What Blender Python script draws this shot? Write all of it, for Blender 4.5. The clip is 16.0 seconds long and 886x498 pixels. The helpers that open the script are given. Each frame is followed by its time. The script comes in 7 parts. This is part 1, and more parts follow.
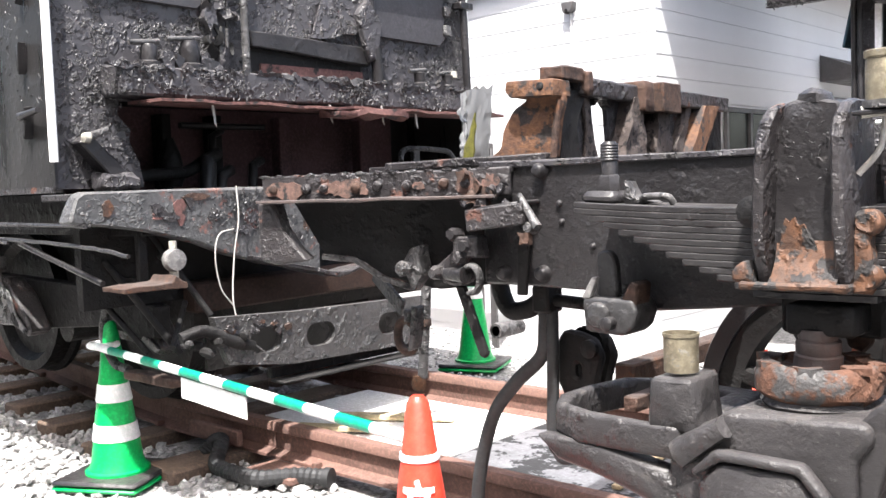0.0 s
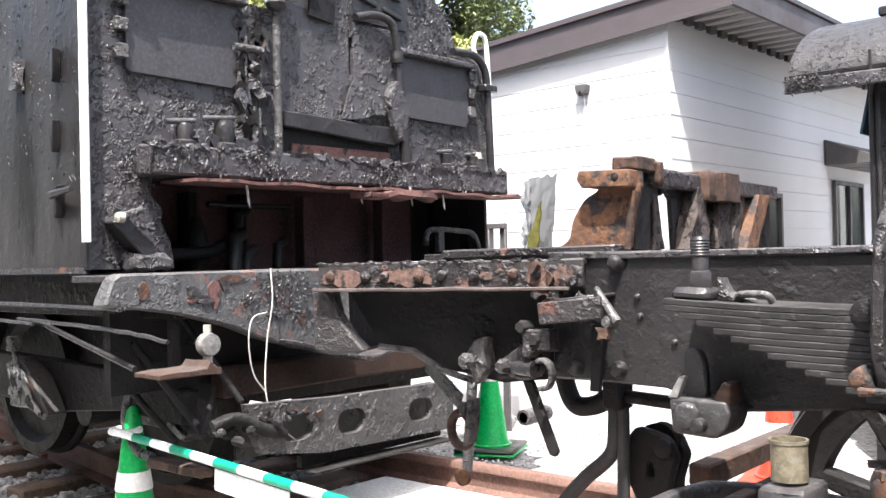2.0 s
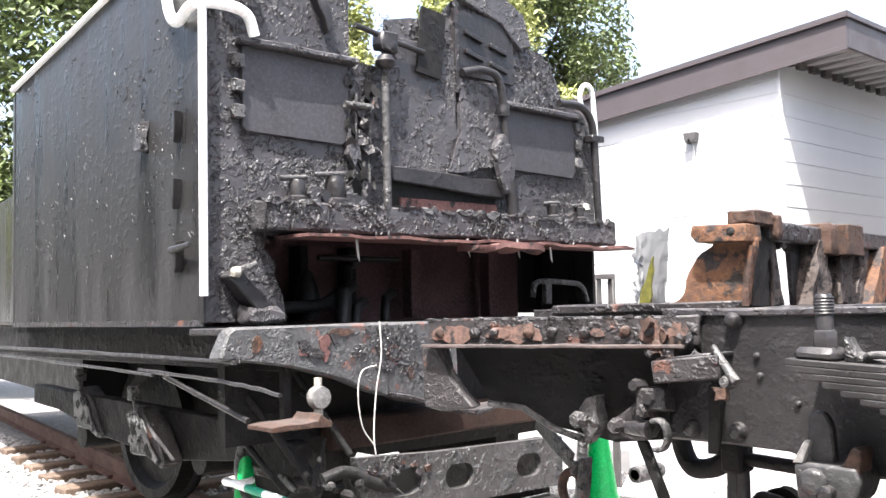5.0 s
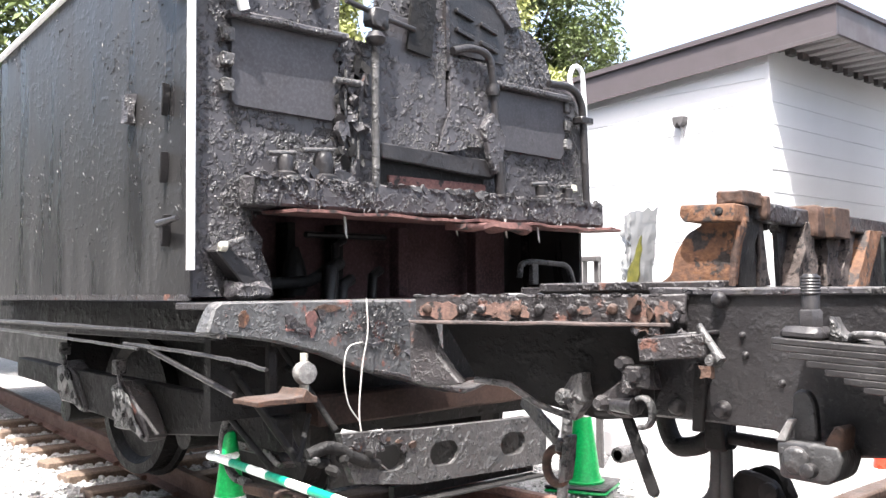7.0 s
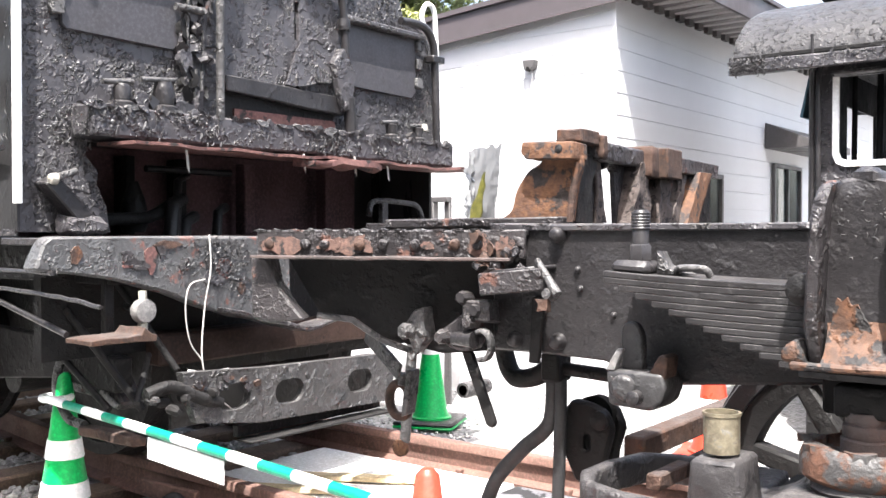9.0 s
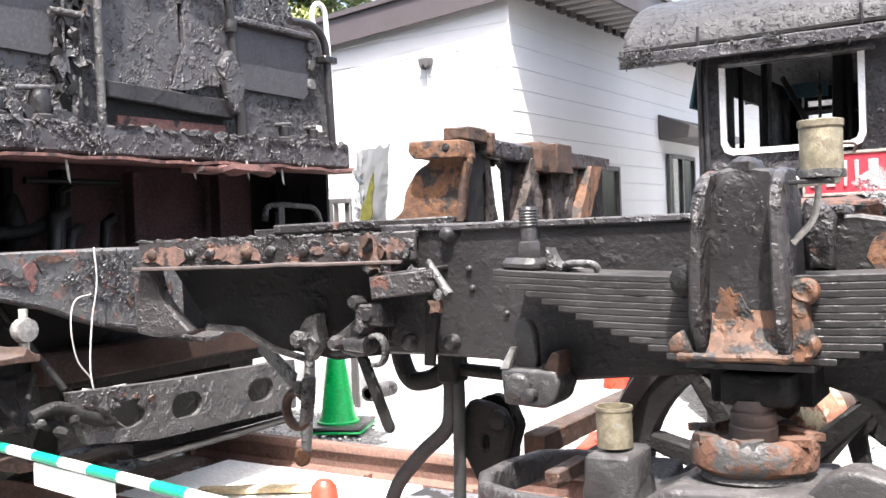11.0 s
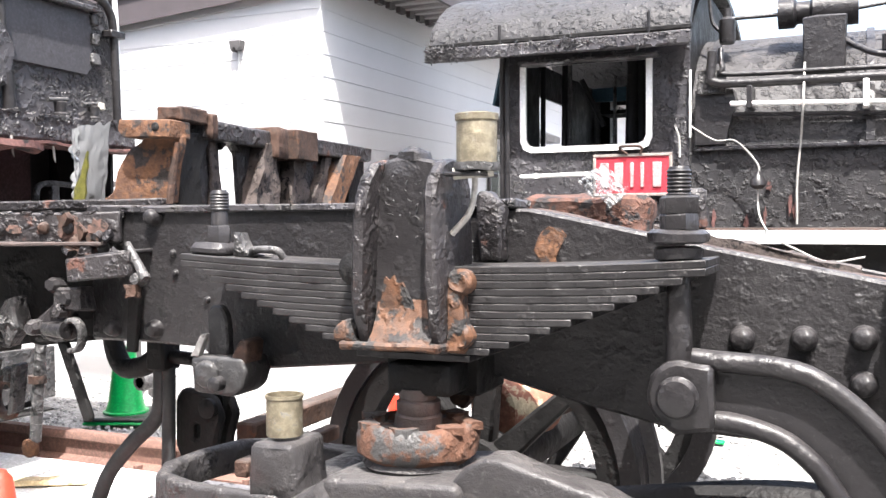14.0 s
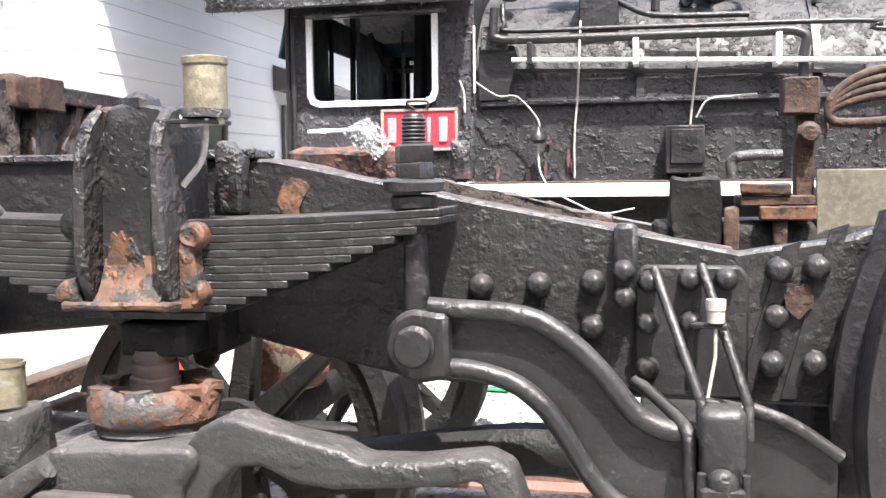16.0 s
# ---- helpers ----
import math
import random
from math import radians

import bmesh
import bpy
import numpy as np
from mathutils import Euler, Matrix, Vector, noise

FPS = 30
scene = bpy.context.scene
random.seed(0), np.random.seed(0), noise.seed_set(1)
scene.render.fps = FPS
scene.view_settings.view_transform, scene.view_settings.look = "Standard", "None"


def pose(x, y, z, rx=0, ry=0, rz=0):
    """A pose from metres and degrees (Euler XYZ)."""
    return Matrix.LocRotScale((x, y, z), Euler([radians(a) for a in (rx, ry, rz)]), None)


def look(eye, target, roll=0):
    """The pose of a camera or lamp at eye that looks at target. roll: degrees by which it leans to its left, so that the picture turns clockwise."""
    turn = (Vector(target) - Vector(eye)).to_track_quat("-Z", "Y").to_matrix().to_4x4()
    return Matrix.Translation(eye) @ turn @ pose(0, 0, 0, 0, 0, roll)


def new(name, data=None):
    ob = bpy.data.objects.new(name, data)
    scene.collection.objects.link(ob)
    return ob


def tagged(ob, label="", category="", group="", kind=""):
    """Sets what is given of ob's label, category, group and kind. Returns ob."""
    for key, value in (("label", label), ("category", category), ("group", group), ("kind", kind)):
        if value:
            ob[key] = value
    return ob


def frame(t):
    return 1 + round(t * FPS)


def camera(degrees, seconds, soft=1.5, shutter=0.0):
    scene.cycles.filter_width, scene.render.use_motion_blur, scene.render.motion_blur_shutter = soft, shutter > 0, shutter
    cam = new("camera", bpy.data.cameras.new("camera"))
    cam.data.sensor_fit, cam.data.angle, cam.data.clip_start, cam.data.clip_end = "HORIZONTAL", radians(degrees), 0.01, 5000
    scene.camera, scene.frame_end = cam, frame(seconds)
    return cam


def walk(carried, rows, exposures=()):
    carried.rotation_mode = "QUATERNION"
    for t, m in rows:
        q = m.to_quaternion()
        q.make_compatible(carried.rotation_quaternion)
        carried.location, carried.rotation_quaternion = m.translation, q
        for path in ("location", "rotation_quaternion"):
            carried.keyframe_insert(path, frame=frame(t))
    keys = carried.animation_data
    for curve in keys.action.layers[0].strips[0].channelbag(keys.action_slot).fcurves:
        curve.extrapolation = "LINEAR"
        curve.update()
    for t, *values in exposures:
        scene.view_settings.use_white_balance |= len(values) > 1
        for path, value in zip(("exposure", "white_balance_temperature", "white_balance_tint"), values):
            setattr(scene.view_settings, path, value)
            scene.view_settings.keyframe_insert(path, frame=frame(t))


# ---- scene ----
cam = camera(50.0, 16.0)
PATH = [
    (0, (1.438, -1.952, 1.22), (0.091, -0.479, 1.087), -2.0),
    (0.5, (1.343, -2.004, 1.229), (0.033, -0.495, 1.129), -1.2),
    (1, (1.298, -2.045, 1.249), (-0.005, -0.529, 1.182), -0.9),
    (1.5, (1.252, -2.049, 1.257), (-0.051, -0.532, 1.21), -2.0),
    (2, (1.219, -2.038, 1.27), (-0.1, -0.535, 1.29), -1.3),
    (2.5, (1.211, -2.029, 1.281), (-0.161, -0.576, 1.353), -2.0),
    (3, (1.215, -2.032, 1.291), (-0.188, -0.612, 1.418), -2.5),
    (3.5, (1.213, -2.031, 1.298), (-0.216, -0.639, 1.445), -3.0),
    (4, (1.206, -2.042, 1.298), (-0.243, -0.671, 1.448), -1.6),
    (4.5, (1.206, -2.042, 1.295), (-0.26, -0.688, 1.429), -1.4),
    (7, (1.199, -2.047, 1.275), (-0.254, -0.676, 1.363), -0.4),
    (7.5, (1.209, -2.041, 1.266), (-0.164, -0.587, 1.307), -0.2),
    (8, (1.21, -2.037, 1.261), (-0.114, -0.538, 1.273), 0.2),
    (8.5, (1.21, -2.027, 1.254), (-0.068, -0.489, 1.237), 0.5),
    (11, (1.223, -1.953, 1.262), (0.149, -0.266, 1.222), -2.2),
    (11.5, (1.297, -1.938, 1.262), (0.251, -0.234, 1.223), -0.4),
    (12, (1.393, -1.928, 1.27), (0.392, -0.197, 1.228), 0.1),
    (12.5, (1.446, -1.905, 1.274), (0.489, -0.149, 1.233), -1.0),
    (13, (1.492, -1.876, 1.269), (0.583, -0.095, 1.23), -1.5),
    (13.5, (1.525, -1.839, 1.259), (0.659, -0.037, 1.216), -0.3),
    (14, (1.517, -1.767, 1.243), (0.711, 0.062, 1.179), -0.3),
    (14.5, (1.502, -1.744, 1.25), (0.859, 0.148, 1.172), 0.2),
    (15, (1.485, -1.709, 1.243), (0.932, 0.211, 1.156), 0.5),
    (15.5, (1.533, -1.691, 1.236), (1.005, 0.234, 1.12), 0.1),
    (16, (1.622, -1.686, 1.228), (1.195, 0.262, 1.072), -0.7),
]
walk(cam, [(t, look(eye, target, roll)) for t, eye, target, roll in PATH],
     exposures=((0.0, 1.4), (1.5, 1.38), (3.0, 1.46), (4.2, 1.58), (7.0, 1.7), (11.0, 1.66), (16.0, 1.6)))

# ---- light ----
SUN = Vector((0.25, -0.41, 0.97)).normalized()
world = bpy.data.worlds.new("sky")
scene.world = world
world.use_nodes = True
wn = world.node_tree.nodes
sky = wn.new("ShaderNodeTexSky")
sky.sky_type = "NISHITA"
sky.sun_disc = False
sky.sun_elevation = math.asin(SUN.z)
sky.sun_rotation = math.atan2(SUN.x, SUN.y)
sky.dust_density = 5.0
sky.ozone_density = 0.6
haze = wn.new("ShaderNodeHueSaturation")
haze.inputs["Saturation"].default_value = 0.85
haze.inputs["Value"].default_value = 1.2
world.node_tree.links.new(sky.outputs[0], haze.inputs["Color"])
world.node_tree.links.new(haze.outputs[0], wn["Background"].inputs[0])
wn["Background"].inputs[1].default_value = 0.17
sun = new("sun", bpy.data.lights.new("sun", "SUN"))
sun.data.energy = 5.8
sun.data.angle = radians(0.55)
sun.data.color = (1.0, 0.98, 0.955)
sun.matrix_world = look(SUN * 30, (0, 0, 0))


# ---- materials ----
def mat(name, base, rough=0.6, metal=0.0, second=None, patch=None, patch_at=0.6, scale=6.0, grain=60.0, bump=0.3, bump_scale=40.0, spec=0.5, vary=0.0, streak=False, flake=0.0, dust_toplight=0.0, curl=0.0, lump=0.0, fleck=0.0):
    """A surface of a base colour with a second tone, patches of wear, grain and relief."""
    m = bpy.data.materials.new(name)
    m.use_nodes = True
    nt = m.node_tree
    n, l = nt.nodes, nt.links
    bs = n["Principled BSDF"]
    bs.inputs["Roughness"].default_value = rough
    bs.inputs["Metallic"].default_value = metal
    bs.inputs["Specular IOR Level"].default_value = spec
    co = n.new("ShaderNodeTexCoord")
    mp = n.new("ShaderNodeMapping")
    l.new(co.outputs["Object"], mp.inputs[0])
    if streak:
        mp.inputs["Scale"].default_value = (1, 1, 0.12)

    def noise_node(sc, detail=5.0, rg=0.6, src=mp):
        t = n.new("ShaderNodeTexNoise")
        t.inputs["Scale"].default_value = sc
        t.inputs["Detail"].default_value = detail
        t.inputs["Roughness"].default_value = rg
        l.new(src.outputs[0 if src is mp else "Object"], t.inputs["Vector"])
        return t

    def ramp(src, a, b):
        r = n.new("ShaderNodeMapRange")
        r.inputs[1].default_value, r.inputs[2].default_value = a, b
        l.new(src, r.inputs[0])
        return r.outputs[0]

    def mix(f, a, b):
        x = n.new("ShaderNodeMix")
        x.data_type = "RGBA"
        l.new(f, x.inputs[0])
        for s, v in ((6, a), (7, b)):
            if isinstance(v, tuple):
                x.inputs[s].default_value = (*v, 1)
            else:
                l.new(v, x.inputs[s])
        return x.outputs[2]

    if second is None:
        second = tuple(min(1, c * 0.65) for c in base)
    big = noise_node(scale)
    fine = noise_node(grain, 3, 0.7, co)
    colour = mix(ramp(big.outputs[0], 0.35, 0.68), base, second)
    if grain > 2:
        colour = mix(ramp(fine.outputs[0], 0.45, 0.75), colour, tuple(min(1, c * 1.5) for c in base))
    height = fine.outputs[0]
    rg = None
    if patch:
        w = noise_node(scale * 1.7, 9, 0.65, co)
        mask = ramp(w.outputs[0], patch_at - 0.015, patch_at + 0.025)
        pat = mix(ramp(fine.outputs[0], 0.3, 0.7), patch, tuple(c * 0.5 for c in patch))
        colour = mix(mask, colour, pat)
        rg = n.new("ShaderNodeMapRange")
        l.new(mask, rg.inputs[0])
        rg.inputs[3].default_value, rg.inputs[4].default_value = rough, 0.9
    if vary:
        oi = n.new("ShaderNodeObjectInfo")
        ge = n.new("ShaderNodeNewGeometry")
        ad = n.new("ShaderNodeMath")
        ad.operation = "ADD"
        l.new(oi.outputs["Random"], ad.inputs[0])
        l.new(ge.outputs["Random Per Island"], ad.inputs[1])
        fr = n.new("ShaderNodeMath")
        fr.operation = "FRACT"
        l.new(ad.outputs[0], fr.inputs[0])
        hv = n.new("ShaderNodeHueSaturation")
        mr = n.new("ShaderNodeMapRange")
        mr.inputs[3].default_value, mr.inputs[4].default_value = 1 - vary, 1 + vary
        l.new(fr.outputs[0], mr.inputs[0])
        l.new(mr.outputs[0], hv.inputs["Value"])
        l.new(colour, hv.inputs["Color"])
        colour = hv.outputs[0]
    def tool(op, a, b):
        t = n.new("ShaderNodeMath")
        t.operation = op
        for s, v in ((0, a), (1, b)):
            if isinstance(v, (int, float)):
                t.inputs[s].default_value = v
            else:
                l.new(v, t.inputs[s])
        return t.outputs[0]

    worm = None
    # Curled paint edges, tinted paler as if catching the sun.
    if curl:
        c1 = noise_node(25, 2.2, 0.5, co)
        near = tool("ABSOLUTE", tool("SUBTRACT", c1.outputs[0], 0.5), 0.0)
        thin = ramp(near, 0.045, 0.006)
        gate1 = ramp(noise_node(5.5, 4, 0.65, co).outputs[0], 0.5, 0.56)
        gate2 = ramp(noise_node(45, 2, 0.5, co).outputs[0], 0.38, 0.5)
        worm = tool("MULTIPLY", tool("MULTIPLY", thin, gate1), gate2)
        colour = mix(tool("MULTIPLY", worm, curl * 0.6), colour, (0.2, 0.195, 0.19))
    # Dust on up-facing faces, also paling them as overhead sun would.
    if dust_toplight:
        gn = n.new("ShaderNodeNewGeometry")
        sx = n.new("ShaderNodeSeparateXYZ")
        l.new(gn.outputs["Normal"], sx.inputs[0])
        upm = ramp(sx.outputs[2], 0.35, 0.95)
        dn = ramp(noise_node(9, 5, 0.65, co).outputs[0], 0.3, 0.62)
        colour = mix(tool("MULTIPLY", tool("MULTIPLY", upm, dn), dust_toplight), colour, (0.13, 0.122, 0.12))
    if fleck:
        spots = tool("MULTIPLY", ramp(noise_node(85, 4, 0.7, co).outputs[0], 0.58, 0.72), ramp(noise_node(6, 4, 0.65, co).outputs[0], 0.35, 0.65))
        colour = mix(tool("MULTIPLY", spots, fleck), colour, (0.15, 0.142, 0.138))
    l.new(colour, bs.inputs["Base Color"])
    rn = n.new("ShaderNodeMapRange")
    rn.inputs[1].default_value, rn.inputs[2].default_value = 0.3, 0.7
    rn.inputs[3].default_value, rn.inputs[4].default_value = max(0.05, rough - 0.1), min(1, rough + 0.2)
    l.new(big.outputs[0], rn.inputs[0])
    if rg:
        mx = n.new("ShaderNodeMath")
        mx.operation = "MAXIMUM"
        l.new(rn.outputs[0], mx.inputs[0])
        l.new(rg.outputs[0], mx.inputs[1])
        l.new(mx.outputs[0], bs.inputs["Roughness"])
    else:
        l.new(rn.outputs[0], bs.inputs["Roughness"])
    if bump:
        b1 = noise_node(bump_scale, 6, 0.65, co)
        bp = n.new("ShaderNodeBump")
        bp.inputs["Strength"].default_value = bump
        bp.inputs["Distance"].default_value = 0.009
        l.new(b1.outputs[0], bp.inputs["Height"])
        last = bp
        if lump:
            ln = noise_node(24, 3, 0.55, co)
            lh = tool("MULTIPLY", ramp(ln.outputs[0], 0.5, 0.74), ramp(noise_node(3.3, 4, 0.6, co).outputs[0], 0.36, 0.6))
            b4 = n.new("ShaderNodeBump")
            b4.inputs["Strength"].default_value = lump
            b4.inputs["Distance"].default_value = 0.018
            l.new(lh, b4.inputs["Height"])
            l.new(last.outputs[0], b4.inputs["Normal"])
            last = b4
        if flake:
            fl = noise_node(11, 6, 0.62, co)
            mu = tool("ADD", ramp(fl.outputs[0], 0.53, 0.545), ramp(fl.outputs[0], 0.6, 0.61))
            b2 = n.new("ShaderNodeBump")
            b2.inputs["Strength"].default_value = flake
            b2.inputs["Distance"].default_value = 0.006
            l.new(mu, b2.inputs["Height"])
            l.new(last.outputs[0], b2.inputs["Normal"])
            last = b2
        if worm:
            b3 = n.new("ShaderNodeBump")
            b3.inputs["Strength"].default_value = 0.3 + 0.7 * curl
            b3.inputs["Distance"].default_value = 0.02
            l.new(worm, b3.inputs["Height"])
            l.new(last.outputs[0], b3.inputs["Normal"])
            last = b3
        l.new(last.outputs[0], bs.inputs["Normal"])
    return m


BLACK = mat("black_paint", (0.0135, 0.0124, 0.0131), 0.3, second=(0.024, 0.0222, 0.0232), patch=(0.045, 0.042, 0.041), patch_at=0.66, scale=5, bump=0.36, bump_scale=36, dust_toplight=0.28, spec=0.36, lump=0.25, fleck=0.4)
BLACKRUST = mat("black_paint_rusted", (0.018, 0.0162, 0.017), 0.3, second=(0.036, 0.032, 0.033), patch=(0.12, 0.058, 0.044), patch_at=0.61, scale=6, bump=0.8, bump_scale=30, dust_toplight=0.42, curl=0.1, flake=0.5, spec=0.34, lump=0.7, fleck=0.4)
FLAKED = mat("flaking_black_paint", (0.037, 0.035, 0.038), 0.28, second=(0.062, 0.0585, 0.0625), patch=(0.075, 0.071, 0.07), patch_at=0.64, scale=4, bump=0.7, bump_scale=11, flake=0.8, dust_toplight=0.55, curl=1.0, spec=0.33, lump=1.0)
SIDE = mat("streaked_black_plate", (0.013, 0.0125, 0.013), 0.28, second=(0.034, 0.0325, 0.0325), scale=7, bump=0.15, bump_scale=6, streak=True, spec=0.45, lump=0.15)
GREY = mat("dusty_grey_steel", (0.065, 0.063, 0.063), 0.36, second=(0.026, 0.025, 0.0255), patch=(0.018, 0.0175, 0.0175), patch_at=0.57, scale=7, bump=0.7, bump_scale=18, dust_toplight=0.6, curl=0.2, spec=0.3, lump=0.8)
# Extra-dark iron; in recesses and undersides its darkness stands in for shade.
DARK = mat("shade_black_iron", (0.0095, 0.009, 0.009), 0.5, second=(0.016, 0.0153, 0.015), scale=8, bump=0.6, bump_scale=20, dust_toplight=0.12, spec=0.14, lump=0.4)
FRAMEM = mat("dusty_frame_plate", (0.0125, 0.0115, 0.0122), 0.28, second=(0.026, 0.0243, 0.025), patch=(0.055, 0.051, 0.05), patch_at=0.67, scale=2.6, grain=110, bump=0.55, bump_scale=42, dust_toplight=0.36, spec=0.36, lump=0.3, flake=0.12, fleck=0.55)
RUST = mat("orange_rust", (0.11, 0.054, 0.029), 0.8, second=(0.07, 0.041, 0.031), patch=(0.045, 0.038, 0.036), patch_at=0.54, scale=9, grain=70, bump=0.55, bump_scale=34, dust_toplight=0.3, spec=0.25, lump=0.35)
BROWN = mat("brown_rust", (0.056, 0.031, 0.022), 0.75, second=(0.024, 0.018, 0.016), patch=(0.11, 0.052, 0.03), patch_at=0.62, scale=8, bump=0.6, bump_scale=34, dust_toplight=0.35, spec=0.3, lump=0.35)
REDRUST = mat("red_oxide", (0.11, 0.055, 0.05), 0.75, second=(0.075, 0.04, 0.036), patch=(0.03, 0.028, 0.028), patch_at=0.58, scale=8, bump=0.5, spec=0.25)
SOOTRED = mat("sooty_red_lining", (0.125, 0.072, 0.074), 0.7, second=(0.065, 0.043, 0.045), scale=4, bump=0.5, spec=0.2)
RAIL = mat("rail_rust", (0.14, 0.075, 0.058), 0.75, second=(0.09, 0.052, 0.042), scale=5, bump=0.3, bump_scale=50)
STONE = mat("pale_ballast_stone", (0.38, 0.372, 0.365), 0.9, second=(0.24, 0.235, 0.23), scale=9, bump=0.4, bump_scale=60, vary=0.35)
DSTONE = mat("dark_ballast_stone", (0.03, 0.03, 0.033), 0.8, second=(0.018, 0.018, 0.02), scale=9, bump=0.4, vary=0.4)
GROUND = mat("gravel_ground", (0.31, 0.303, 0.298), 0.95, second=(0.06, 0.058, 0.056), scale=34, grain=45, bump=1.0, bump_scale=38)
WOOD = mat("weathered_sleeper", (0.13, 0.09, 0.065), 0.9, second=(0.07, 0.05, 0.04), scale=6, bump=0.6)
PALEWOOD = mat("pale_board", (0.52, 0.42, 0.26), 0.8, second=(0.4, 0.3, 0.17), patch=(0.3, 0.16, 0.06), patch_at=0.62, scale=6, bump=0.2)
WHITEBOARD = mat("white_sheet", (0.72, 0.72, 0.7), 0.7, second=(0.6, 0.59, 0.56), patch=(0.4, 0.33, 0.22), patch_at=0.66, scale=3, bump=0.15)
WETSHEET = mat("grey_wet_sheet", (0.13, 0.13, 0.14), 0.35, second=(0.085, 0.085, 0.09), patch=(0.02, 0.02, 0.022), patch_at=0.52, scale=4, bump=0.15)
WHITE = mat("white_paint", (0.8, 0.8, 0.78), 0.5, second=(0.72, 0.72, 0.7), scale=8, bump=0.1)
SIDING = mat("white_siding", (0.56, 0.56, 0.57), 0.55, second=(0.53, 0.53, 0.54), scale=0.7, grain=1.2, bump=0)
TRIM = mat("mauve_fascia", (0.066, 0.054, 0.057), 0.5, second=(0.057, 0.047, 0.05), scale=2, grain=1.5, bump=0)
SOFFIT = mat("grey_soffit", (0.29, 0.28, 0.275), 0.6, second=(0.26, 0.25, 0.245), scale=3, bump=0.1)
DARKTRIM = mat("dark_grey_trim", (0.07, 0.065, 0.065), 0.5, scale=4, bump=0.1)
GREENP = mat("green_plastic", (0.0, 0.33, 0.075), 0.35, second=(0.0, 0.28, 0.065), scale=4, bump=0.05)
STICKG = mat("green_tape", (0.0, 0.22, 0.13), 0.4, second=(0.0, 0.18, 0.1), scale=5, bump=0.05)
REFLECT = mat("white_reflective_band", (0.78, 0.8, 0.78), 0.4, second=(0.7, 0.72, 0.7), scale=9, bump=0.05)
REDP = mat("orange_red_plastic", (0.6, 0.045, 0.025), 0.35, second=(0.5, 0.038, 0.02), scale=4, bump=0.05)
REDPLATE = mat("red_plate", (0.34, 0.02, 0.034), 0.5, second=(0.26, 0.018, 0.028), scale=8, bump=0.05)
RUBBER = mat("black_rubber", (0.02, 0.02, 0.021), 0.6, scale=8, bump=0.15)
BRASS = mat("dull_brass", (0.165, 0.143, 0.1), 0.45, 0.35, second=(0.105, 0.088, 0.06), patch=(0.27, 0.255, 0.22), patch_at=0.6, scale=26, bump=0.35, bump_scale=60)
PALEIRON = mat("scraped_steel", (0.16, 0.155, 0.15), 0.45, second=(0.09, 0.087, 0.085), scale=9, bump=0.4, bump_scale=24)
CRUST = mat("crusted_grey_rust", (0.072, 0.056, 0.05), 0.75, second=(0.035, 0.029, 0.027), patch=(0.02, 0.018, 0.018), patch_at=0.56, scale=30, bump=0.8, bump_scale=60, dust_toplight=0.4, spec=0.3, lump=0.3)
CREAM = mat("cream_enamel", (0.29, 0.275, 0.235), 0.5, second=(0.2, 0.19, 0.165), scale=20, bump=0.1)
CABLE = mat("grey_cable", (0.33, 0.315, 0.295), 0.6, second=(0.24, 0.23, 0.215), scale=30, bump=0.1)
CYAN = mat("inside_blue", (0.05, 0.11, 0.15), 0.7, scale=6)
BARK = mat("bark", (0.09, 0.065, 0.045), 0.9, scale=8, bump=0.8)
LEAF = mat("leaf", (0.082, 0.108, 0.03), 0.5, second=(0.045, 0.064, 0.02), scale=3, bump=0, vary=0.45)
LEAFY = mat("yellow_green_leaf", (0.26, 0.275, 0.095), 0.5, second=(0.16, 0.18, 0.055), scale=3, bump=0, vary=0.45)
OLIVE = mat("olive_board", (0.1, 0.088, 0.064), 0.75, second=(0.075, 0.066, 0.05), scale=6, bump=0.1)


def glassy(name, colour, rough, alpha):
    m = bpy.data.materials.new(name)
    m.use_nodes = True
    bs = m.node_tree.nodes["Principled BSDF"]
    bs.inputs["Base Color"].default_value = (*colour, 1)
    bs.inputs["Roughness"].default_value = rough
    bs.inputs["Alpha"].default_value = alpha
    return m


GLASS = glassy("window_glass", (0.05, 0.06, 0.06), 0.04, 0.85)


def film_sheet(name, haze=0.16):
    """Thin clear plastic: mostly clear, some haze, glossy on every crease."""
    m = bpy.data.materials.new(name)
    m.use_nodes = True
    n, l = m.node_tree.nodes, m.node_tree.links
    out = n["Material Output"]
    bs = n["Principled BSDF"]
    bs.inputs["Base Color"].default_value = (0.85, 0.86, 0.87, 1)
    bs.inputs["Roughness"].default_value = 0.5
    clear, gloss = n.new("ShaderNodeBsdfTransparent"), n.new("ShaderNodeBsdfGlossy")
    gloss.inputs["Roughness"].default_value = 0.28
    clear.inputs["Color"].default_value = (0.74, 0.75, 0.76, 1)
    fr = n.new("ShaderNodeFresnel")
    fr.inputs["IOR"].default_value = 1.4
    m1, m2 = n.new("ShaderNodeMixShader"), n.new("ShaderNodeMixShader")
    m1.inputs[0].default_value = haze
    l.new(clear.outputs[0], m1.inputs[1])
    l.new(bs.outputs[0], m1.inputs[2])
    l.new(fr.outputs[0], m2.inputs[0])
    l.new(m1.outputs[0], m2.inputs[1])
    l.new(gloss.outputs[0], m2.inputs[2])
    l.new(m2.outputs[0], out.inputs[0])
    return m


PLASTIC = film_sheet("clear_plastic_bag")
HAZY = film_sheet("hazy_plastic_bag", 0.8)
# Darker copy of the film; the bag's shaded side is put in colour.
SHADED = film_sheet("shaded_plastic_bag", 0.94)
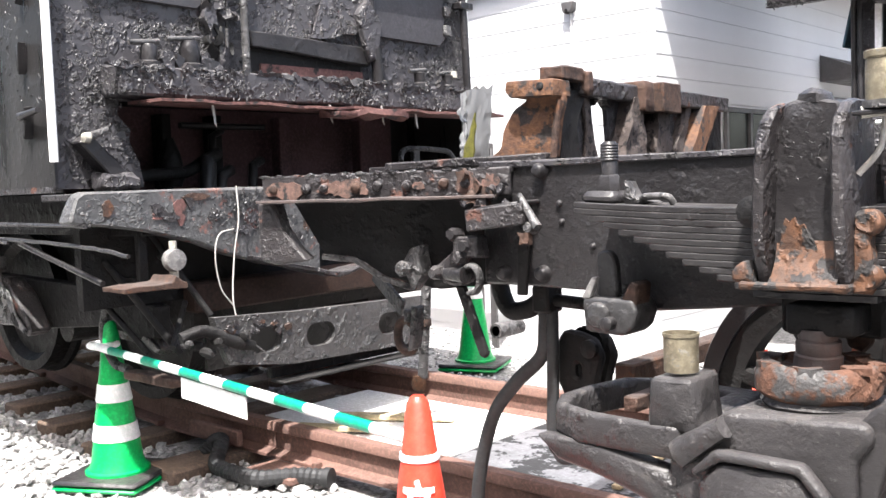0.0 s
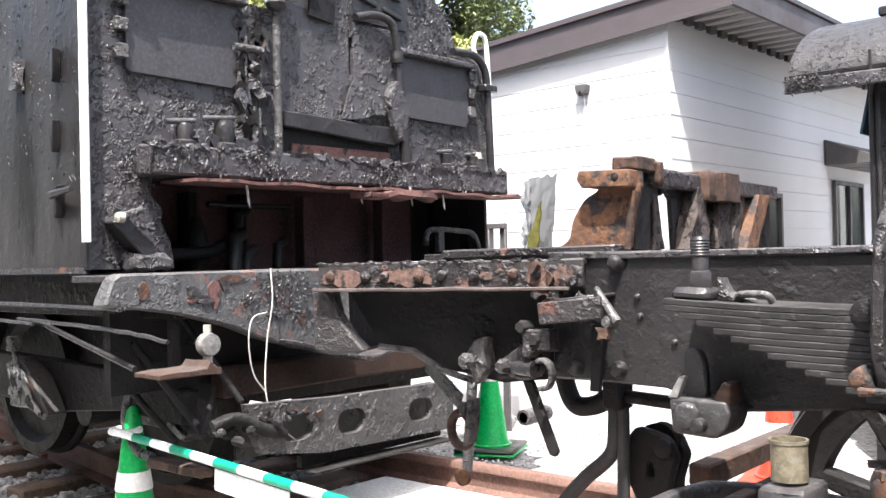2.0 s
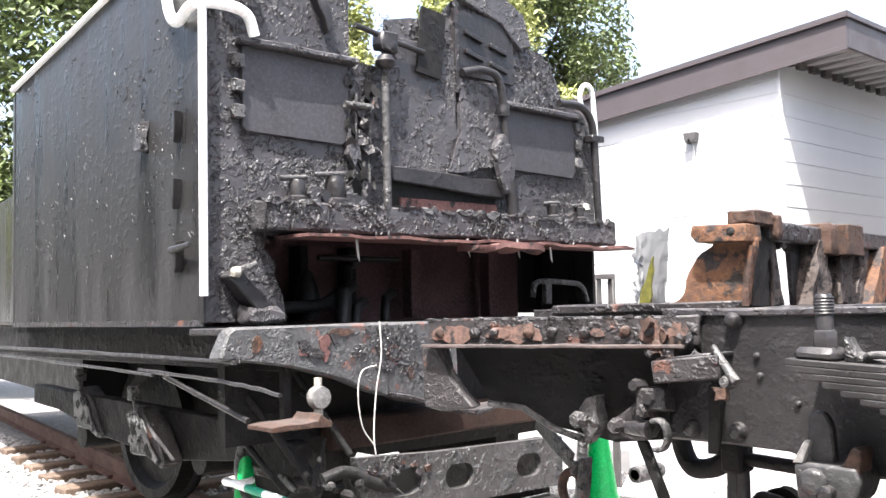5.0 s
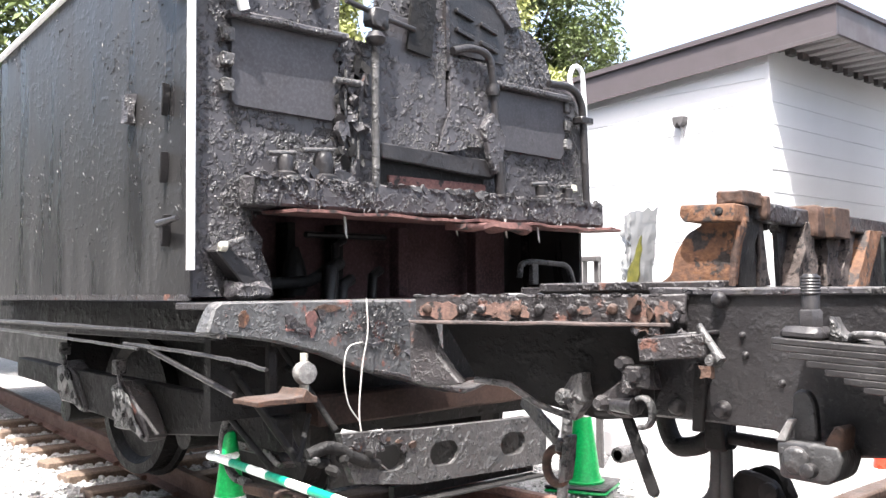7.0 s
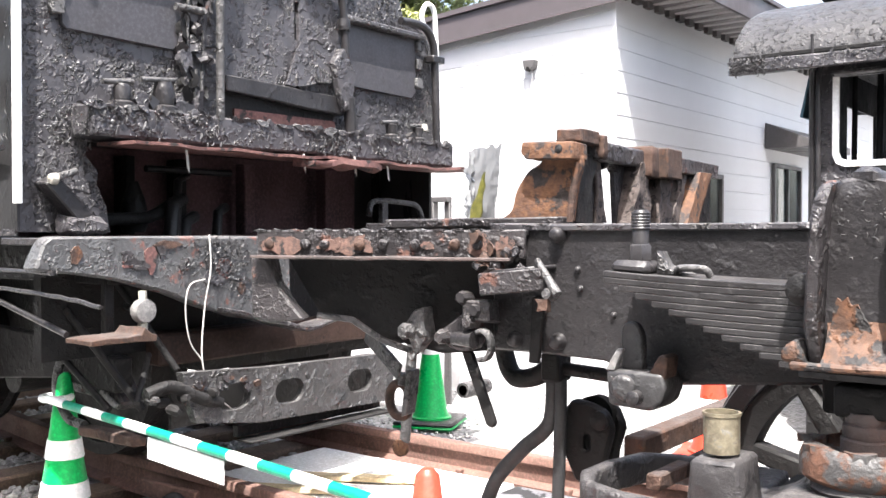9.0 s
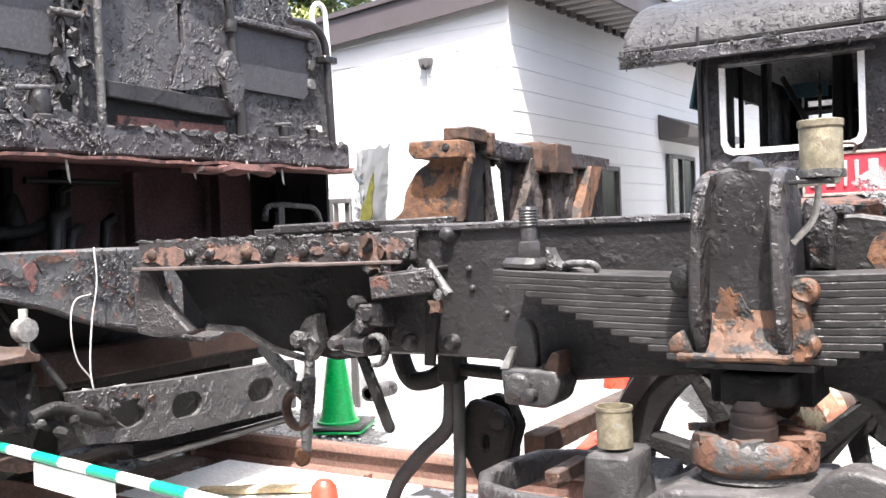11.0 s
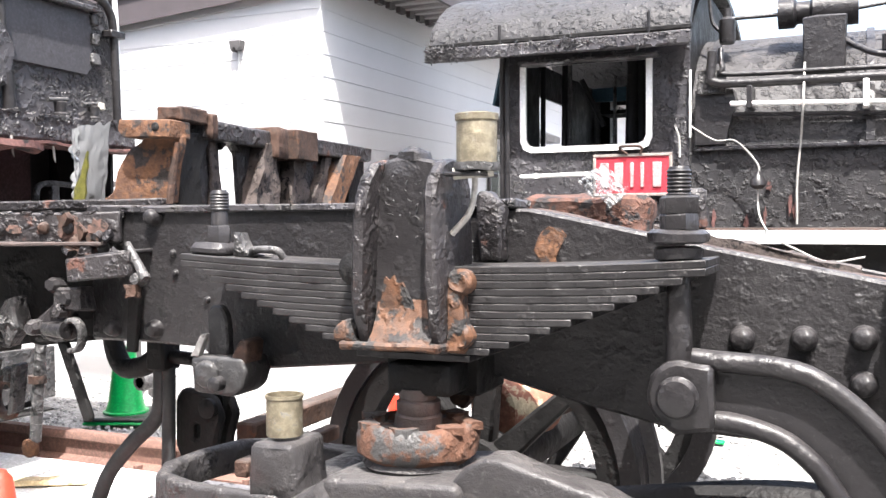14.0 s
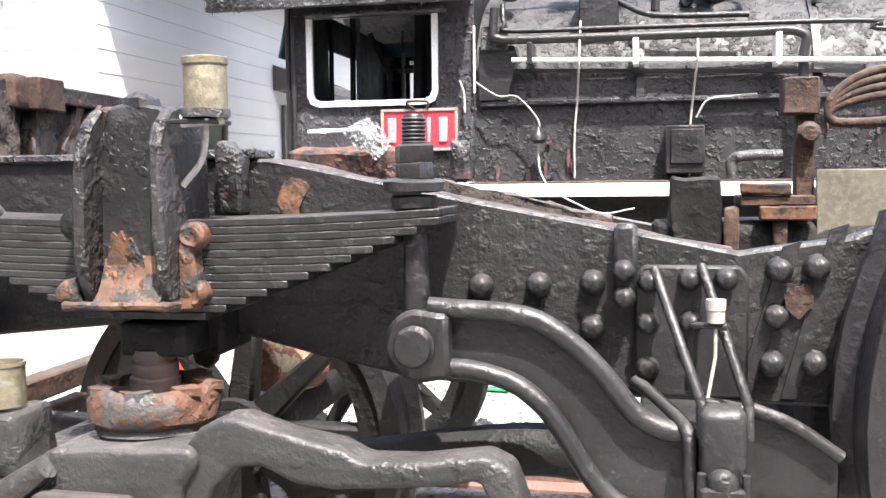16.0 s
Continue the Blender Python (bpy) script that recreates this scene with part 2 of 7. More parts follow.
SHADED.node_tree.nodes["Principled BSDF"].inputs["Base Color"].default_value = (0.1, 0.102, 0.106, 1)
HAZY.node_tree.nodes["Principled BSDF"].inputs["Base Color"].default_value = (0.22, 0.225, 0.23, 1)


# ---- building blocks ----
def part(name, bm, material, parent=None, label="", smooth=42):
    """Links a bmesh as one mesh object, under a thing or a part."""
    me = bpy.data.meshes.new(name)
    bmesh.ops.recalc_face_normals(bm, faces=bm.faces)
    bm.to_mesh(me)
    bm.free()
    if smooth:
        me.shade_smooth()
        me.set_sharp_from_angle(angle=radians(smooth))
    me.materials.append(material)
    ob = new(name, me)
    if parent:
        ob.parent = parent
    if label:
        ob["label"] = label
    return ob


def thing(name, label, category, at=(0, 0, 0), group="", kind=""):
    ob = new(name)
    ob.location = at
    return tagged(ob, label, category, group, kind)


def settle(ob, scale=(1, 1, 1), shift=(0, 0, 0), turn=0.0):
    """Sets a built thing at its true size and place."""
    ob.matrix_basis = Matrix.Translation(shift) @ Matrix.Rotation(radians(turn), 4, "Z") @ Matrix.Diagonal((*scale, 1)) @ ob.matrix_basis
    return ob


def bevel(bm, w, seg=1):
    if w:
        es = [e for e in bm.edges if len(e.link_faces) == 2 and e.calc_face_angle(0) > 0.5]
        bmesh.ops.bevel(bm, geom=es, offset=w, segments=seg, affect="EDGES", profile=0.5, clamp_overlap=True)


def box(lo, hi, bev=0.0, bm=None):
    own = bmesh.new()
    bmesh.ops.create_cube(own, size=1)
    for v in own.verts:
        v.co = Vector([lo[i] + (v.co[i] + 0.5) * (hi[i] - lo[i]) for i in range(3)])
    bevel(own, bev)
    return join(bm, own)


def join(bm, own):
    if bm is None:
        return own
    me = bpy.data.meshes.new("tmp")
    own.to_mesh(me)
    own.free()
    bm.from_mesh(me)
    bpy.data.meshes.remove(me)
    return bm


def prism(points, axis, lo, hi, bev=0.0, bm=None, holes=()):
    """A plate: an outline in the plane across the axis, from lo to hi along it."""
    own = bmesh.new()

    def put(u, v, w):
        return (w, u, v) if axis == "x" else (u, w, v) if axis == "y" else (u, v, w)

    def loop(pts):
        vs = [own.verts.new(put(u, v, lo)) for u, v in pts]
        return vs, [own.edges.new((vs[i], vs[(i + 1) % len(vs)])) for i in range(len(vs))]

    edges = loop(points)[1]
    for h in holes:
        edges += loop(h)[1]
    if holes:
        bmesh.ops.triangle_fill(own, edges=edges, use_beauty=True)
    else:
        own.faces.new(list(own.verts))
    faces = list(own.faces)
    ext = bmesh.ops.extrude_face_region(own, geom=faces)
    d = Vector(put(0, 0, hi - lo))
    bmesh.ops.translate(own, vec=d, verts=[g for g in ext["geom"] if isinstance(g, bmesh.types.BMVert)])
    if bev:
        bmesh.ops.recalc_face_normals(own, faces=own.faces)
        bevel(own, bev)
    return join(bm, own)


def ring(u, v, r, n=20, sx=1.0, a0=0.0, a1=math.tau):
    return [(u + sx * r * math.cos(a0 + (a1 - a0) * i / n), v + r * math.sin(a0 + (a1 - a0) * i / n)) for i in range(n)]


def oval(u, v, w, h, n=8):
    """A rounded slot, w wide and h high."""
    r = min(w, h) / 2
    out = []
    for cx, cy, a in ((w / 2 - r, h / 2 - r, 0), (-w / 2 + r, h / 2 - r, 90), (-w / 2 + r, -h / 2 + r, 180), (w / 2 - r, -h / 2 + r, 270)):
        for i in range(n // 2 + 1):
            b = radians(a + 90 * i / (n // 2))
            out.append((u + cx + r * math.cos(b), v + cy + r * math.sin(b)))
    keep = []
    for p in out:
        if not keep or (Vector(p) - Vector(keep[-1])).length > 1e-5:
            keep.append(p)
    return keep


def tube(path, r, n=10, bm=None, taper=None, cap=True):
    """A round bar along a path of points; r may be one number or one for each point."""
    own = bm if bm is not None else bmesh.new()
    pts = [Vector(p) for p in path]
    rs = [r] * len(pts) if not isinstance(r, (list, tuple)) else r
    prev, up = None, None
    rings = []
    for i, p in enumerate(pts):
        d = (pts[min(i + 1, len(pts) - 1)] - pts[max(i - 1, 0)]).normalized()
        if up is None:
            up = d.orthogonal().normalized()
        else:
            up = (up - d * up.dot(d))
            up = up.normalized() if up.length > 1e-6 else d.orthogonal().normalized()
        s = d.cross(up)
        rings.append([own.verts.new(p + (up * math.cos(math.tau * k / n) + s * math.sin(math.tau * k / n)) * rs[i]) for k in range(n)])
    for a, b in zip(rings, rings[1:]):
        for k in range(n):
            own.faces.new((a[k], a[(k + 1) % n], b[(k + 1) % n], b[k]))
    if cap:
        own.faces.new(rings[0][::-1])
        own.faces.new(rings[-1])
    return own


def curve(points, steps=6):
    """Points of a smooth line through the given ones."""
    p = [Vector(q) for q in points]
    p = [2 * p[0] - p[1]] + p + [2 * p[-1] - p[-2]]
    out = []
    for i in range(1, len(p) - 2):
        for k in range(steps):
            t = k / steps
            out.append(0.5 * (2 * p[i] + (p[i + 1] - p[i - 1]) * t + (2 * p[i - 1] - 5 * p[i] + 4 * p[i + 1] - p[i + 2]) * t * t + (3 * p[i] - p[i - 1] - 3 * p[i + 1] + p[i + 2]) * t ** 3))
    return out + [p[-2]]


def lathe(profile, at, axis="z", n=24, bm=None, squash=1.0, open_ring=False):
    """A turned shape: pairs of radius and height about the axis through a point."""
    own = bm if bm is not None else bmesh.new()
    rows = []
    for r, h in profile:
        row = []
        for k in range(n):
            a = math.tau * k / n
            u, v = r * math.cos(a), r * math.sin(a) * squash
            c = (u, v, h) if axis == "z" else (u, h, v) if axis == "y" else (h, u, v)
            row.append(own.verts.new(Vector(at) + Vector(c)))
        rows.append(row)
    for a, b in zip(rows, rows[1:]):
        for k in range(n):
            own.faces.new((a[k], a[(k + 1) % n], b[(k + 1) % n], b[k]))
    if open_ring:
        for k in range(n):
            own.faces.new((rows[-1][k], rows[-1][(k + 1) % n], rows[0][(k + 1) % n], rows[0][k]))
    else:
        own.faces.new(rows[0])
        own.faces.new(rows[-1])
    return own


def rough_up(bm, amount, size, cuts=0, seed=0.0):
    """Uneven, worn form: pushes the points about by a noise of a given size."""
    if cuts:
        bmesh.ops.subdivide_edges(bm, edges=bm.edges[:], cuts=cuts, use_grid_fill=True)
    for v in bm.verts:
        q = v.co / size + Vector((seed, seed * 1.7, -seed))
        v.co += Vector((noise.noise(q), noise.noise(q + Vector((31, 7, 3))), noise.noise(q + Vector((5, 17, 41))))) * amount
    return bm


def turned(bm, m):
    bmesh.ops.transform(bm, matrix=m, verts=bm.verts)
    return bm


def bolt_mesh(name, r, h, axis, material):
    """A worn hexagon bolt head with a low crown on a washer, pointing against the axis."""
    s = -1 if axis == "y" else 1
    b = lathe([(r * 1.12, 0), (r * 1.12, s * h * 0.12), (r, s * h * 0.2), (r * 0.97, s * h * 0.55), (r * 0.82, s * h * 0.8), (r * 0.5, s * h * 0.96), (r * 0.15, s * h)], (0, 0, 0), axis, 12)
    me = bpy.data.meshes.new(name)
    bmesh.ops.recalc_face_normals(b, faces=b.faces)
    b.to_mesh(me)
    b.free()
    me.shade_smooth()
    me.set_sharp_from_angle(angle=radians(50))
    me.materials.append(material)
    return me


def bolts(parent, places, r, h=None, axis="y", material=None, name="bolt"):
    me = bolt_mesh(name, r, h or r * 1.1, axis, material or BLACK)
    for p in places:
        o = new(name, me)
        o.location = p
        o.parent = parent


def ragged(u, v, w, h, seed, n=18, teeth=0.28):
    """An uneven outline about a middle, w wide and h high."""
    rnd = random.Random(seed)
    return [(u + w / 2 * math.cos(math.tau * i / n) * (1 + rnd.uniform(-teeth, teeth)), v + h / 2 * math.sin(math.tau * i / n) * (1 + rnd.uniform(-teeth, teeth))) for i in range(n)]


def peel(count, spread, normal, seed, lo=0.012, hi=0.04, keep=None, fat=0.0022):
    """Many small curled ridges of lifted paint on a surface, in patches; spread gives a point on it from two random numbers."""
    rnd = random.Random(seed)
    up = Vector(normal)
    u0 = up.orthogonal().normalized()
    v0 = up.cross(u0)
    verts, faces = [], []
    made = tries = 0
    while made < count and tries < count * 14:
        tries += 1
        p = Vector(spread(rnd.random(), rnd.random()))
        if noise.noise(p * 3.1 + Vector((seed, 0, 0))) + 0.5 * noise.noise(p * 9.0) < rnd.uniform(-0.1, 0.4) or (keep and not keep(p)):
            continue
        made += 1
        a = rnd.uniform(0, math.tau)
        l, bend = rnd.uniform(lo, hi) * rnd.uniform(0.5, 1.0), rnd.uniform(-2.6, 2.6)
        w, h = fat * rnd.uniform(0.6, 1.5), fat * rnd.uniform(0.8, 2.6)
        base = len(verts)
        for i in range(5):
            t = i / 4
            k = (0.25, 0.9, 1.0, 0.8, 0.2)[i] * rnd.uniform(0.8, 1.2)
            d = u0 * math.cos(a) + v0 * math.sin(a)
            n = v0 * math.cos(a) - u0 * math.sin(a)
            verts += [tuple(p - n * w * k), tuple(p + n * w * 0.5 * k + up * h * k), tuple(p + n * w * k)]
            p = p + d * l / 4
            a += bend / 4
        for i in range(4):
            q = base + 3 * i
            faces += [(q, q + 1, q + 4, q + 3), (q + 1, q + 2, q + 5, q + 4)]
    me = bpy.data.meshes.new("tmp")
    me.from_pydata(verts, [], faces)
    b = bmesh.new()
    b.from_mesh(me)
    bpy.data.meshes.remove(me)
    bmesh.ops.recalc_face_normals(b, faces=b.faces)
    return b


PEEL = mat("curled_black_paint", (0.034, 0.033, 0.035), 0.45, second=(0.055, 0.053, 0.054), scale=14, bump=0.1, spec=0.3)


# ---- ground ----
g = bmesh.new()
bmesh.ops.create_grid(g, x_segments=80, y_segments=80, size=1)
for v in g.verts:
    s = v.co.copy()
    v.co.x = math.copysign(abs(s.x) ** 3, s.x) * 300
    v.co.y = math.copysign(abs(s.y) ** 3, s.y) * 300
    v.co.z = noise.noise(Vector((v.co.x * 1.3, v.co.y * 1.3, 0))) * 0.02 - 0.012
tagged(part("ground", g, GROUND), "pale grey gravel ground of the yard", "ground", kind="structure")


# plain dark wall added unseen behind the path to cut sky light
wl = box((-30, -7.3, 0), (30, -7.0, 6.0))
tagged(part("wall_south", wl, mat("dark_sky_blocker", (0.07, 0.075, 0.06), 0.8, second=(0.05, 0.055, 0.045), scale=1.5, bump=0.3)), "plain dark wall added out of view to cut sky light", "wall", kind="structure")


def stones(name, area, count, lo, hi, material, label, seed):
    rnd = random.Random(seed)
    shapes = []
    for k in range(7):
        b = bmesh.new()
        bmesh.ops.create_icosphere(b, subdivisions=1, radius=1)
        vs = []
        sc = (rnd.uniform(0.8, 1.3), rnd.uniform(0.6, 1.0), rnd.uniform(0.45, 0.75))
        for v in b.verts:
            j = 1 + 0.45 * noise.noise(v.co * 1.3 + Vector((k * 9, k, 3)))
            vs.append(np.array([v.co[i] * sc[i] * j for i in range(3)]))
        shapes.append((np.array(vs), [[v.index for v in f.verts] for f in b.faces]))
        b.free()
    verts, faces, base = [], [], 0
    for _ in range(count):
        x, y = rnd.uniform(area[0], area[1]), rnd.uniform(area[2], area[3])
        vs, fs = shapes[rnd.randrange(7)]
        s = rnd.uniform(lo, hi)
        r = np.array(Euler((rnd.uniform(-0.5, 0.5), rnd.uniform(-0.5, 0.5), rnd.uniform(0, 6.3))).to_matrix())
        z = noise.noise(Vector((x * 1.3, y * 1.3, 0))) * 0.02 - 0.012 + s * rnd.uniform(0.1, 0.7)
        verts.extend((vs * s) @ r.T + np.array((x, y, z)))
        faces.extend([[i + base for i in f] for f in fs])
        base += len(vs)
    me = bpy.data.meshes.new(name)
    me.from_pydata([tuple(v) for v in verts], [], faces)
    me.materials.append(material)
    ob = new(name, me)
    return tagged(ob, label, "gravel", kind="stuff")


stones("ballast_stones", (-6.5, -0.2, -1.6, 0.52), 6500, 0.014, 0.034, STONE, "pale angular ballast stones beside the rail", 1)
stones("ballast_stones", (-6.5, -1.2, 0.7, 1.7), 1800, 0.014, 0.034, STONE, "pale ballast stones between the rails", 2)
stones("ballast_stones", (-12.0, -3.3, 0.5, 1.5), 3000, 0.016, 0.036, STONE, "pale angular ballast stones under the tender", 8)
stones("ballast_stones", (-12.0, -6.4, -1.2, 0.52), 2200, 0.016, 0.036, STONE, "pale angular ballast stones far along the rail", 9)
stones("ballast_stones", (-4.5, 4.5, 1.9, 2.3), 1700, 0.014, 0.032, STONE, "pale ballast stones along the far rail", 3)
stones("dark_stones", (0.2, 4.5, 2.36, 2.85), 1500, 0.018, 0.04, DSTONE, "dark broken stones in a strip behind the track", 4)
stones("gravel_stones", (-5.5, 4.5, 2.3, 4.0), 5200, 0.008, 0.018, STONE, "fine white gravel between the tracks", 5)

RAIL_OUT = [(-0.06, 0), (0.06, 0), (0.06, 0.012), (0.012, 0.03), (0.01, 0.1), (0.033, 0.112), (0.033, 0.142), (0.026, 0.15), (-0.026, 0.15), (-0.033, 0.142), (-0.033, 0.112), (-0.01, 0.1), (-0.012, 0.03), (-0.06, 0.012)]
RAILS = (0.62, 1.8)


def bend(x):
    """How far the track has swung away at x."""
    d = max(0.0, -2.6 - x)
    return 0.16 * d * d / (d + 0.5)


for k, y in enumerate(RAILS):
    tr = thing("rail", "rusty brown steel rail on wooden sleepers", "rail", (0, y, 0.05), "rails of the track")
    for a, b in ((-14.0, -1.955), (-1.945, 9.0)) if k == 0 else ((-14.0, 9.0),):
        rl = prism(RAIL_OUT, "x", a, b)
        bmesh.ops.subdivide_edges(rl, edges=[e for e in rl.edges if abs(e.verts[0].co.x - e.verts[1].co.x) > 1], cuts=40)
        for v in rl.verts:
            v.co.y += bend(v.co.x)
        part("rail_length", rl, RAIL, tr)
spike = bpy.data.meshes.new("spike")
sb = box((-0.015, -0.02, 0.0), (0.015, 0.02, 0.028), 0.004)
sb.to_mesh(spike)
sb.free()
spike.materials.append(RAIL)
for y in RAILS:
    par = [o for o in bpy.data.objects if o.name.startswith("rail") and o.parent is None and abs(o.location.y - y) < 0.01][0]
    for i in range(24):
        for s in (-1, 1):
            o = new("spike", spike)
            o.parent = par
            o.location = (-8.4 + i * 0.62 + 0.03 * s, 0.066 * s + bend(-8.4 + i * 0.62), 0.008)
rnd = random.Random(5)
for i in range(24):
    x = -8.4 + i * 0.62
    if x > -1.6 and x < 1.9:
        continue
    b = rough_up(box((x - 0.1, 0.16 + bend(x), -0.1), (x + 0.1, 2.26 + bend(x), 0.052), 0.012), 0.008, 0.2, 2, i)
    tagged(part("sleeper", b, WOOD), "dark weathered wooden sleeper in the ballast", "sleeper", group="sleepers")

# sheets lying between the rails
tagged(part("board", turned(box((-2.5, 0.74, 0.0), (-1.25, 1.68, 0.02), 0.004), Matrix.Translation((0, 0, 0.06))), WHITEBOARD), "white stained board lying between the rails", "board")
tagged(part("board", turned(box((-1.23, 0.74, 0.0), (0.6, 1.68, 0.015), 0.004), Matrix.Translation((0, 0, 0.06))), WETSHEET), "grey sheet with black oil stains between the rails", "sheet")

# ---- tender ----
tender = thing("tender", "black steam locomotive tender with flaking tarry paint", "tender", (-2.1, 0, 0))
Y0, Y1, XT = -0.33, 2.2, -2.1


def tp(name, bm, material, label="", smooth=38, parent=None):
    o = part(name, bm, material, parent or tender, label, smooth)
    if parent is None:
        o.matrix_parent_inverse = Matrix.Translation((2.1, 0, 0))
    return o


# side plate with the sloping top
tp("side_plate", prism([(-4.25, 1.25), (-2.11, 1.25), (-2.11, 2.98), (-2.8, 2.86), (-4.25, 2.63)], "y", Y0, Y0 + 0.02), SIDE)
tp("far_side_plate", prism([(-4.25, 1.25), (-2.11, 1.25), (-2.11, 2.34), (-2.4, 2.5), (-4.25, 2.5)], "y", Y1 - 0.02, Y1), SIDE)
tp("rear_plate", box((-4.25, Y0 + 0.02, 1.25), (-4.23, Y1 - 0.02, 2.6)), SIDE)
corner = [(-4.25 - 0.3 * math.sin(a), Y0 + 0.3 - 0.3 * math.cos(a)) for a in np.linspace(0, 1.5, 9)]
tp("corner_plate", prism(corner + [(p[0] + 0.02, p[1] + 0.02) for p in reversed(corner)], "z", 1.25, 2.6), SIDE, smooth=60)
tp("floor_plate", box((-4.25, Y0 + 0.02, 1.2), (-2.12, Y1 - 0.02, 1.23)), DARK)
# front plate with its openings
front = [(-0.33, 1.62), (2.2, 1.62), (2.2, 2.34), (2.1, 2.42), (1.95, 2.44), (1.9, 2.56), (1.84, 2.66), (1.76, 2.72), (1.6, 2.74), (1.55, 2.78), (1.55, 2.88), (1.08, 2.88), (0.98, 2.76), (0.8, 2.74), (0.64, 2.7), (0.62, 2.46), (0.42, 2.46), (0.42, 3.2), (-0.33, 3.2)]
tp("front_plate", prism(front, "x", XT - 0.015, XT), FLAKED)
tp("front_plate", rough_up(prism([(-0.33, 1.25), (0.06, 1.25), (0.045, 1.36), (0.0, 1.45), (0.01, 1.5), (-0.05, 1.56), (-0.04, 1.62), (-0.33, 1.62)], "x", XT - 0.015, XT), 0.004, 0.05, 0, 2), FLAKED)
tp("recess_back", box((XT - 0.6, 0, 1.22), (XT - 0.58, Y1 - 0.03, 1.66)), SOOTRED)
tp("recess_top", box((XT - 0.6, Y0 + 0.03, 1.66), (XT - 0.02, Y1 - 0.03, 1.68)), DARK)
tp("inner_wall", box((XT - 0.62, Y0 + 0.03, 1.7), (XT - 0.6, Y1 - 0.03, 2.4)), DARK)
# ledge
lg = rough_up(box((XT + 0.002, -0.12, 1.63), (XT + 0.16, 2.19, 1.76), 0.01), 0.008, 0.09, 5, 3)
tp("ledge", lg, FLAKED)
# under the ledge: rusted lip and hanging flakes of paint
lip = box((XT + 0.004, 0.0, 1.605), (XT + 0.26, 2.24, 1.618))
bmesh.ops.subdivide_edges(lip, edges=lip.edges[:], cuts=34, use_grid_fill=True)
for v in lip.verts:
    if v.co.x > XT + 0.2:
        v.co.x += 0.05 * noise.noise(Vector((v.co.y * 7, 0, 4))) + 0.035 * noise.noise(Vector((v.co.y * 31, 0, 4)))
        v.co.z += 0.018 * noise.noise(Vector((v.co.y * 5, 3, 4)))
    v.co.z -= 0.02 * (v.co.x - XT)
tp("lip", lip, REDRUST, "torn rust-red lower lip")
for y, z, s in ((0.28, 1.55, 0.05), (1.55, 1.56, 0.04), (0.95, 1.58, 0.045), (1.3, 1.585, 0.05)):
    c = prism([(y, z + s), (y + 0.012, z + s), (y + 0.022, z - s), (y + 0.01, z - s * 0.6)], "x", XT + 0.2, XT + 0.204)
    tp("paint_flake", c, CABLE)
fl = rough_up(box((XT + 0.18, 0.92, 1.575), (XT + 0.3, 1.42, 1.6)), 0.035, 0.1, 4, 9)
tp("torn_metal", fl, REDRUST)
# recess inside: stiffeners, pipes
for y in (0.06, 0.45, 0.75):
    tp("stiffener", box((XT - 0.55, y, 1.24), (XT - 0.45, y + 0.05, 1.62), 0.004), DARK)
for y, x, z, r in ((0.62, 0.3, 1.5, 0.02), (0.55, 0.25, 1.38, 0.035), (0.68, 0.32, 1.3, 0.03), (0.9, 0.35, 1.35, 0.025)):
    tp("inner_pipe", tube([(XT - x, y, 1.22), (XT - x, y + 0.01, z), (XT - x - 0.05, y + 0.1, z + 0.03)], r, 10), BLACK, smooth=60)
tp("inner_bar", tube([(XT - 0.3, 0.45, 1.55), (XT - 0.3, 0.95, 1.55)], 0.016, 8), BLACK, smooth=60)
tp("inner_valve", lathe([(0.05, 0), (0.07, 0.05), (0.05, 0.16), (0.02, 0.24)], (XT - 0.35, 0.42, 1.25), "z", 12), DARK, smooth=40)
for y, z, r in ((0.3, 1.3, 0.03),):
    tp("inner_pipe", tube(curve([(XT - 0.3, y - 0.25, z - 0.1), (XT - 0.28, y - 0.1, z), (XT - 0.28, y + 0.15, z + 0.02), (XT - 0.35, y + 0.35, z + 0.1)]), r, 10), DARK, smooth=60)
tp("inner_rib", box((XT - 0.5, 1.15, 1.24), (XT - 0.42, 1.22, 1.62), 0.006), SOOTRED)
tp("inner_rib", box((XT - 0.5, 1.75, 1.24), (XT - 0.42, 1.82, 1.62), 0.006), SOOTRED)
tp("grab_bar", tube(curve([(XT + 0.02, 1.62, 1.34), (XT + 0.02, 1.66, 1.42), (XT + 0.02, 1.9, 1.42), (XT + 0.02, 2.03, 1.4), (XT + 0.02, 2.08, 1.31)]), 0.016), GREY, smooth=60)
tp("grab_bar_bracket", box((XT + 0.0, 1.72, 1.3), (XT + 0.03, 1.77, 1.44), 0.004), GREY)
# left front gusset with a lamp bracket
tp("gusset", rough_up(prism([(-0.27, 1.44), (-0.22, 1.47), (-0.02, 1.27), (-0.01, 1.24), (-0.09, 1.24)], "x", XT + 0.004, XT + 0.09, 0.006), 0.004, 0.05, 1, 2), BLACK)
tp("bracket_arm", rough_up(tube([(XT + 0.1, -0.23, 1.46), (XT + 0.12, -0.16, 1.49)], [0.018, 0.012]), 0.004, 0.02, 0, 2), GREY, "worn pale lamp bracket")
tp("bracket_knob", lathe([(0.0, -0.022), (0.02, -0.015), (0.023, 0.01), (0.0, 0.02)], (XT + 0.1, -0.245, 1.455), "y", 12), CREAM, smooth=60)
tp("foot_block", rough_up(box((XT + 0.01, -0.2, 1.235), (XT + 0.16, -0.04, 1.31), 0.02), 0.02, 0.06, 3, 4), FLAKED)
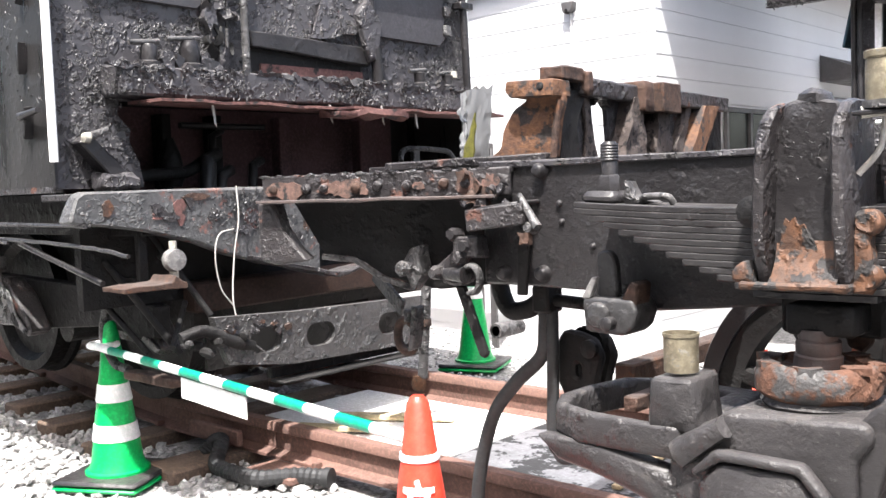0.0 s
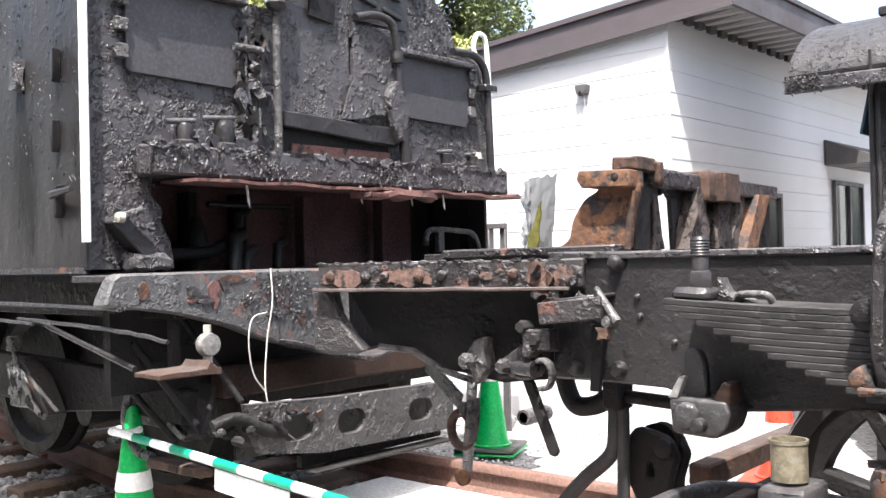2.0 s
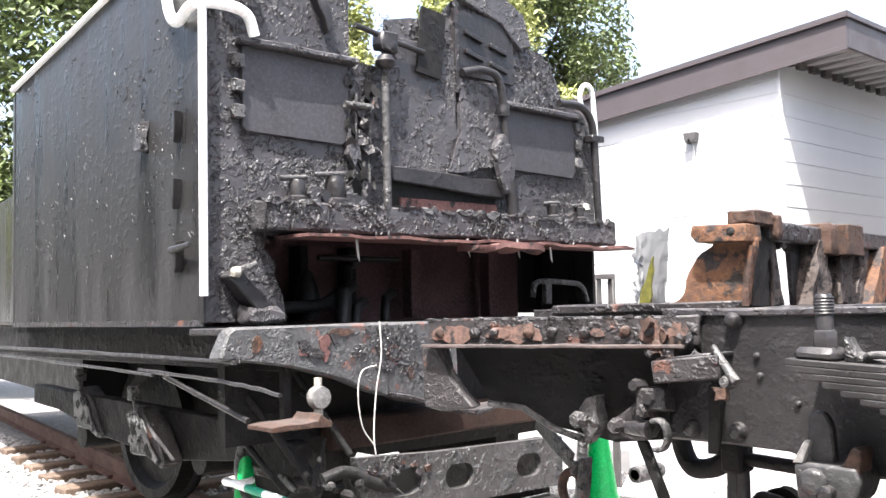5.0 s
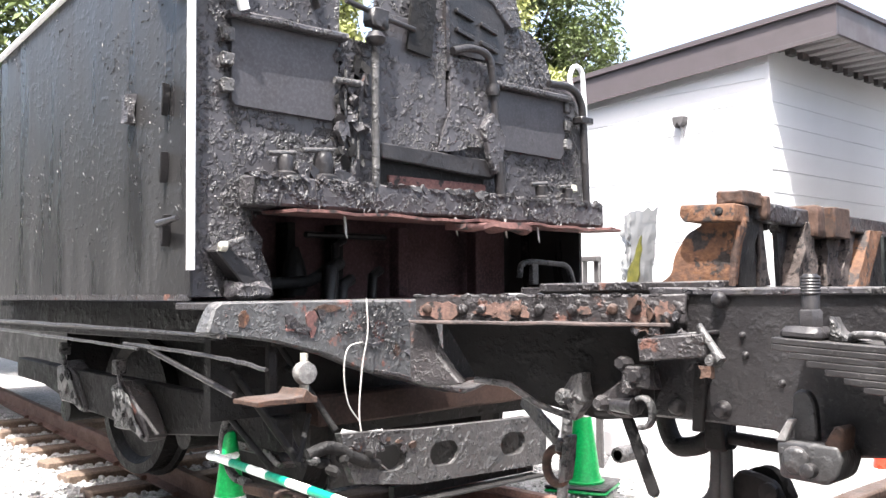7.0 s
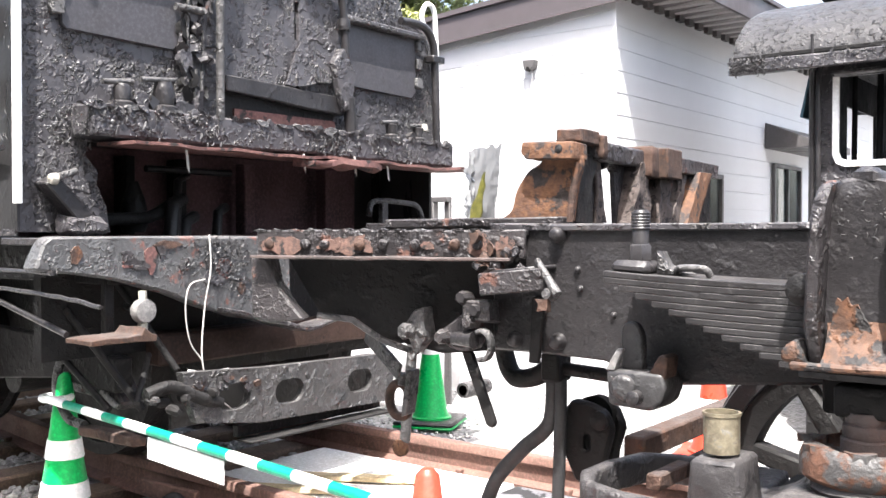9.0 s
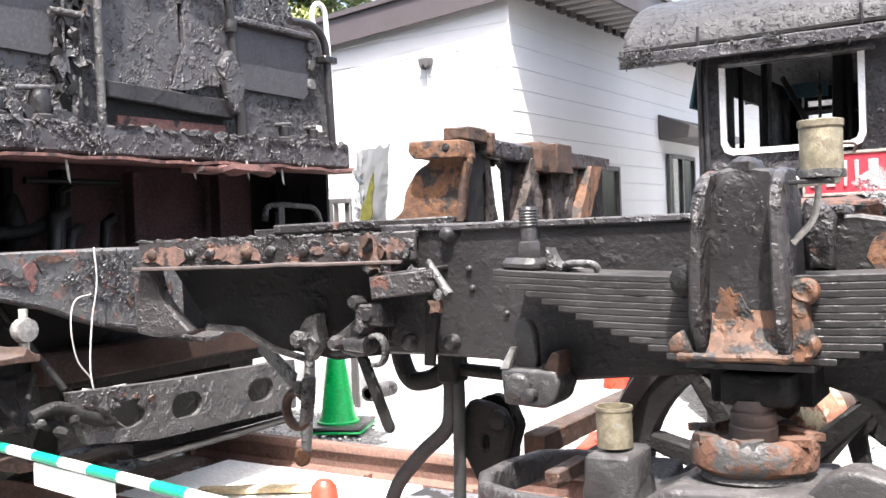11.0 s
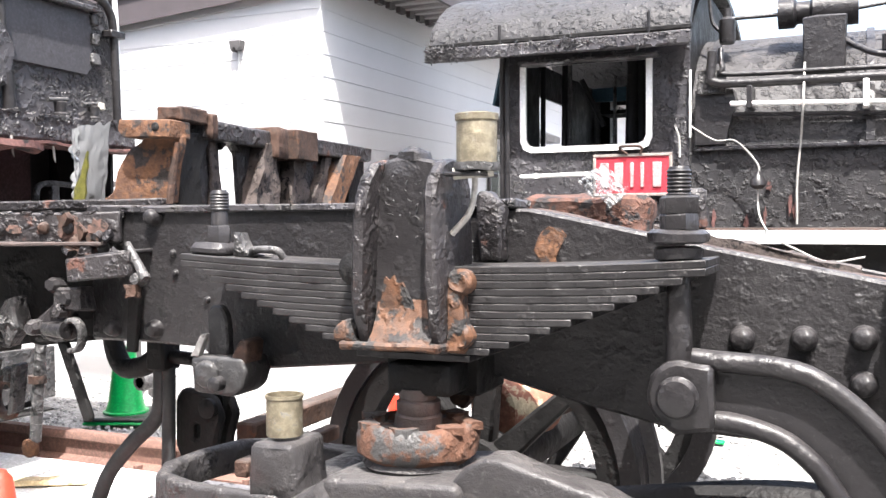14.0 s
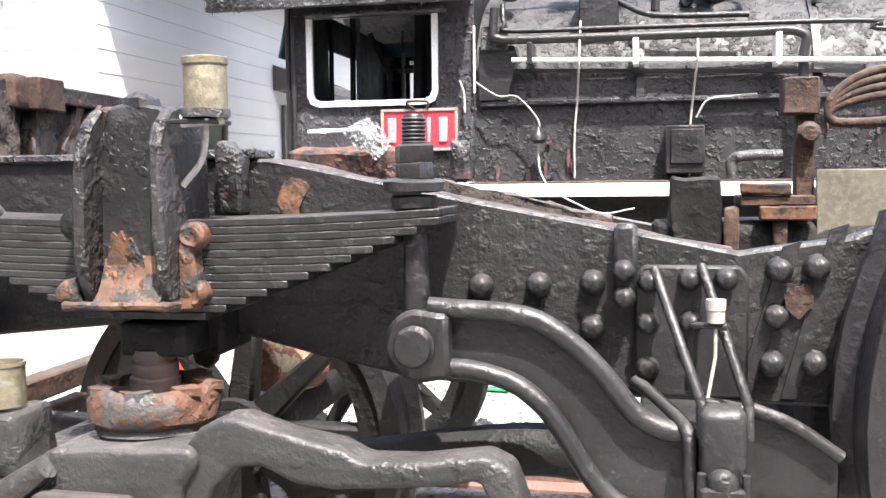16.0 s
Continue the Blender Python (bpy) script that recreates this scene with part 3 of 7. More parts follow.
# doors on the front
DOORM = mat("smooth_black_paint", (0.04, 0.038, 0.042), 0.42, second=(0.032, 0.031, 0.034), patch=(0.055, 0.053, 0.055), patch_at=0.66, scale=9, bump=0.12, bump_scale=30, spec=0.35, dust_toplight=0.25)
for y0, y1, z0, z1, side in ((-0.16, 0.4, 2.05, 2.43, -1), (1.44, 2.02, 2.02, 2.36, 1)):
    d = tp("tool_door", prism([(y0, z0 + 0.03), (y0 + 0.02, z0 + 0.01), (y1 - 0.04, z0), (y1, z0 + 0.04), (y1, z1), (y0, z1)], "x", XT + 0.002, XT + 0.02, 0.004), DOORM, "smooth black locker door")
    hd = tp("hood", rough_up(box((XT + 0.002, y0 - 0.03, z1), (XT + 0.07, y1 + 0.03, z1 + 0.03), 0.008), 0.006, 0.08, 4, y0), FLAKED, parent=d)
    hy = y0 - 0.02 if side < 0 else y1 + 0.02
    for k in range(3):
        tp("hinge", rough_up(box((XT + 0.002, hy - 0.03, z0 + 0.06 + k * 0.11), (XT + 0.04, hy + 0.025, z0 + 0.12 + k * 0.11), 0.006), 0.008, 0.04, 1, k), GREY, parent=d)
# latch, torn fittings and standing pipe
rnd = random.Random(11)
for i in range(34):
    y, z = 0.45 + rnd.uniform(-0.07, 0.1), rnd.uniform(1.76, 2.36)
    w, h = rnd.uniform(0.03, 0.07), rnd.uniform(0.04, 0.12)
    fl = turned(rough_up(prism(ragged(0, 0, w, h, i, 9, 0.45), "x", 0, rnd.uniform(0.006, 0.03)), 0.012, 0.03, 1, i), pose(0, 0, 0, 0, rnd.uniform(-30, 30), rnd.uniform(-40, 40)))
    tp("broken_fitting", turned(fl, Matrix.Translation((XT + rnd.uniform(0.004, 0.03), y, z))), (FLAKED, BLACKRUST, DARK)[i % 3])
for y, z0, z1 in ((0.42, 1.95, 2.3), (0.5, 1.8, 2.22), (0.46, 1.76, 1.98)):
    tp("broken_rod", tube([(XT + 0.03, y, z0), (XT + 0.035, y + 0.012, z1)], 0.008, 8), GREY, smooth=60)
tp("latch_bar", tube([(XT + 0.04, 0.36, 2.24), (XT + 0.05, 0.5, 2.24)], 0.016), GREY, smooth=60)
tp("standing_pipe", tube([(XT + 0.06, 0.585, 1.75), (XT + 0.06, 0.585, 2.46)], 0.019), GREY, smooth=60)
tp("pipe_cap", lathe([(0.02, 0), (0.045, 0.02), (0.05, 0.04), (0.03, 0.07), (0.0, 0.075)], (XT + 0.06, 0.585, 2.43), "z", 12), BLACK, smooth=40)
tp("cross_pipe", tube([(XT + 0.05, 0.42, 2.62), (XT + 0.05, 0.66, 2.58), (XT + 0.05, 0.84, 2.56)], 0.014), BLACK, smooth=60)
tp("valve_body", rough_up(box((XT + 0.01, 0.55, 2.52), (XT + 0.09, 0.65, 2.62), 0.01), 0.015, 0.05, 2, 2), BLACK)
# middle plates, hatch, louvres, coal gate
tp("middle_plate", rough_up(box((XT + 0.002, 0.64, 1.96), (XT + 0.02, 1.08, 2.62), 0.003), 0.004, 0.1, 5, 6), FLAKED)
tp("hatch_plate", turned(box((0, 0, 0), (0.015, 0.16, 0.34)), pose(XT + 0.03, 0.8, 2.46, -7, 0, 0)), DARK, "dark loose hatch plate")
tp("right_plate", rough_up(box((XT + 0.002, 1.1, 1.95), (XT + 0.03, 1.42, 2.48), 0.003), 0.008, 0.1, 5, 7), FLAKED)
tp("torn_plate", rough_up(prism([(1.0, 1.98), (1.3, 2.02), (1.36, 2.2), (1.22, 2.14), (1.1, 2.2)], "x", XT + 0.035, XT + 0.05), 0.025, 0.08, 3, 8), FLAKED)
lv = tp("louvre_panel", box((XT + 0.004, 1.1, 2.5), (XT + 0.016, 1.52, 2.84)), BLACK)
for k in range(4):
    y, z = 1.15 + 0.18 * (k % 2), 2.74 - 0.1 * (k // 2) - 0.04 * (k % 2)
    tp("louvre", prism([(y, z), (y + 0.13, z - 0.03), (y + 0.13, z - 0.055), (y, z - 0.025)], "x", XT + 0.016, XT + 0.035, 0.004), BLACK, parent=lv)
tp("panel_edge", box((XT + 0.004, 1.075, 2.4), (XT + 0.03, 1.1, 2.88)), BLACKRUST)
# Dark sheet laid on the plate for the shaded gate opening.
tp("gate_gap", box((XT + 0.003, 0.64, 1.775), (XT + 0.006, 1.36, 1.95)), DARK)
tp("gate_beam", rough_up(prism([(0.63, 1.98), (1.38, 1.955), (1.4, 1.86), (0.63, 1.9)], "x", XT + 0.006, XT + 0.05, 0.006), 0.008, 0.08, 2, 5), BLACK)
tp("gate_board", box((XT + 0.006, 0.7, 1.77), (XT + 0.02, 1.36, 1.83)), REDRUST)
tp("bent_pipe", tube(curve([(XT + 0.05, 1.1, 2.5), (XT + 0.06, 1.22, 2.53), (XT + 0.07, 1.33, 2.51), (XT + 0.07, 1.37, 2.4), (XT + 0.07, 1.39, 2.15)]), 0.021), BLACK, smooth=60)
tp("pipe_union", lathe([(0.03, 0), (0.034, 0.03), (0.03, 0.06)], (XT + 0.07, 1.375, 2.3), "z", 10), BLACK)
tp("shield", rough_up(prism([(1.28, 2.12), (1.36, 2.2), (1.45, 2.08), (1.42, 1.9), (1.36, 1.88)], "x", XT + 0.05, XT + 0.09, 0.006), 0.012, 0.08, 2, 3), FLAKED)
tp("drop_pipe", tube([(XT + 0.07, 1.41, 1.95), (XT + 0.07, 1.43, 1.75)], 0.03), BLACK, smooth=60)
tp("corner_pipe", tube(curve([(XT + 0.05, 1.85, 2.44), (XT + 0.06, 2.02, 2.44), (XT + 0.06, 2.11, 2.38), (XT + 0.06, 2.14, 2.25), (XT + 0.06, 2.16, 1.77)]), 0.022), BLACK, smooth=60)
tp("clamp", box((XT + 0.02, 2.09, 2.24), (XT + 0.09, 2.2, 2.28), 0.005), BLACK)
tp("white_loop", tube(curve([(XT + 0.03, 2.1, 2.42), (XT + 0.03, 2.06, 2.5), (XT + 0.03, 2.1, 2.58), (XT + 0.03, 2.17, 2.56), (XT + 0.03, 2.19, 2.4), (XT + 0.03, 2.2, 2.2), (XT + 0.03, 2.205, 1.8)]), 0.014), WHITE, "white-painted handrail loop", smooth=60)
arch = [(0.42, 3.02), (0.75, 2.97), (1.08, 2.91), (1.42, 2.82), (1.56, 2.7), (1.66, 2.74), (1.6, 2.9), (1.45, 2.98), (1.1, 3.1), (0.42, 3.2)]
tp("arch", rough_up(prism(arch, "x", XT - 0.02, XT + 0.03, 0.006), 0.006, 0.1, 1, 3), FLAKED)
tp("upper_bracket", rough_up(prism([(0.2, 2.72), (0.26, 2.78), (0.3, 2.6), (0.27, 2.55), (0.25, 2.62)], "x", XT + 0.004, XT + 0.05, 0.004), 0.01, 0.05, 1, 4), BLACK)
tp("white_handle", tube([(XT + 0.03, -0.28, 2.66), (XT + 0.03, -0.08, 2.67)], 0.018), WHITE, smooth=60)
# valves on the ledge
for y, s in ((0.06, 0.9), (0.26, 1.15), (1.72, 0.8), (1.95, 0.8)):
    v = tp("valve", lathe([(0.055 * s, 0), (0.055 * s, 0.03), (0.035 * s, 0.04), (0.04 * s, 0.09), (0.03 * s, 0.12 * s)], (XT + 0.09, y, 1.75), "z", 12), BLACK, smooth=40)
    part("handle", tube([(XT + 0.09, y - 0.1 * s, 1.75 + 0.12 * s), (XT + 0.09, y + 0.05, 1.765 + 0.12 * s)], 0.012), GREY, v)
for i, (y, z, w, h) in enumerate(((0.14, 1.8, 0.06, 0.09), (0.2, 1.79, 0.05, 0.06), (0.33, 1.8, 0.05, 0.1), (0.36, 1.79, 0.1, 0.06), (1.8, 1.78, 0.06, 0.04), (1.88, 1.78, 0.04, 0.05))):
    tp("valve_lug", rough_up(prism(ragged(y, z, w, h, i, 10, 0.35), "x", XT + 0.06, XT + 0.11), 0.01, 0.03, 1, i), BLACK if i % 2 else FLAKED)
tp("pale_knob", lathe([(0, 0), (0.025, 0.01), (0.02, 0.045), (0, 0.05)], (XT + 0.1, 1.99, 1.82), "z", 10), CREAM, smooth=50)
rnd = random.Random(21)
for i in range(30):
    y = -0.1 + 0.076 * i + rnd.uniform(-0.02, 0.02)
    tp("ledge_crust", rough_up(prism(ragged(y, 1.755, rnd.uniform(0.04, 0.11), rnd.uniform(0.015, 0.04), i, 10, 0.5), "x", XT + 0.14, XT + 0.164), 0.01, 0.03, 0, i), (FLAKED, BLACKRUST, GREY)[i % 3])
for i in range(10):
    y, z = rnd.uniform(0.95, 1.4), rnd.uniform(1.95, 2.2)
    fl = turned(rough_up(prism(ragged(0, 0, rnd.uniform(0.04, 0.1), rnd.uniform(0.03, 0.08), i + 50, 9, 0.45), "x", 0, 0.004), 0.008, 0.02, 1, i), pose(0, 0, 0, 0, rnd.uniform(-10, 10), rnd.uniform(-10, 10)))
    tp("peeling_scab", turned(fl, Matrix.Translation((XT + 0.01, y, z))), FLAKED)
# corner handrail, top rail
tp("white_handrail", tube([(XT + 0.04, -0.355, 1.36), (XT + 0.04, -0.355, 3.1)], 0.018), WHITE, "white-painted vertical handrail", smooth=60)
tp("corner_strip", box((XT - 0.03, -0.342, 1.25), (XT + 0.012, -0.33, 3.1)), BLACK)
tp("top_rail", tube([(-4.27, -0.345, 2.635), (-3.4, -0.345, 2.775), (-2.8, -0.345, 2.875), (-2.1, -0.345, 2.99)], 0.016), WHITE, "white-painted top edge", smooth=60)
tp("white_pipe", tube(curve([(-2.37, -0.36, 2.75), (-2.33, -0.36, 2.6), (-2.24, -0.37, 2.53), (-2.09, -0.37, 2.57), (-2.02, -0.26, 2.565), (-2.02, -0.17, 2.54), (-2.03, -0.13, 2.46)]), 0.024), WHITE, "white-painted bent pipe", smooth=60)
for x, z in ((-2.3, 2.14), (-2.31, 1.85), (-2.29, 1.58)):
    tp("grab_iron", rough_up(prism([(x, z), (x + 0.03, z + 0.02), (x + 0.02, z - 0.1), (x + 0.008, z - 0.12)], "y", -0.37, -0.331, 0.003), 0.006, 0.05, 1, x), BLACK)
tp("corner_tap", tube([(-2.32, -0.36, 1.56), (-2.14, -0.37, 1.575)], [0.018, 0.011]), BLACK, smooth=60)
tp("side_lump", rough_up(box((-2.64, -0.37, 2.03), (-2.58, -0.331, 2.16)), 0.02, 0.04, 2, 2), FLAKED)
tp("waist_band", box((-4.25, -0.345, 1.235), (-2.1, -0.331, 1.262)), BLACKRUST)
# underframe
tp("sole_bar", box((-4.7, -0.16, 1.05), (-1.78, -0.08, 1.225), 0.005), DARK)
tp("step_bar", rough_up(tube(curve([(-4.2, -0.43, 1.125), (-3.2, -0.43, 1.12), (-1.9, -0.43, 1.108), (-1.7, -0.43, 1.104)]), 0.008, 8), 0.005, 0.05, 0, 2), BLACK)
tp("step_plate", rough_up(tube(curve([(-4.3, -0.43, 1.08), (-3.8, -0.43, 1.072), (-2.9, -0.43, 1.05), (-2.35, -0.43, 1.034)]), 0.007, 8), 0.004, 0.06, 0, 3), BLACK)
tp("step_plate", rough_up(tube(curve([(-2.5, -0.42, 1.05), (-2.0, -0.43, 1.04), (-1.6, -0.43, 1.02), (-1.42, -0.43, 1.0)]), 0.008, 8), 0.004, 0.06, 0, 4), BLACK)
tp("running_board", rough_up(prism([(-4.7, 1.11), (-1.75, 1.1), (-1.75, 1.09), (-4.7, 1.1)], "y", -0.425, -0.31), 0.003, 0.1, 0, 3), DARK)
tp("brace", tube([(-2.3, -0.4, 1.03), (-1.75, -0.35, 0.88)], 0.012), BLACK, smooth=60)
beam = prism([(-0.485, 1.116), (-0.176, 1.074), (0.068, 1.008), (0.286, 0.927), (0.526, 0.873), (0.7, 0.84), (0.7, 1.233), (-0.42, 1.233), (-0.446, 1.215)], "x", -1.8, -1.72, 0.008)
tp("drag_beam", rough_up(beam, 0.006, 0.1, 2, 1), mat("dusty_drag_beam", (0.06, 0.06, 0.061), 0.45, second=(0.035, 0.035, 0.036), patch=(0.17, 0.08, 0.065), patch_at=0.62, scale=5, bump=0.4, bump_scale=20, flake=0.3, curl=0.12, dust_toplight=0.6, spec=0.4, lump=0.4))
tp("beam_flange", rough_up(prism([(0.3, 0.925), (0.6, 0.845), (0.79, 0.8), (0.97, 0.835), (0.99, 0.85), (0.8, 0.825), (0.6, 0.87), (0.3, 0.945)], "x", -1.8, -1.69, 0.005), 0.008, 0.08, 2, 7), BLACKRUST)
tp("beam_cover", box((-2.1, -0.4, 1.2), (-1.8, 2.2, 1.228), 0.004), BLACKRUST)
rnd = random.Random(3)
for i in range(12):
    y = -0.35 + rnd.uniform(0, 0.95)
    z = 1.17 - max(0, y) * 0.25 + rnd.uniform(-0.05, 0.03)
    tp("paint_crust", rough_up(prism(ragged(y, z, rnd.uniform(0.03, 0.07), rnd.uniform(0.02, 0.05), i, 12, 0.4), "x", -1.722, -1.714), 0.005, 0.02, 0, i), FLAKED if i % 2 else BLACKRUST)
for i, (y, z, w, h) in enumerate(((-0.33, 1.165, 0.06, 0.06), (-0.02, 1.15, 0.05, 0.1), (0.05, 1.2, 0.12, 0.03), (0.33, 1.1, 0.07, 0.09), (0.62, 1.05, 0.03, 0.06), (-0.12, 1.13, 0.05, 0.03), (0.42, 1.02, 0.04, 0.05))):
    tp("rust_patch", rough_up(prism(ragged(y, z, w, h, i + 60, 14, 0.35), "x", -1.722, -1.716), 0.003, 0.03, 0, i), (BROWN, REDRUST)[i % 2])
tp("rear_web", box((-2.05, -0.3, 0.75), (-2.0, 2.2, 1.2)), DARK)
# round lamp, step, loop of cable
tp("lens_disc", lathe([(0.0, 0.0), (0.042, 0.003), (0.048, 0.02), (0.042, 0.045), (0.0, 0.05)], (-1.68, -0.1, 0.955), "x", 20), PALEIRON, "pale round lamp glass", smooth=50)
tp("lens_top", lathe([(0.015, 0), (0.015, 0.03)], (-1.66, -0.1, 1.0), "z", 8), CREAM)
tp("lens_foot", lathe([(0.018, 0), (0.018, 0.03)], (-1.66, -0.1, 0.88), "z", 8), CREAM)
tp("lamp_stem", tube([(-1.68, -0.1, 0.95), (-1.85, -0.04, 0.96)], 0.014, 8), DARK, smooth=60)
tp("step", rough_up(prism([(-0.35, 0.85), (-0.08, 0.845), (-0.08, 0.868), (-0.1, 0.875), (-0.13, 0.9), (-0.15, 0.873), (-0.35, 0.868)], "x", -1.76, -1.6, 0.003), 0.004, 0.06, 2, 3), BROWN, "rusted foot step")
tp("step_hanger", box((-1.82, -0.17, 0.86), (-1.79, -0.13, 1.1), 0.004), DARK)
for a, b, r in (((-1.95, -0.05, 1.1), (-1.75, 0.12, 0.7), 0.014), ((-2.0, -0.2, 0.95), (-1.8, 0.0, 0.55), 0.016), ((-1.9, 0.1, 0.75), (-1.7, -0.1, 0.6), 0.012), ((-2.3, -0.1, 0.8), (-1.9, -0.08, 0.55), 0.014)):
    tp("brake_rod", tube([a, b], r, 8), DARK, smooth=60)
tp("cable_loop", tube(curve([(-1.7, 0.24, 1.24), (-1.68, 0.23, 1.1), (-1.68, 0.2, 0.95), (-1.66, 0.17, 0.75), (-1.64, 0.2, 0.62), (-1.62, 0.3, 0.52)], 8), 0.0032, 8), CABLE, "frayed pale cable", smooth=60)
tp("cable_loop", tube(curve([(-1.69, 0.21, 1.06), (-1.68, 0.13, 1.04), (-1.67, 0.1, 0.95), (-1.67, 0.12, 0.82), (-1.66, 0.17, 0.74)], 8), 0.003, 8), CABLE, smooth=60)
# bolster with slots
SLOTS = [(0.281, 0.586), (0.579, 0.571), (1.013, 0.562)]


def half_slots(up):
    """The points of an edge that runs round the upper or lower halves of the slots."""
    out = []
    for u, v in SLOTS:
        ring_pts = [p for p in oval(u, v, 0.165, 0.105, 10)]
        arc = sorted([p for p in ring_pts if (p[1] >= v - 1e-6 if up else p[1] <= v + 1e-6)], key=lambda p: p[0])
        out += [(u - 0.0825, v)] + [p for p in arc if abs(p[0] - u) < 0.0824] + [(u + 0.0825, v)]
    return out


left, right = (0.03, 0.711), (1.244, 0.668)
mid_l, mid_r = (0.064, SLOTS[0][1]), (1.244, SLOTS[2][1])
bol = prism([mid_l] + half_slots(True) + [mid_r, right, (0.464, 0.687), left], "x", -1.64, -1.6)
bol = prism([mid_l] + half_slots(False) + [mid_r, (1.244, 0.441), (0.416, 0.461), (0.098, 0.509)], "x", -1.64, -1.6, 0.0, bol)
BOLST = mat("dusty_bolster", (0.042, 0.04, 0.04), 0.42, second=(0.02, 0.0192, 0.019), patch=(0.03, 0.03, 0.031), patch_at=0.58, scale=5, bump=0.4, bump_scale=22, curl=0.12, flake=0.4, dust_toplight=0.4, lump=0.9, fleck=0.5)
tp("bogie_bolster", bol, BOLST, "dusty grey slotted cross-beam")
# Dark plate added behind the slots to give them deep shade.
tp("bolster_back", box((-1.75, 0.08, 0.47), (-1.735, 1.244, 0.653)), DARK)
tp("bolster_flange", box((-1.66, 0.339, 0.388), (-1.57, 1.206, 0.398), 0.003), DARK)
tp("bolster_web", box((-1.68, 0.339, 0.405), (-1.65, 1.206, 0.451)), DARK)
rnd = random.Random(77)
for i in range(16):
    y = 0.06 + rnd.uniform(0, 0.34)
    tp("beam_crust", rough_up(prism(ragged(y, 0.69 - 0.06 * y - rnd.uniform(0, 0.05), rnd.uniform(0.02, 0.05), rnd.uniform(0.015, 0.035), i, 10, 0.4), "x", -1.601, -1.59), 0.006, 0.02, 0, i), (BLACKRUST, FLAKED, BROWN)[i % 3])
tp("cross_beam", rough_up(box((-2.0, 0.15, 0.7), (-1.9, 1.7, 0.83), 0.01), 0.012, 0.2, 3, 2), mat("dark_rust", (0.035, 0.02, 0.015), 0.75, second=(0.018, 0.013, 0.012), scale=6, bump=0.5, spec=0.2))
for k in range(9):
    y, z = 0.02 + 0.03 * k - 0.1, 0.62 - 0.02 * (k % 4)
    tp("coupling_fitting", rough_up(lathe([(0.012, 0), (0.02, 0.015), (0.02, 0.04), (0.01, 0.06)], (-1.66 + 0.02 * (k % 3), y, z), "y" if k % 2 else "x", 8), 0.01, 0.05, 0, k), GREY if k % 3 == 0 else DARK)
tp("fitting_pipe", tube(curve([(-1.64, -0.1, 0.64), (-1.62, 0.0, 0.66), (-1.6, 0.12, 0.6), (-1.62, 0.22, 0.57)]), 0.026), DARK, smooth=60)
# bogie
for x in (-2.75, -4.1):
    for y in (0.45, 1.6):
        w = tp("wheel", lathe([(0.0, 0), (0.1, -0.02), (0.1, 0.03), (0.33, 0.05), (0.37, 0.0), (0.43, 0.0), (0.43, 0.1), (0.455, 0.12), (0.455, 0.15), (0, 0.15)], (x, y - 0.03, 0.585), "y", 32), DARK, smooth=40)
    tp("axle", tube([(x, 0.0, 0.585), (x, 2.1, 0.585)], 0.07, 12), DARK)
tp("side_frame", prism([(-4.8, 0.86), (-4.3, 0.84), (-2.5, 0.8), (-1.95, 0.74), (-1.95, 0.6), (-2.4, 0.62), (-3.0, 0.56), (-3.9, 0.62), (-4.4, 0.72), (-4.8, 0.74)], "y", -0.02, 0.06, 0.006), DARK)
LIDM = mat("scraped_axle_lid", (0.14, 0.137, 0.135), 0.45, second=(0.06, 0.058, 0.057), patch=(0.012, 0.012, 0.012), patch_at=0.55, scale=9, bump=0.4)
for x, dy, dz in ((-2.2, 0.16, 0.0), (-3.07, 0.0, 0.03), (-3.98, 0.1, 0.08)):
    lift = pose(0, 0, dz)
    bx = tp("axle_box", turned(rough_up(prism([(x - 0.16, 0.76), (x - 0.04, 0.8), (x + 0.1, 0.72), (x + 0.24, 0.55), (x + 0.2, 0.52), (x + 0.06, 0.56), (x - 0.12, 0.56)], "y", -0.14 + dy, -0.03 + dy, 0.01), 0.008, 0.1, 2, x), lift), BLACKRUST)
    part("lid", turned(rough_up(prism([(x - 0.11, 0.75), (x - 0.02, 0.775), (x + 0.05, 0.74), (x + 0.13, 0.62), (x + 0.22, 0.55), (x + 0.2, 0.535), (x + 0.1, 0.58), (x + 0.03, 0.68), (x - 0.02, 0.6), (x - 0.1, 0.62)], "y", -0.155 + dy, -0.143 + dy, 0.003), 0.006, 0.06, 1, x), lift), LIDM, bx, "scraped grey axle box lid")
    for hx, hz, hr in ((-0.05, 0.7, 0.022), (0.03, 0.71, 0.016), (0.1, 0.61, 0.018)):
        part("lid_hole", turned(prism(ragged(x + hx, hz, hr * 2, hr * 2.4, hx + x, 10, 0.3), "y", -0.158 + dy, -0.154 + dy), lift), DARK, bx)
    part("hanger_pin", tube([(x - 0.03, -0.14 + dy, 0.77 + dz), (x - 0.06, -0.14 + dy, 0.83 + dz)], 0.012), GREY, bx)
    part("pin_block", rough_up(box((x - 0.1, -0.16 + dy, 0.83 + dz), (x - 0.05, -0.1 + dy, 0.9 + dz), 0.006), 0.006, 0.04, 1, x), GREY, bx)
tp("brake_hanger", tube(curve([(-2.25, -0.05, 0.78), (-2.3, -0.06, 0.6), (-2.22, -0.06, 0.48), (-2.1, -0.06, 0.46)]), 0.02), GREY, smooth=60)
tp("brake_rod", rough_up(box((-2.1, -0.08, 0.42), (-1.75, -0.02, 0.46), 0.006), 0.02, 0.1, 2, 1), BROWN)
# Dark block added for the black shade under the tender.
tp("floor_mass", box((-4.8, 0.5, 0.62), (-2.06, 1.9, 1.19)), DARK)
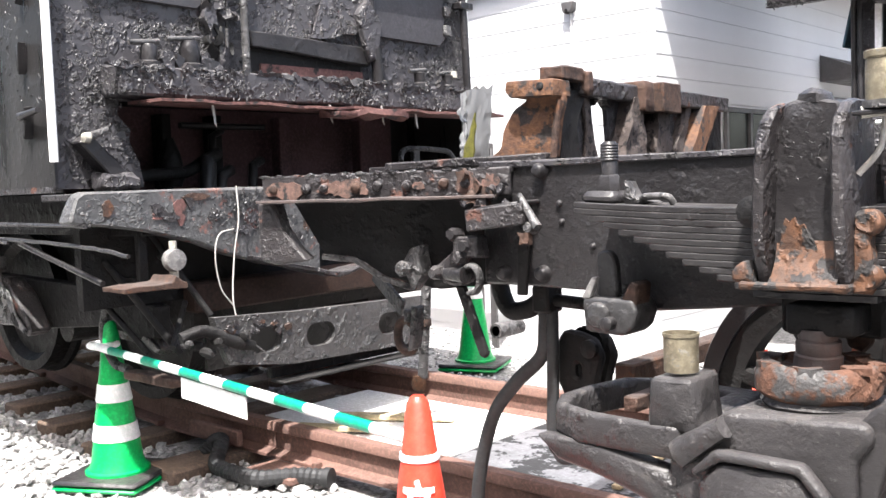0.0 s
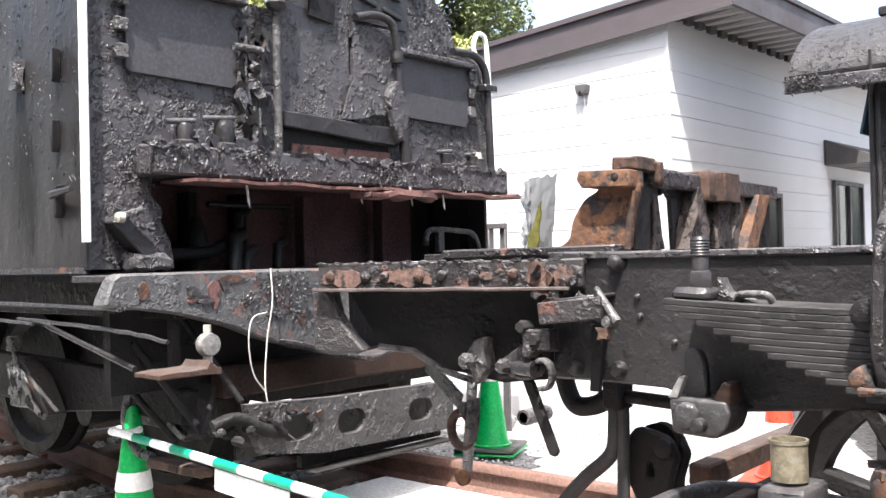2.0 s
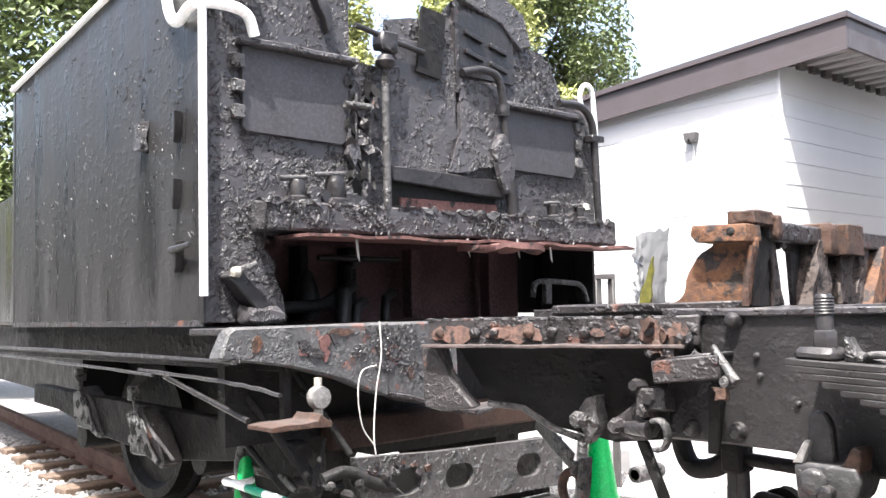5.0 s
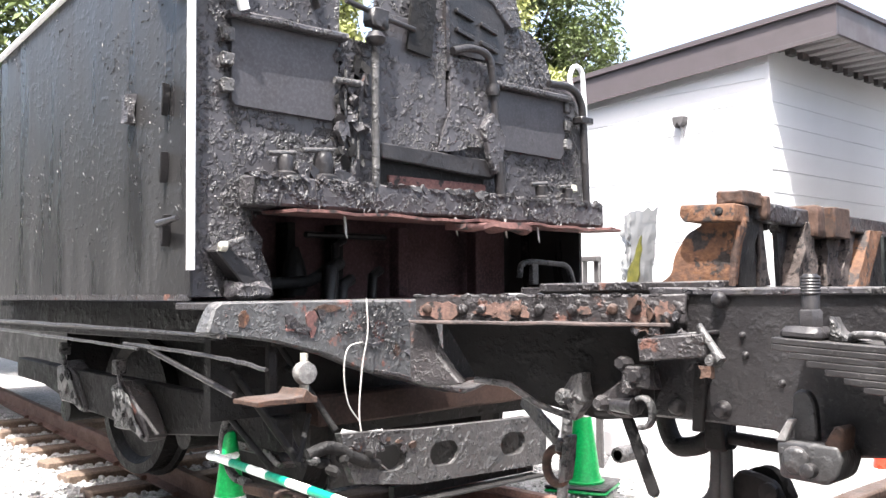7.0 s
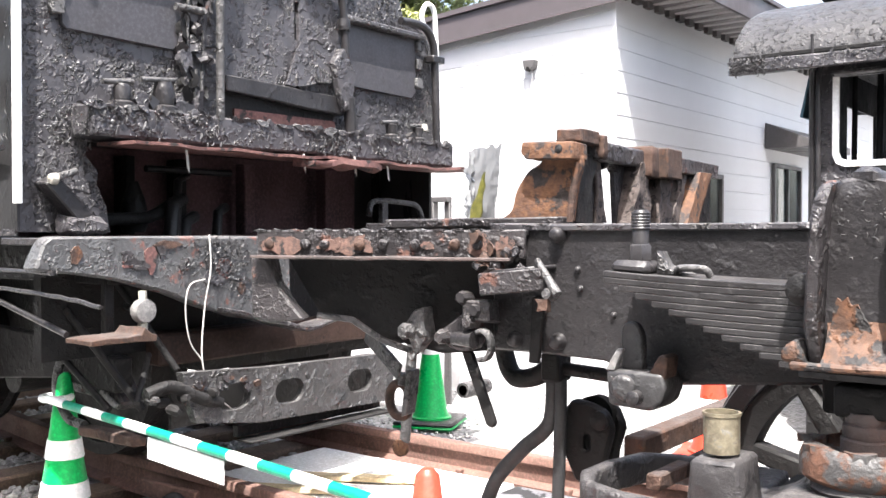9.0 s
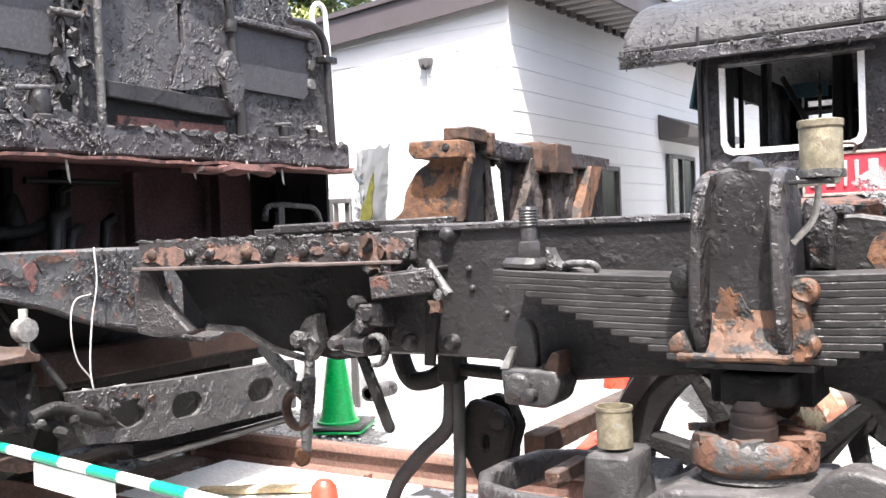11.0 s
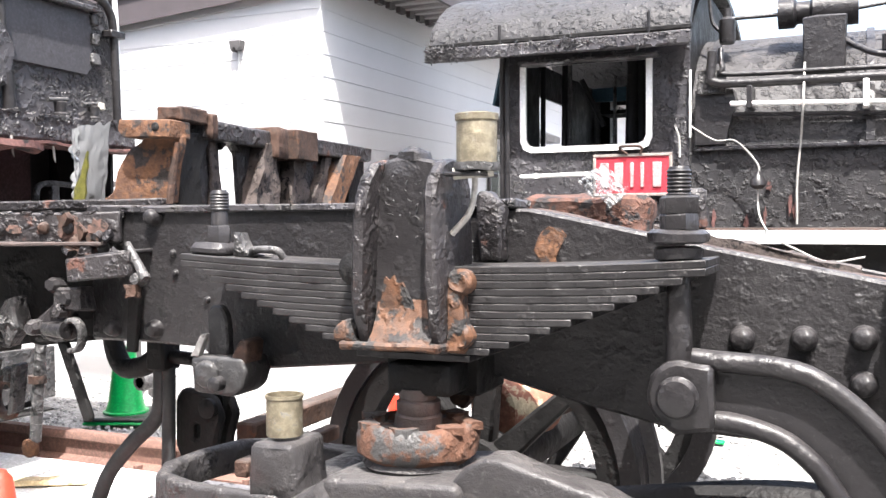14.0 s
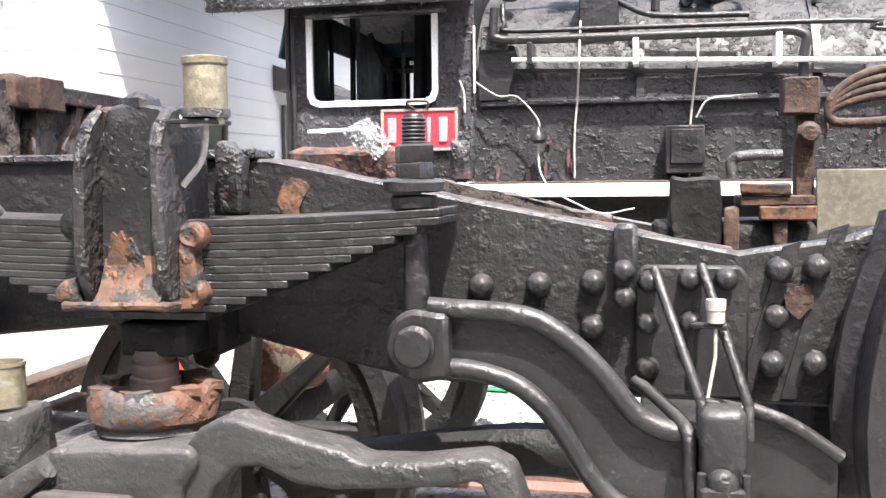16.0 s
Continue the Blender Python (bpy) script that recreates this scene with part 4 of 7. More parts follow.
tp("rear_tank", prism([(-4.57, 0.1), (-11.8, 1.2), (-11.8, 3.0), (-4.57, 2.1)], "z", 1.23, 2.3, 0.03), SIDE)
# the same dark shade fill under the rear tank
tp("rear_floor", prism([(-4.57, 0.2), (-11.8, 1.3), (-11.8, 2.9), (-4.57, 2.0)], "z", 0.74, 1.22), DARK)

doors = ((-0.18, 0.42, 2.0, 2.46), (1.42, 2.04, 1.99, 2.4), (0.6, 1.4, 1.76, 1.98))


def bare(p):
    """Away from the locker doors and the gate."""
    return not any(a < p.y < b and c < p.z < d for a, b, c, d in doors)


tagged(tp("peeling_paint", peel(1500, lambda a, b: (XT + 0.001, -0.31 + 2.48 * a, 1.77 + 0.95 * b), (1, 0, 0), 3, keep=bare), PEEL, "curled flakes of black paint", smooth=0), kind="stuff")
tagged(tp("peeling_paint", peel(260, lambda a, b: (XT + 0.001, -0.32 + 0.3 * a, 1.27 + 0.5 * b), (1, 0, 0), 4), PEEL, smooth=0), kind="stuff")
tagged(tp("peeling_paint", peel(320, lambda a, b: (XT + 0.166, -0.1 + 2.28 * a, 1.64 + 0.12 * b), (1, 0, 0), 5, hi=0.05, fat=0.003), PEEL, smooth=0), kind="stuff")
tagged(tp("peeling_paint", peel(420, lambda a, b: (-1.714, -0.44 + 1.1 * a, 1.0 + 0.22 * b), (1, 0, 0), 6, hi=0.03, keep=lambda p: p.z > 1.1 - 0.27 * max(0, p.y)), PEEL, smooth=0), kind="stuff")
tagged(tp("peeling_paint", peel(520, lambda a, b: (-4.1 + 1.95 * a, Y0 - 0.001, 1.45 + 1.35 * b), (0, -1, 0), 7, fat=0.0016), PEEL, smooth=0), kind="stuff")
settle(tender, (1, 0.959, 0.95), (-0.05, 0.086, 0.07))

# ---- frame of the dismantled engine ----
frame_thing = thing("engine_frame", "black riveted steel frame of a dismantled locomotive", "locomotive frame")


def fp(name, bm, material, label="", smooth=38, parent=None):
    return part(name, bm, material, parent or frame_thing, label, smooth)


def plate_outline():
    return [(-0.2, 0.955), (0.13, 0.95), (0.2, 0.9), (0.5, 0.93), (0.75, 0.955), (1.0, 0.89), (1.2, 0.85), (1.42, 0.84), (1.6, 0.83), (2.4, 0.82), (2.4, 1.3), (2.2, 1.25), (2.03, 1.145), (1.95, 1.115), (1.8, 1.095), (1.77, 1.09), (1.26, 1.19), (0.92, 1.262), (-0.2, 1.272)]


def grid_plate(outline, y0, y1, seed):
    return rough_up(prism(outline, "y", y0, y1, 0.006), 0.004, 0.25, 1, seed)


fp("frame_plate", grid_plate(plate_outline(), 0.0, 0.05, 1), FRAMEM)
fp("far_frame_plate", prism([(x, z - 0.085 * min(1, max(0, x - 0.5) / 0.3)) for x, z in plate_outline()], "y", 1.98, 2.03, 0.006), BLACK)
stay = prism([(0.98, 1.226), (1.08, 1.2), (1.275, 1.163), (1.4, 1.13), (1.52, 1.105), (1.52, 1.06), (1.275, 1.11), (0.98, 1.17)], "y", 0.93, 1.0)
fp("stay_edge", rough_up(rough_up(stay, 0.012, 0.06, 4, 3), 0.006, 0.015, 0, 4), CRUST, "crusted rust-brown edge of a cross stay")
fp("stay_web", prism([(0.98, 1.17), (1.275, 1.11), (1.6, 1.04), (1.6, 0.9), (0.98, 0.95)], "y", 0.95, 1.0), DARK)
fp("top_flange", rough_up(box((-0.2, -0.012, 1.262), (0.9, 0.075, 1.278), 0.003), 0.006, 0.06, 4, 2), FLAKED)
sl = prism([(0.9, 1.25), (1.25, 1.178), (1.77, 1.075), (1.77, 1.085), (1.25, 1.188), (0.9, 1.262)], "y", 0.052, 0.17)
fp("sloping_flange", rough_up(sl, 0.006, 0.08, 4, 3), BROWN, "rust-scaled sloping flange")
fp("notch_post", box((1.56, -0.03, 1.0), (1.6, 0.02, 1.14), 0.008), BLACK)
fp("rust_patch", rough_up(prism([(0.935, 1.18), (0.94, 1.205), (0.962, 1.228), (0.985, 1.224), (1.0, 1.212), (0.983, 1.18), (0.978, 1.152), (0.95, 1.152)], "y", -0.003, 0.002), 0.005, 0.02, 1, 4), RUST, "bare rusted patch")
bolts(frame_thing, [(0.0, 0, 1.25), (0.0, 0, 0.988), (-0.125, 0, 0.985)], 0.02, 0.028)
bolts(frame_thing, [(0.053, 0, 1.166), (0.06, 0, 1.12), (0.15, 0, 1.06)], 0.008)
bolts(frame_thing, [(1.323, 0, 1.026), (1.427, 0, 1.03), (1.523, 0, 1.035), (1.523, 0, 0.956), (1.835, 0, 1.06), (1.895, 0, 1.065), (1.83, 0, 0.981), (1.962, 0, 0.977), (1.824, 0, 0.9), (1.892, 0, 0.902), (2.0, 0, 1.06)], 0.021, 0.03)
fp("cover_plate", prism([(1.595, 0.86), (1.595, 1.05), (1.61, 1.068), (1.77, 1.068), (1.785, 1.05), (1.785, 0.84), (1.65, 0.84)], "y", -0.02, -0.001, 0.005), BLACK)
bolts(frame_thing, [(1.577, -0.03, 1.059), (1.578, -0.03, 1.013), (1.62, -0.02, 1.04), (1.687, -0.02, 1.044), (1.747, -0.02, 1.046), (1.618, -0.02, 0.968), (1.618, -0.02, 0.89), (1.69, -0.02, 0.97)], 0.018, 0.026)
fp("rust_crust", rough_up(prism(ragged(1.865, 1.01, 0.045, 0.05, 5, 12, 0.25), "y", -0.012, 0.001), 0.006, 0.02, 1, 5), BROWN)
fp("rust_crust", rough_up(prism(ragged(1.95, 0.89, 0.035, 0.09, 6, 14, 0.25), "y", -0.012, 0.001), 0.006, 0.02, 1, 6), BROWN)
# Thin slanting strips drawn for shadow stripes across the plate.
for k in range(4):
    x = 1.84 + 0.075 * k
    fp("rib", prism([(x, 1.1 + 0.03 * k), (x + 0.03, 1.11 + 0.03 * k), (x - 0.05, 0.84), (x - 0.075, 0.84)], "y", -0.006, 0.0), BLACK)
fp("cross_tie", box((0.3, 0.06, 0.95), (0.36, 1.97, 1.1), 0.005), DARK)
fp("cross_tie", box((1.1, 0.06, 0.9), (1.16, 1.97, 1.05), 0.005), DARK)
fp("cross_tie", box((1.9, 0.06, 0.7), (2.2, 1.97, 1.0), 0.005), DARK)
fp("stop_block", rough_up(prism([(0.835, 1.16), (0.83, 1.29), (0.848, 1.295), (0.88, 1.265), (0.88, 1.16)], "y", -0.045, 0.0, 0.006), 0.008, 0.04, 2, 3), BLACKRUST)
# Dark block added for the deep shade behind the plate.
fp("inner_mass", box((1.6, 0.3, 0.5), (2.3, 1.9, 0.7), 0.01), DARK)
fp("top_ledge", rough_up(box((-0.62, 0.05, 1.27), (-0.02, 0.14, 1.295), 0.004), 0.005, 0.1, 3, 2), BLACKRUST)

# shelf at the rear end of the frame
SH = Matrix.Translation((-0.8, -0.27, 0)) @ Matrix.Rotation(math.atan2(0.24, 0.72), 4, "Z")


def sp(name, bm, material, label="", smooth=38):
    return fp(name, turned(bm, SH), material, label, smooth)


SHRUST = mat("pinkish_scale", (0.105, 0.06, 0.048), 0.75, second=(0.06, 0.042, 0.036), patch=(0.025, 0.024, 0.024), patch_at=0.55, scale=14, bump=0.5, bump_scale=30, dust_toplight=0.3, spec=0.3)
sp("shelf_angle", rough_up(box((0.0, 0.0, 1.19), (0.76, 0.02, 1.263), 0.004), 0.004, 0.06, 5, 1), BLACKRUST)
sp("shelf_top", box((0.0, 0.02, 1.25), (0.76, 0.35, 1.262)), BLACKRUST)
sp("shelf_lip", rough_up(box((0.0, -0.035, 1.185), (0.73, 0.0, 1.194), 0.002), 0.005, 0.06, 6, 2), mat("worn_lip", (0.06, 0.043, 0.039), 0.6, second=(0.032, 0.029, 0.028), scale=9, bump=0.4))
# Web set back and coloured dark for the shade under the lip.
sp("web", prism([(0.03, 1.185), (0.13, 1.03), (0.24, 1.02), (0.33, 0.965), (0.5, 0.93), (0.7, 0.95), (0.76, 1.0), (0.76, 1.185)], "y", 0.12, 0.15), DARK)
sp("end_gusset", rough_up(prism([(-0.02, 1.19), (0.03, 1.19), (0.05, 1.12), (0.14, 1.02), (0.05, 1.01), (-0.02, 1.02)], "y", 0.0, 0.06, 0.006), 0.008, 0.06, 2, 2), BLACKRUST)
sp("web_edge", tube([(0.14, 0.09, 1.025), (0.24, 0.1, 1.015), (0.33, 0.1, 0.962), (0.42, 0.1, 0.935)], 0.009), GREY, smooth=60)
rnd = random.Random(8)
for i in range(8):
    u = 0.05 + 0.085 * i + rnd.uniform(-0.015, 0.015)
    sp("rivet", rough_up(lathe([(0.016, 0), (0.014, -0.009), (0.007, -0.014)], (u, 0.0, 1.225), "y", 10), 0.004, 0.03, 0, i), BLACKRUST if i % 3 else BROWN)
for i, (u, w, h) in enumerate(((0.08, 0.13, 0.05), (0.29, 0.12, 0.055), (0.22, 0.07, 0.03), (0.645, 0.06, 0.06), (0.71, 0.05, 0.05), (0.5, 0.04, 0.02))):
    sp("rust_scale", rough_up(prism(ragged(u, 1.222, w, h, i + 3), "y", -0.004, 0.001), 0.003, 0.03, 0, i), SHRUST)
for i in range(10):
    u, z = 0.63 + rnd.uniform(0, 0.12), 1.2 + rnd.uniform(-0.05, 0.05)
    s = rnd.uniform(0.008, 0.018)
    sp("rust_lump", rough_up(prism(ragged(u, z, s * 2, s * 2.4, i, 9, 0.4), "y", -0.03, 0.0), 0.014, 0.02, 1, i + 20), (BROWN, BLACKRUST, FLAKED)[i % 3])
for i in range(14):
    u = 0.01 + 0.052 * i
    sp("edge_flake", rough_up(prism(ragged(u, 1.262, 0.032, 0.008, i, 9, 0.5), "y", -0.002, 0.01), 0.003, 0.02, 0, i), BLACKRUST if i % 3 else GREY)

# levers and fittings on the end of the frame
fp("step_arm", turned(box((0, -0.03, 0), (0.17, 0.0, 0.055), 0.004), pose(-0.16, -0.09, 1.1, 0, -6, 8)), BLACKRUST)
fp("step_arm_top", turned(box((0, -0.0, 0.05), (0.17, 0.1, 0.06), 0.003), pose(-0.16, -0.09, 1.1, 0, -6, 8)), BLACK)
fp("lever", tube([(-0.02, -0.07, 1.19), (0.05, -0.09, 1.11)], [0.008, 0.012]), GREY, smooth=60)
fp("lever_boss", lathe([(0.018, 0), (0.019, -0.015), (0.012, -0.035)], (0.02, -0.06, 1.11), "y", 10), GREY, smooth=50)
fp("rust_nut", rough_up(box((0.0, -0.1, 1.07), (0.025, -0.075, 1.095)), 0.01, 0.02, 1, 2), BROWN)
# Thin dark strip put on the plate for a black, shaded gap.
fp("drop_link", prism([(-0.07, 1.095), (-0.035, 1.095), (-0.05, 0.93), (-0.08, 0.93)], "y", -0.016, -0.002, 0.003), DARK)
fp("hanging_plate", rough_up(prism([(-0.32, 1.0), (-0.24, 1.05), (-0.2, 0.99), (-0.22, 0.95), (-0.3, 0.955)], "y", -0.07, -0.02, 0.008), 0.01, 0.06, 2, 4), BLACKRUST)
for k, (x, z) in enumerate(((-0.3, 0.985), (-0.19, 1.06), (-0.21, 1.03), (-0.23, 1.09))):
    fp("nut", rough_up(lathe([(0.019, 0), (0.02, -0.026), (0.014, -0.04)], (x, -0.06, z), "y", 7), 0.004, 0.04, 0, k), BLACK if k % 2 else BLACKRUST)
hook_o = [(-0.165 + 0.033 * math.cos(a), 0.975 + 0.042 * math.sin(a)) for a in np.linspace(2.2, -2.0, 16)]
hook_i = [(-0.165 + 0.022 * math.cos(a), 0.975 + 0.031 * math.sin(a)) for a in np.linspace(-2.0, 2.2, 16)]
fp("hook", prism(hook_o + hook_i, "y", -0.105, -0.08, 0.003), GREY, smooth=50)
fp("hook_block", rough_up(box((-0.23, -0.09, 1.03), (-0.15, -0.03, 1.085), 0.006), 0.006, 0.05, 2, 2), BLACKRUST)
fp("hook_boss", tube([(-0.265, -0.08, 0.985), (-0.2, -0.08, 0.985)], [0.016, 0.022], 12), BLACK, smooth=50)
fp("wing_plate", rough_up(prism([(-0.43, 1.01), (-0.4, 1.05), (-0.37, 1.06), (-0.36, 0.98), (-0.4, 0.93)], "y", -0.08, -0.03, 0.006), 0.006, 0.05, 2, 5), GREY)
fp("nut", lathe([(0.022, 0), (0.023, -0.025), (0.015, -0.035)], (-0.41, -0.08, 0.995), "y", 7), GREY)
fp("flat_link", turned(box((-0.02, -0.012, -0.025), (0.19, 0.0, 0.025), 0.004), pose(-0.69, 0.075, 0.945, 0, 26, -18)), GREY)
fp("pull_rod", rough_up(tube([(-0.847, 0.45, 0.958), (-0.847, 0.45, 0.838), (-0.863, 0.45, 0.68), (-0.878, 0.45, 0.543)], 0.018), 0.004, 0.04, 0, 3), GREY, smooth=60)
fp("drain_pipe", lathe([(0.038, 0.0), (0.042, 0.02), (0.038, 0.2), (0.026, 0.2), (0.026, 0.0)], (-1.58, 1.72, 0.48), "y", 18), GREY, "short hollow drain pipe", smooth=40)
fp("rod_collar", lathe([(0.028, 0), (0.028, 0.025)], (-0.863, 0.45, 0.730), "z", 10), BROWN)
fp("rod_eye", lathe([(0.022, -0.012), (0.03, -0.008), (0.03, 0.008), (0.022, 0.012)], (-0.888, 0.44, 0.523), "y", 14), RUST, smooth=50)
ring_pts = [(-0.6 + 0.04 * math.cos(a), 0.1, 0.765 + 0.05 * math.sin(a)) for a in np.linspace(0.8, 5.6, 16)]
fp("clamp_ring", tube(ring_pts, 0.014, 8), BROWN, smooth=60)
fp("clamp_lug", rough_up(box((-0.6, 0.08, 0.81), (-0.565, 0.12, 0.845), 0.006), 0.01, 0.03, 1, 3), GREY)
fp("clamp_strap", rough_up(prism([(-0.58, 0.72), (-0.555, 0.73), (-0.535, 0.86), (-0.56, 0.86)], "y", 0.08, 0.12, 0.004), 0.004, 0.04, 1, 5), GREY)
fp("black_lever", prism([(-0.265, 0.95), (-0.23, 0.95), (-0.155, 0.775), (-0.165, 0.76), (-0.185, 0.765)], "y", -0.05, -0.035, 0.004), DARK)
fp("short_pipe", tube(curve([(-0.25, 0.12, 1.0), (-0.24, 0.12, 0.92), (-0.21, 0.12, 0.868), (-0.15, 0.12, 0.872), (-0.1, 0.12, 0.9)]), 0.026, 12), DARK, smooth=60)
fp("cross_bar", tube([(-0.1, 0.12, 0.905), (0.2, 0.1, 0.895)], 0.017, 10), DARK, smooth=60)
fp("hose_block", box((-0.105, 0.08, 0.87), (-0.05, 0.15, 0.945), 0.006), DARK)
fp("hose", tube(curve([(-0.09, 0.12, 0.88), (-0.09, 0.12, 0.83), (-0.106, 0.12, 0.746), (-0.197, 0.12, 0.663), (-0.285, 0.12, 0.551), (-0.347, 0.12, 0.343), (-0.37, 0.14, 0.12)]), 0.02, 10), RUBBER, "black rubber hose", smooth=60)
fp("hose", tube(curve([(-0.066, 0.12, 0.88), (-0.066, 0.12, 0.82), (-0.07, 0.12, 0.65), (-0.074, 0.12, 0.52), (-0.055, 0.12, 0.485), (-0.037, 0.12, 0.473), (0.045, 0.12, 0.49), (0.12, 0.14, 0.5)]), 0.017, 10), RUBBER, smooth=60)
blk = [(-0.075, 0.79), (-0.05, 0.82), (0.0, 0.815), (0.045, 0.8), (0.07, 0.755), (0.05, 0.69), (0.04, 0.63), (0.005, 0.6), (-0.04, 0.605), (-0.075, 0.67)]
for y in (0.15, 0.21):
    fp("pulley_cheek", rough_up(prism(blk, "y", y, y + 0.03, 0.008, holes=[oval(-0.012, 0.71, 0.02, 0.04)]), 0.003, 0.06, 0, 3), DARK)
fp("pulley_pin", lathe([(0.025, 0), (0.025, -0.015), (0.015, -0.02)], (0.035, 0.15, 0.775), "y", 16), DARK, smooth=50)
fp("pulley_wheel", lathe([(0.05, 0.0), (0.04, 0.015), (0.05, 0.03)], (0.0, 0.185, 0.78), "y", 18), DARK, smooth=50)
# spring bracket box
IRON = mat("dusty_black_iron", (0.03, 0.029, 0.0295), 0.42, second=(0.016, 0.0155, 0.016), patch=(0.06, 0.058, 0.057), patch_at=0.62, scale=8, bump=0.35, bump_scale=18, dust_toplight=0.5, spec=0.45, lump=0.4)
cb = prism([(0.19, 0.95), (0.325, 0.952), (0.338, 0.92), (0.325, 0.885), (0.3, 0.866), (0.195, 0.87)], "y", -0.115, -0.02)
bmesh.ops.recalc_face_normals(cb, faces=cb.faces)
bevel(cb, 0.01, 2)
fp("clevis", rough_up(cb, 0.002, 0.06, 0, 2), IRON, smooth=45)
fp("clevis_horn", prism([(0.188, 0.948), (0.218, 0.998), (0.232, 0.998), (0.212, 0.948)], "y", -0.114, -0.098, 0.002), PALEIRON)
fp("clevis_horn", prism([(0.205, 0.948), (0.225, 0.995), (0.238, 0.995), (0.228, 0.948)], "y", -0.05, -0.038, 0.002), BLACK)
fp("clevis_horn", prism([(0.292, 0.95), (0.318, 0.992), (0.335, 0.985), (0.328, 0.93)], "y", -0.11, -0.045, 0.004), BROWN)
fp("clevis_tongue", prism([(0.215, 0.94), (0.213, 1.0)] + [(0.235 + 0.03 * math.cos(a), 1.01 + 0.048 * math.sin(a)) for a in np.linspace(2.4, 0.1, 8)] + [(0.268, 0.94)], "y", -0.085, -0.06, 0.004), IRON)
fp("clevis_pin", lathe([(0.03, 0), (0.03, -0.006), (0.024, -0.011), (0.01, -0.013)], (0.235, -0.115, 0.912), "y", 20), IRON, smooth=50)
fp("clevis_pin", lathe([(0.016, 0), (0.016, -0.024), (0.01, -0.028)], (0.268, -0.115, 0.895), "y", 14), BLACK, smooth=50)
fp("clevis_pin", lathe([(0.006, 0), (0.006, -0.006)], (0.205, -0.115, 0.93), "y", 8), IRON, smooth=50)

fp("ledge_packing", box((-0.7, 0.06, 1.25), (-0.1, 0.09, 1.283), 0.003), BLACKRUST)

# ---- leaf spring and its bracket ----
spring = thing("leaf_spring", "black laminated leaf spring on the engine frame", "leaf spring")
LEAFM = mat("crusted_spring_leaf", (0.0145, 0.0135, 0.014), 0.34, second=(0.026, 0.0245, 0.025), patch=(0.05, 0.047, 0.046), patch_at=0.66, scale=8, bump=0.3, bump_scale=36, dust_toplight=0.38, spec=0.34, lump=0.3, fleck=0.6)
for i in range(13):
    w = 0.535 - max(0, i - 1) * 0.038
    b = box((0.75 - w, -0.175, 0), (0.75 + w, -0.012, 0.0133), 0.0018)
    bmesh.ops.subdivide_edges(b, edges=[e for e in b.edges if abs(e.verts[0].co.x - e.verts[1].co.x) > 0.1], cuts=40)
    for v in b.verts:
        u = (v.co.x - 0.75) / 0.535
        v.co.z += 1.142 - i * 0.0135 + 0.018 * u * u + 0.0005 * noise.noise(Vector((v.co.x * 34, i * 3, 0)))
        if v.co.y < -0.1:
            v.co.y += 0.0018 * noise.noise(Vector((v.co.x * 25, i * 5, 9)))
    part("leaf", b, LEAFM, spring)
bracket = thing("spring_bracket", "black and rust-orange spring buckle with two cheeks", "bracket")
for x0, nm in ((0.678, "cheek"), (0.828, "cheek")):
    pts = [(-0.225, 1.0), (-0.25, 1.06), (-0.262, 1.13), (-0.262, 1.24), (-0.256, 1.285), (-0.238, 1.32), (-0.21, 1.342), (-0.17, 1.352), (-0.11, 1.35), (-0.085, 1.3), (-0.085, 1.0)]
    ck = rough_up(prism(pts, "x", x0, x0 + 0.022, 0.005), 0.004, 0.06, 1, x0)
    for v in ck.verts:
        v.co.x += (0.012 if x0 < 0.75 else -0.006) * max(0, (v.co.z - 1.1) / 0.25)
    part(nm, ck, BLACKRUST, bracket)
part("face_plate", rough_up(prism([(0.69, 1.0), (0.7, 1.3), (0.72, 1.348), (0.77, 1.358), (0.82, 1.35), (0.835, 1.3), (0.84, 1.0)], "y", -0.198, -0.09, 0.006), 0.006, 0.05, 3, 3), BLACK, bracket)
tagged(part("peeling_paint", peel(26, lambda a, b: (0.7 + 0.13 * a, -0.203, 1.12 + 0.22 * b), (0, -1, 0), 21, lo=0.006, hi=0.02, fat=0.0013), PEEL, bracket, smooth=0), kind="stuff")
BRUST = mat("brown_orange_rust", (0.085, 0.038, 0.019), 0.6, second=(0.045, 0.027, 0.02), patch=(0.03, 0.028, 0.028), patch_at=0.52, scale=14, grain=70, bump=0.6, bump_scale=26, dust_toplight=0.3, spec=0.4, lump=0.6)
fr = prism([(0.7, 1.0), (0.705, 1.06), (0.716, 1.115), (0.722, 1.135), (0.73, 1.128), (0.738, 1.138), (0.748, 1.126), (0.76, 1.128), (0.768, 1.1), (0.785, 1.08), (0.79, 1.055), (0.81, 1.03), (0.832, 1.005)], "y", -0.206, -0.195)
part("rusted_face", rough_up(fr, 0.005, 0.03, 2, 5), BRUST, bracket, "orange rusted lower face")
part("foot_ramp", rough_up(prism([(-0.198, 1.08), (-0.212, 1.04), (-0.25, 1.0), (-0.198, 1.0)], "x", 0.704, 0.828), 0.007, 0.04, 3, 4), BRUST, bracket)
part("foot", rough_up(box((0.654, -0.262, 0.99), (0.852, -0.09, 1.004), 0.004), 0.006, 0.05, 4, 6), BRUST, bracket, "rust-brown foot plate")
part("foot_side", rough_up(prism([(0.636, 1.0), (0.638, 1.03), (0.655, 1.045), (0.672, 1.02), (0.68, 0.998)], "y", -0.25, -0.16, 0.006), 0.006, 0.04, 2, 7), BRUST, bracket)
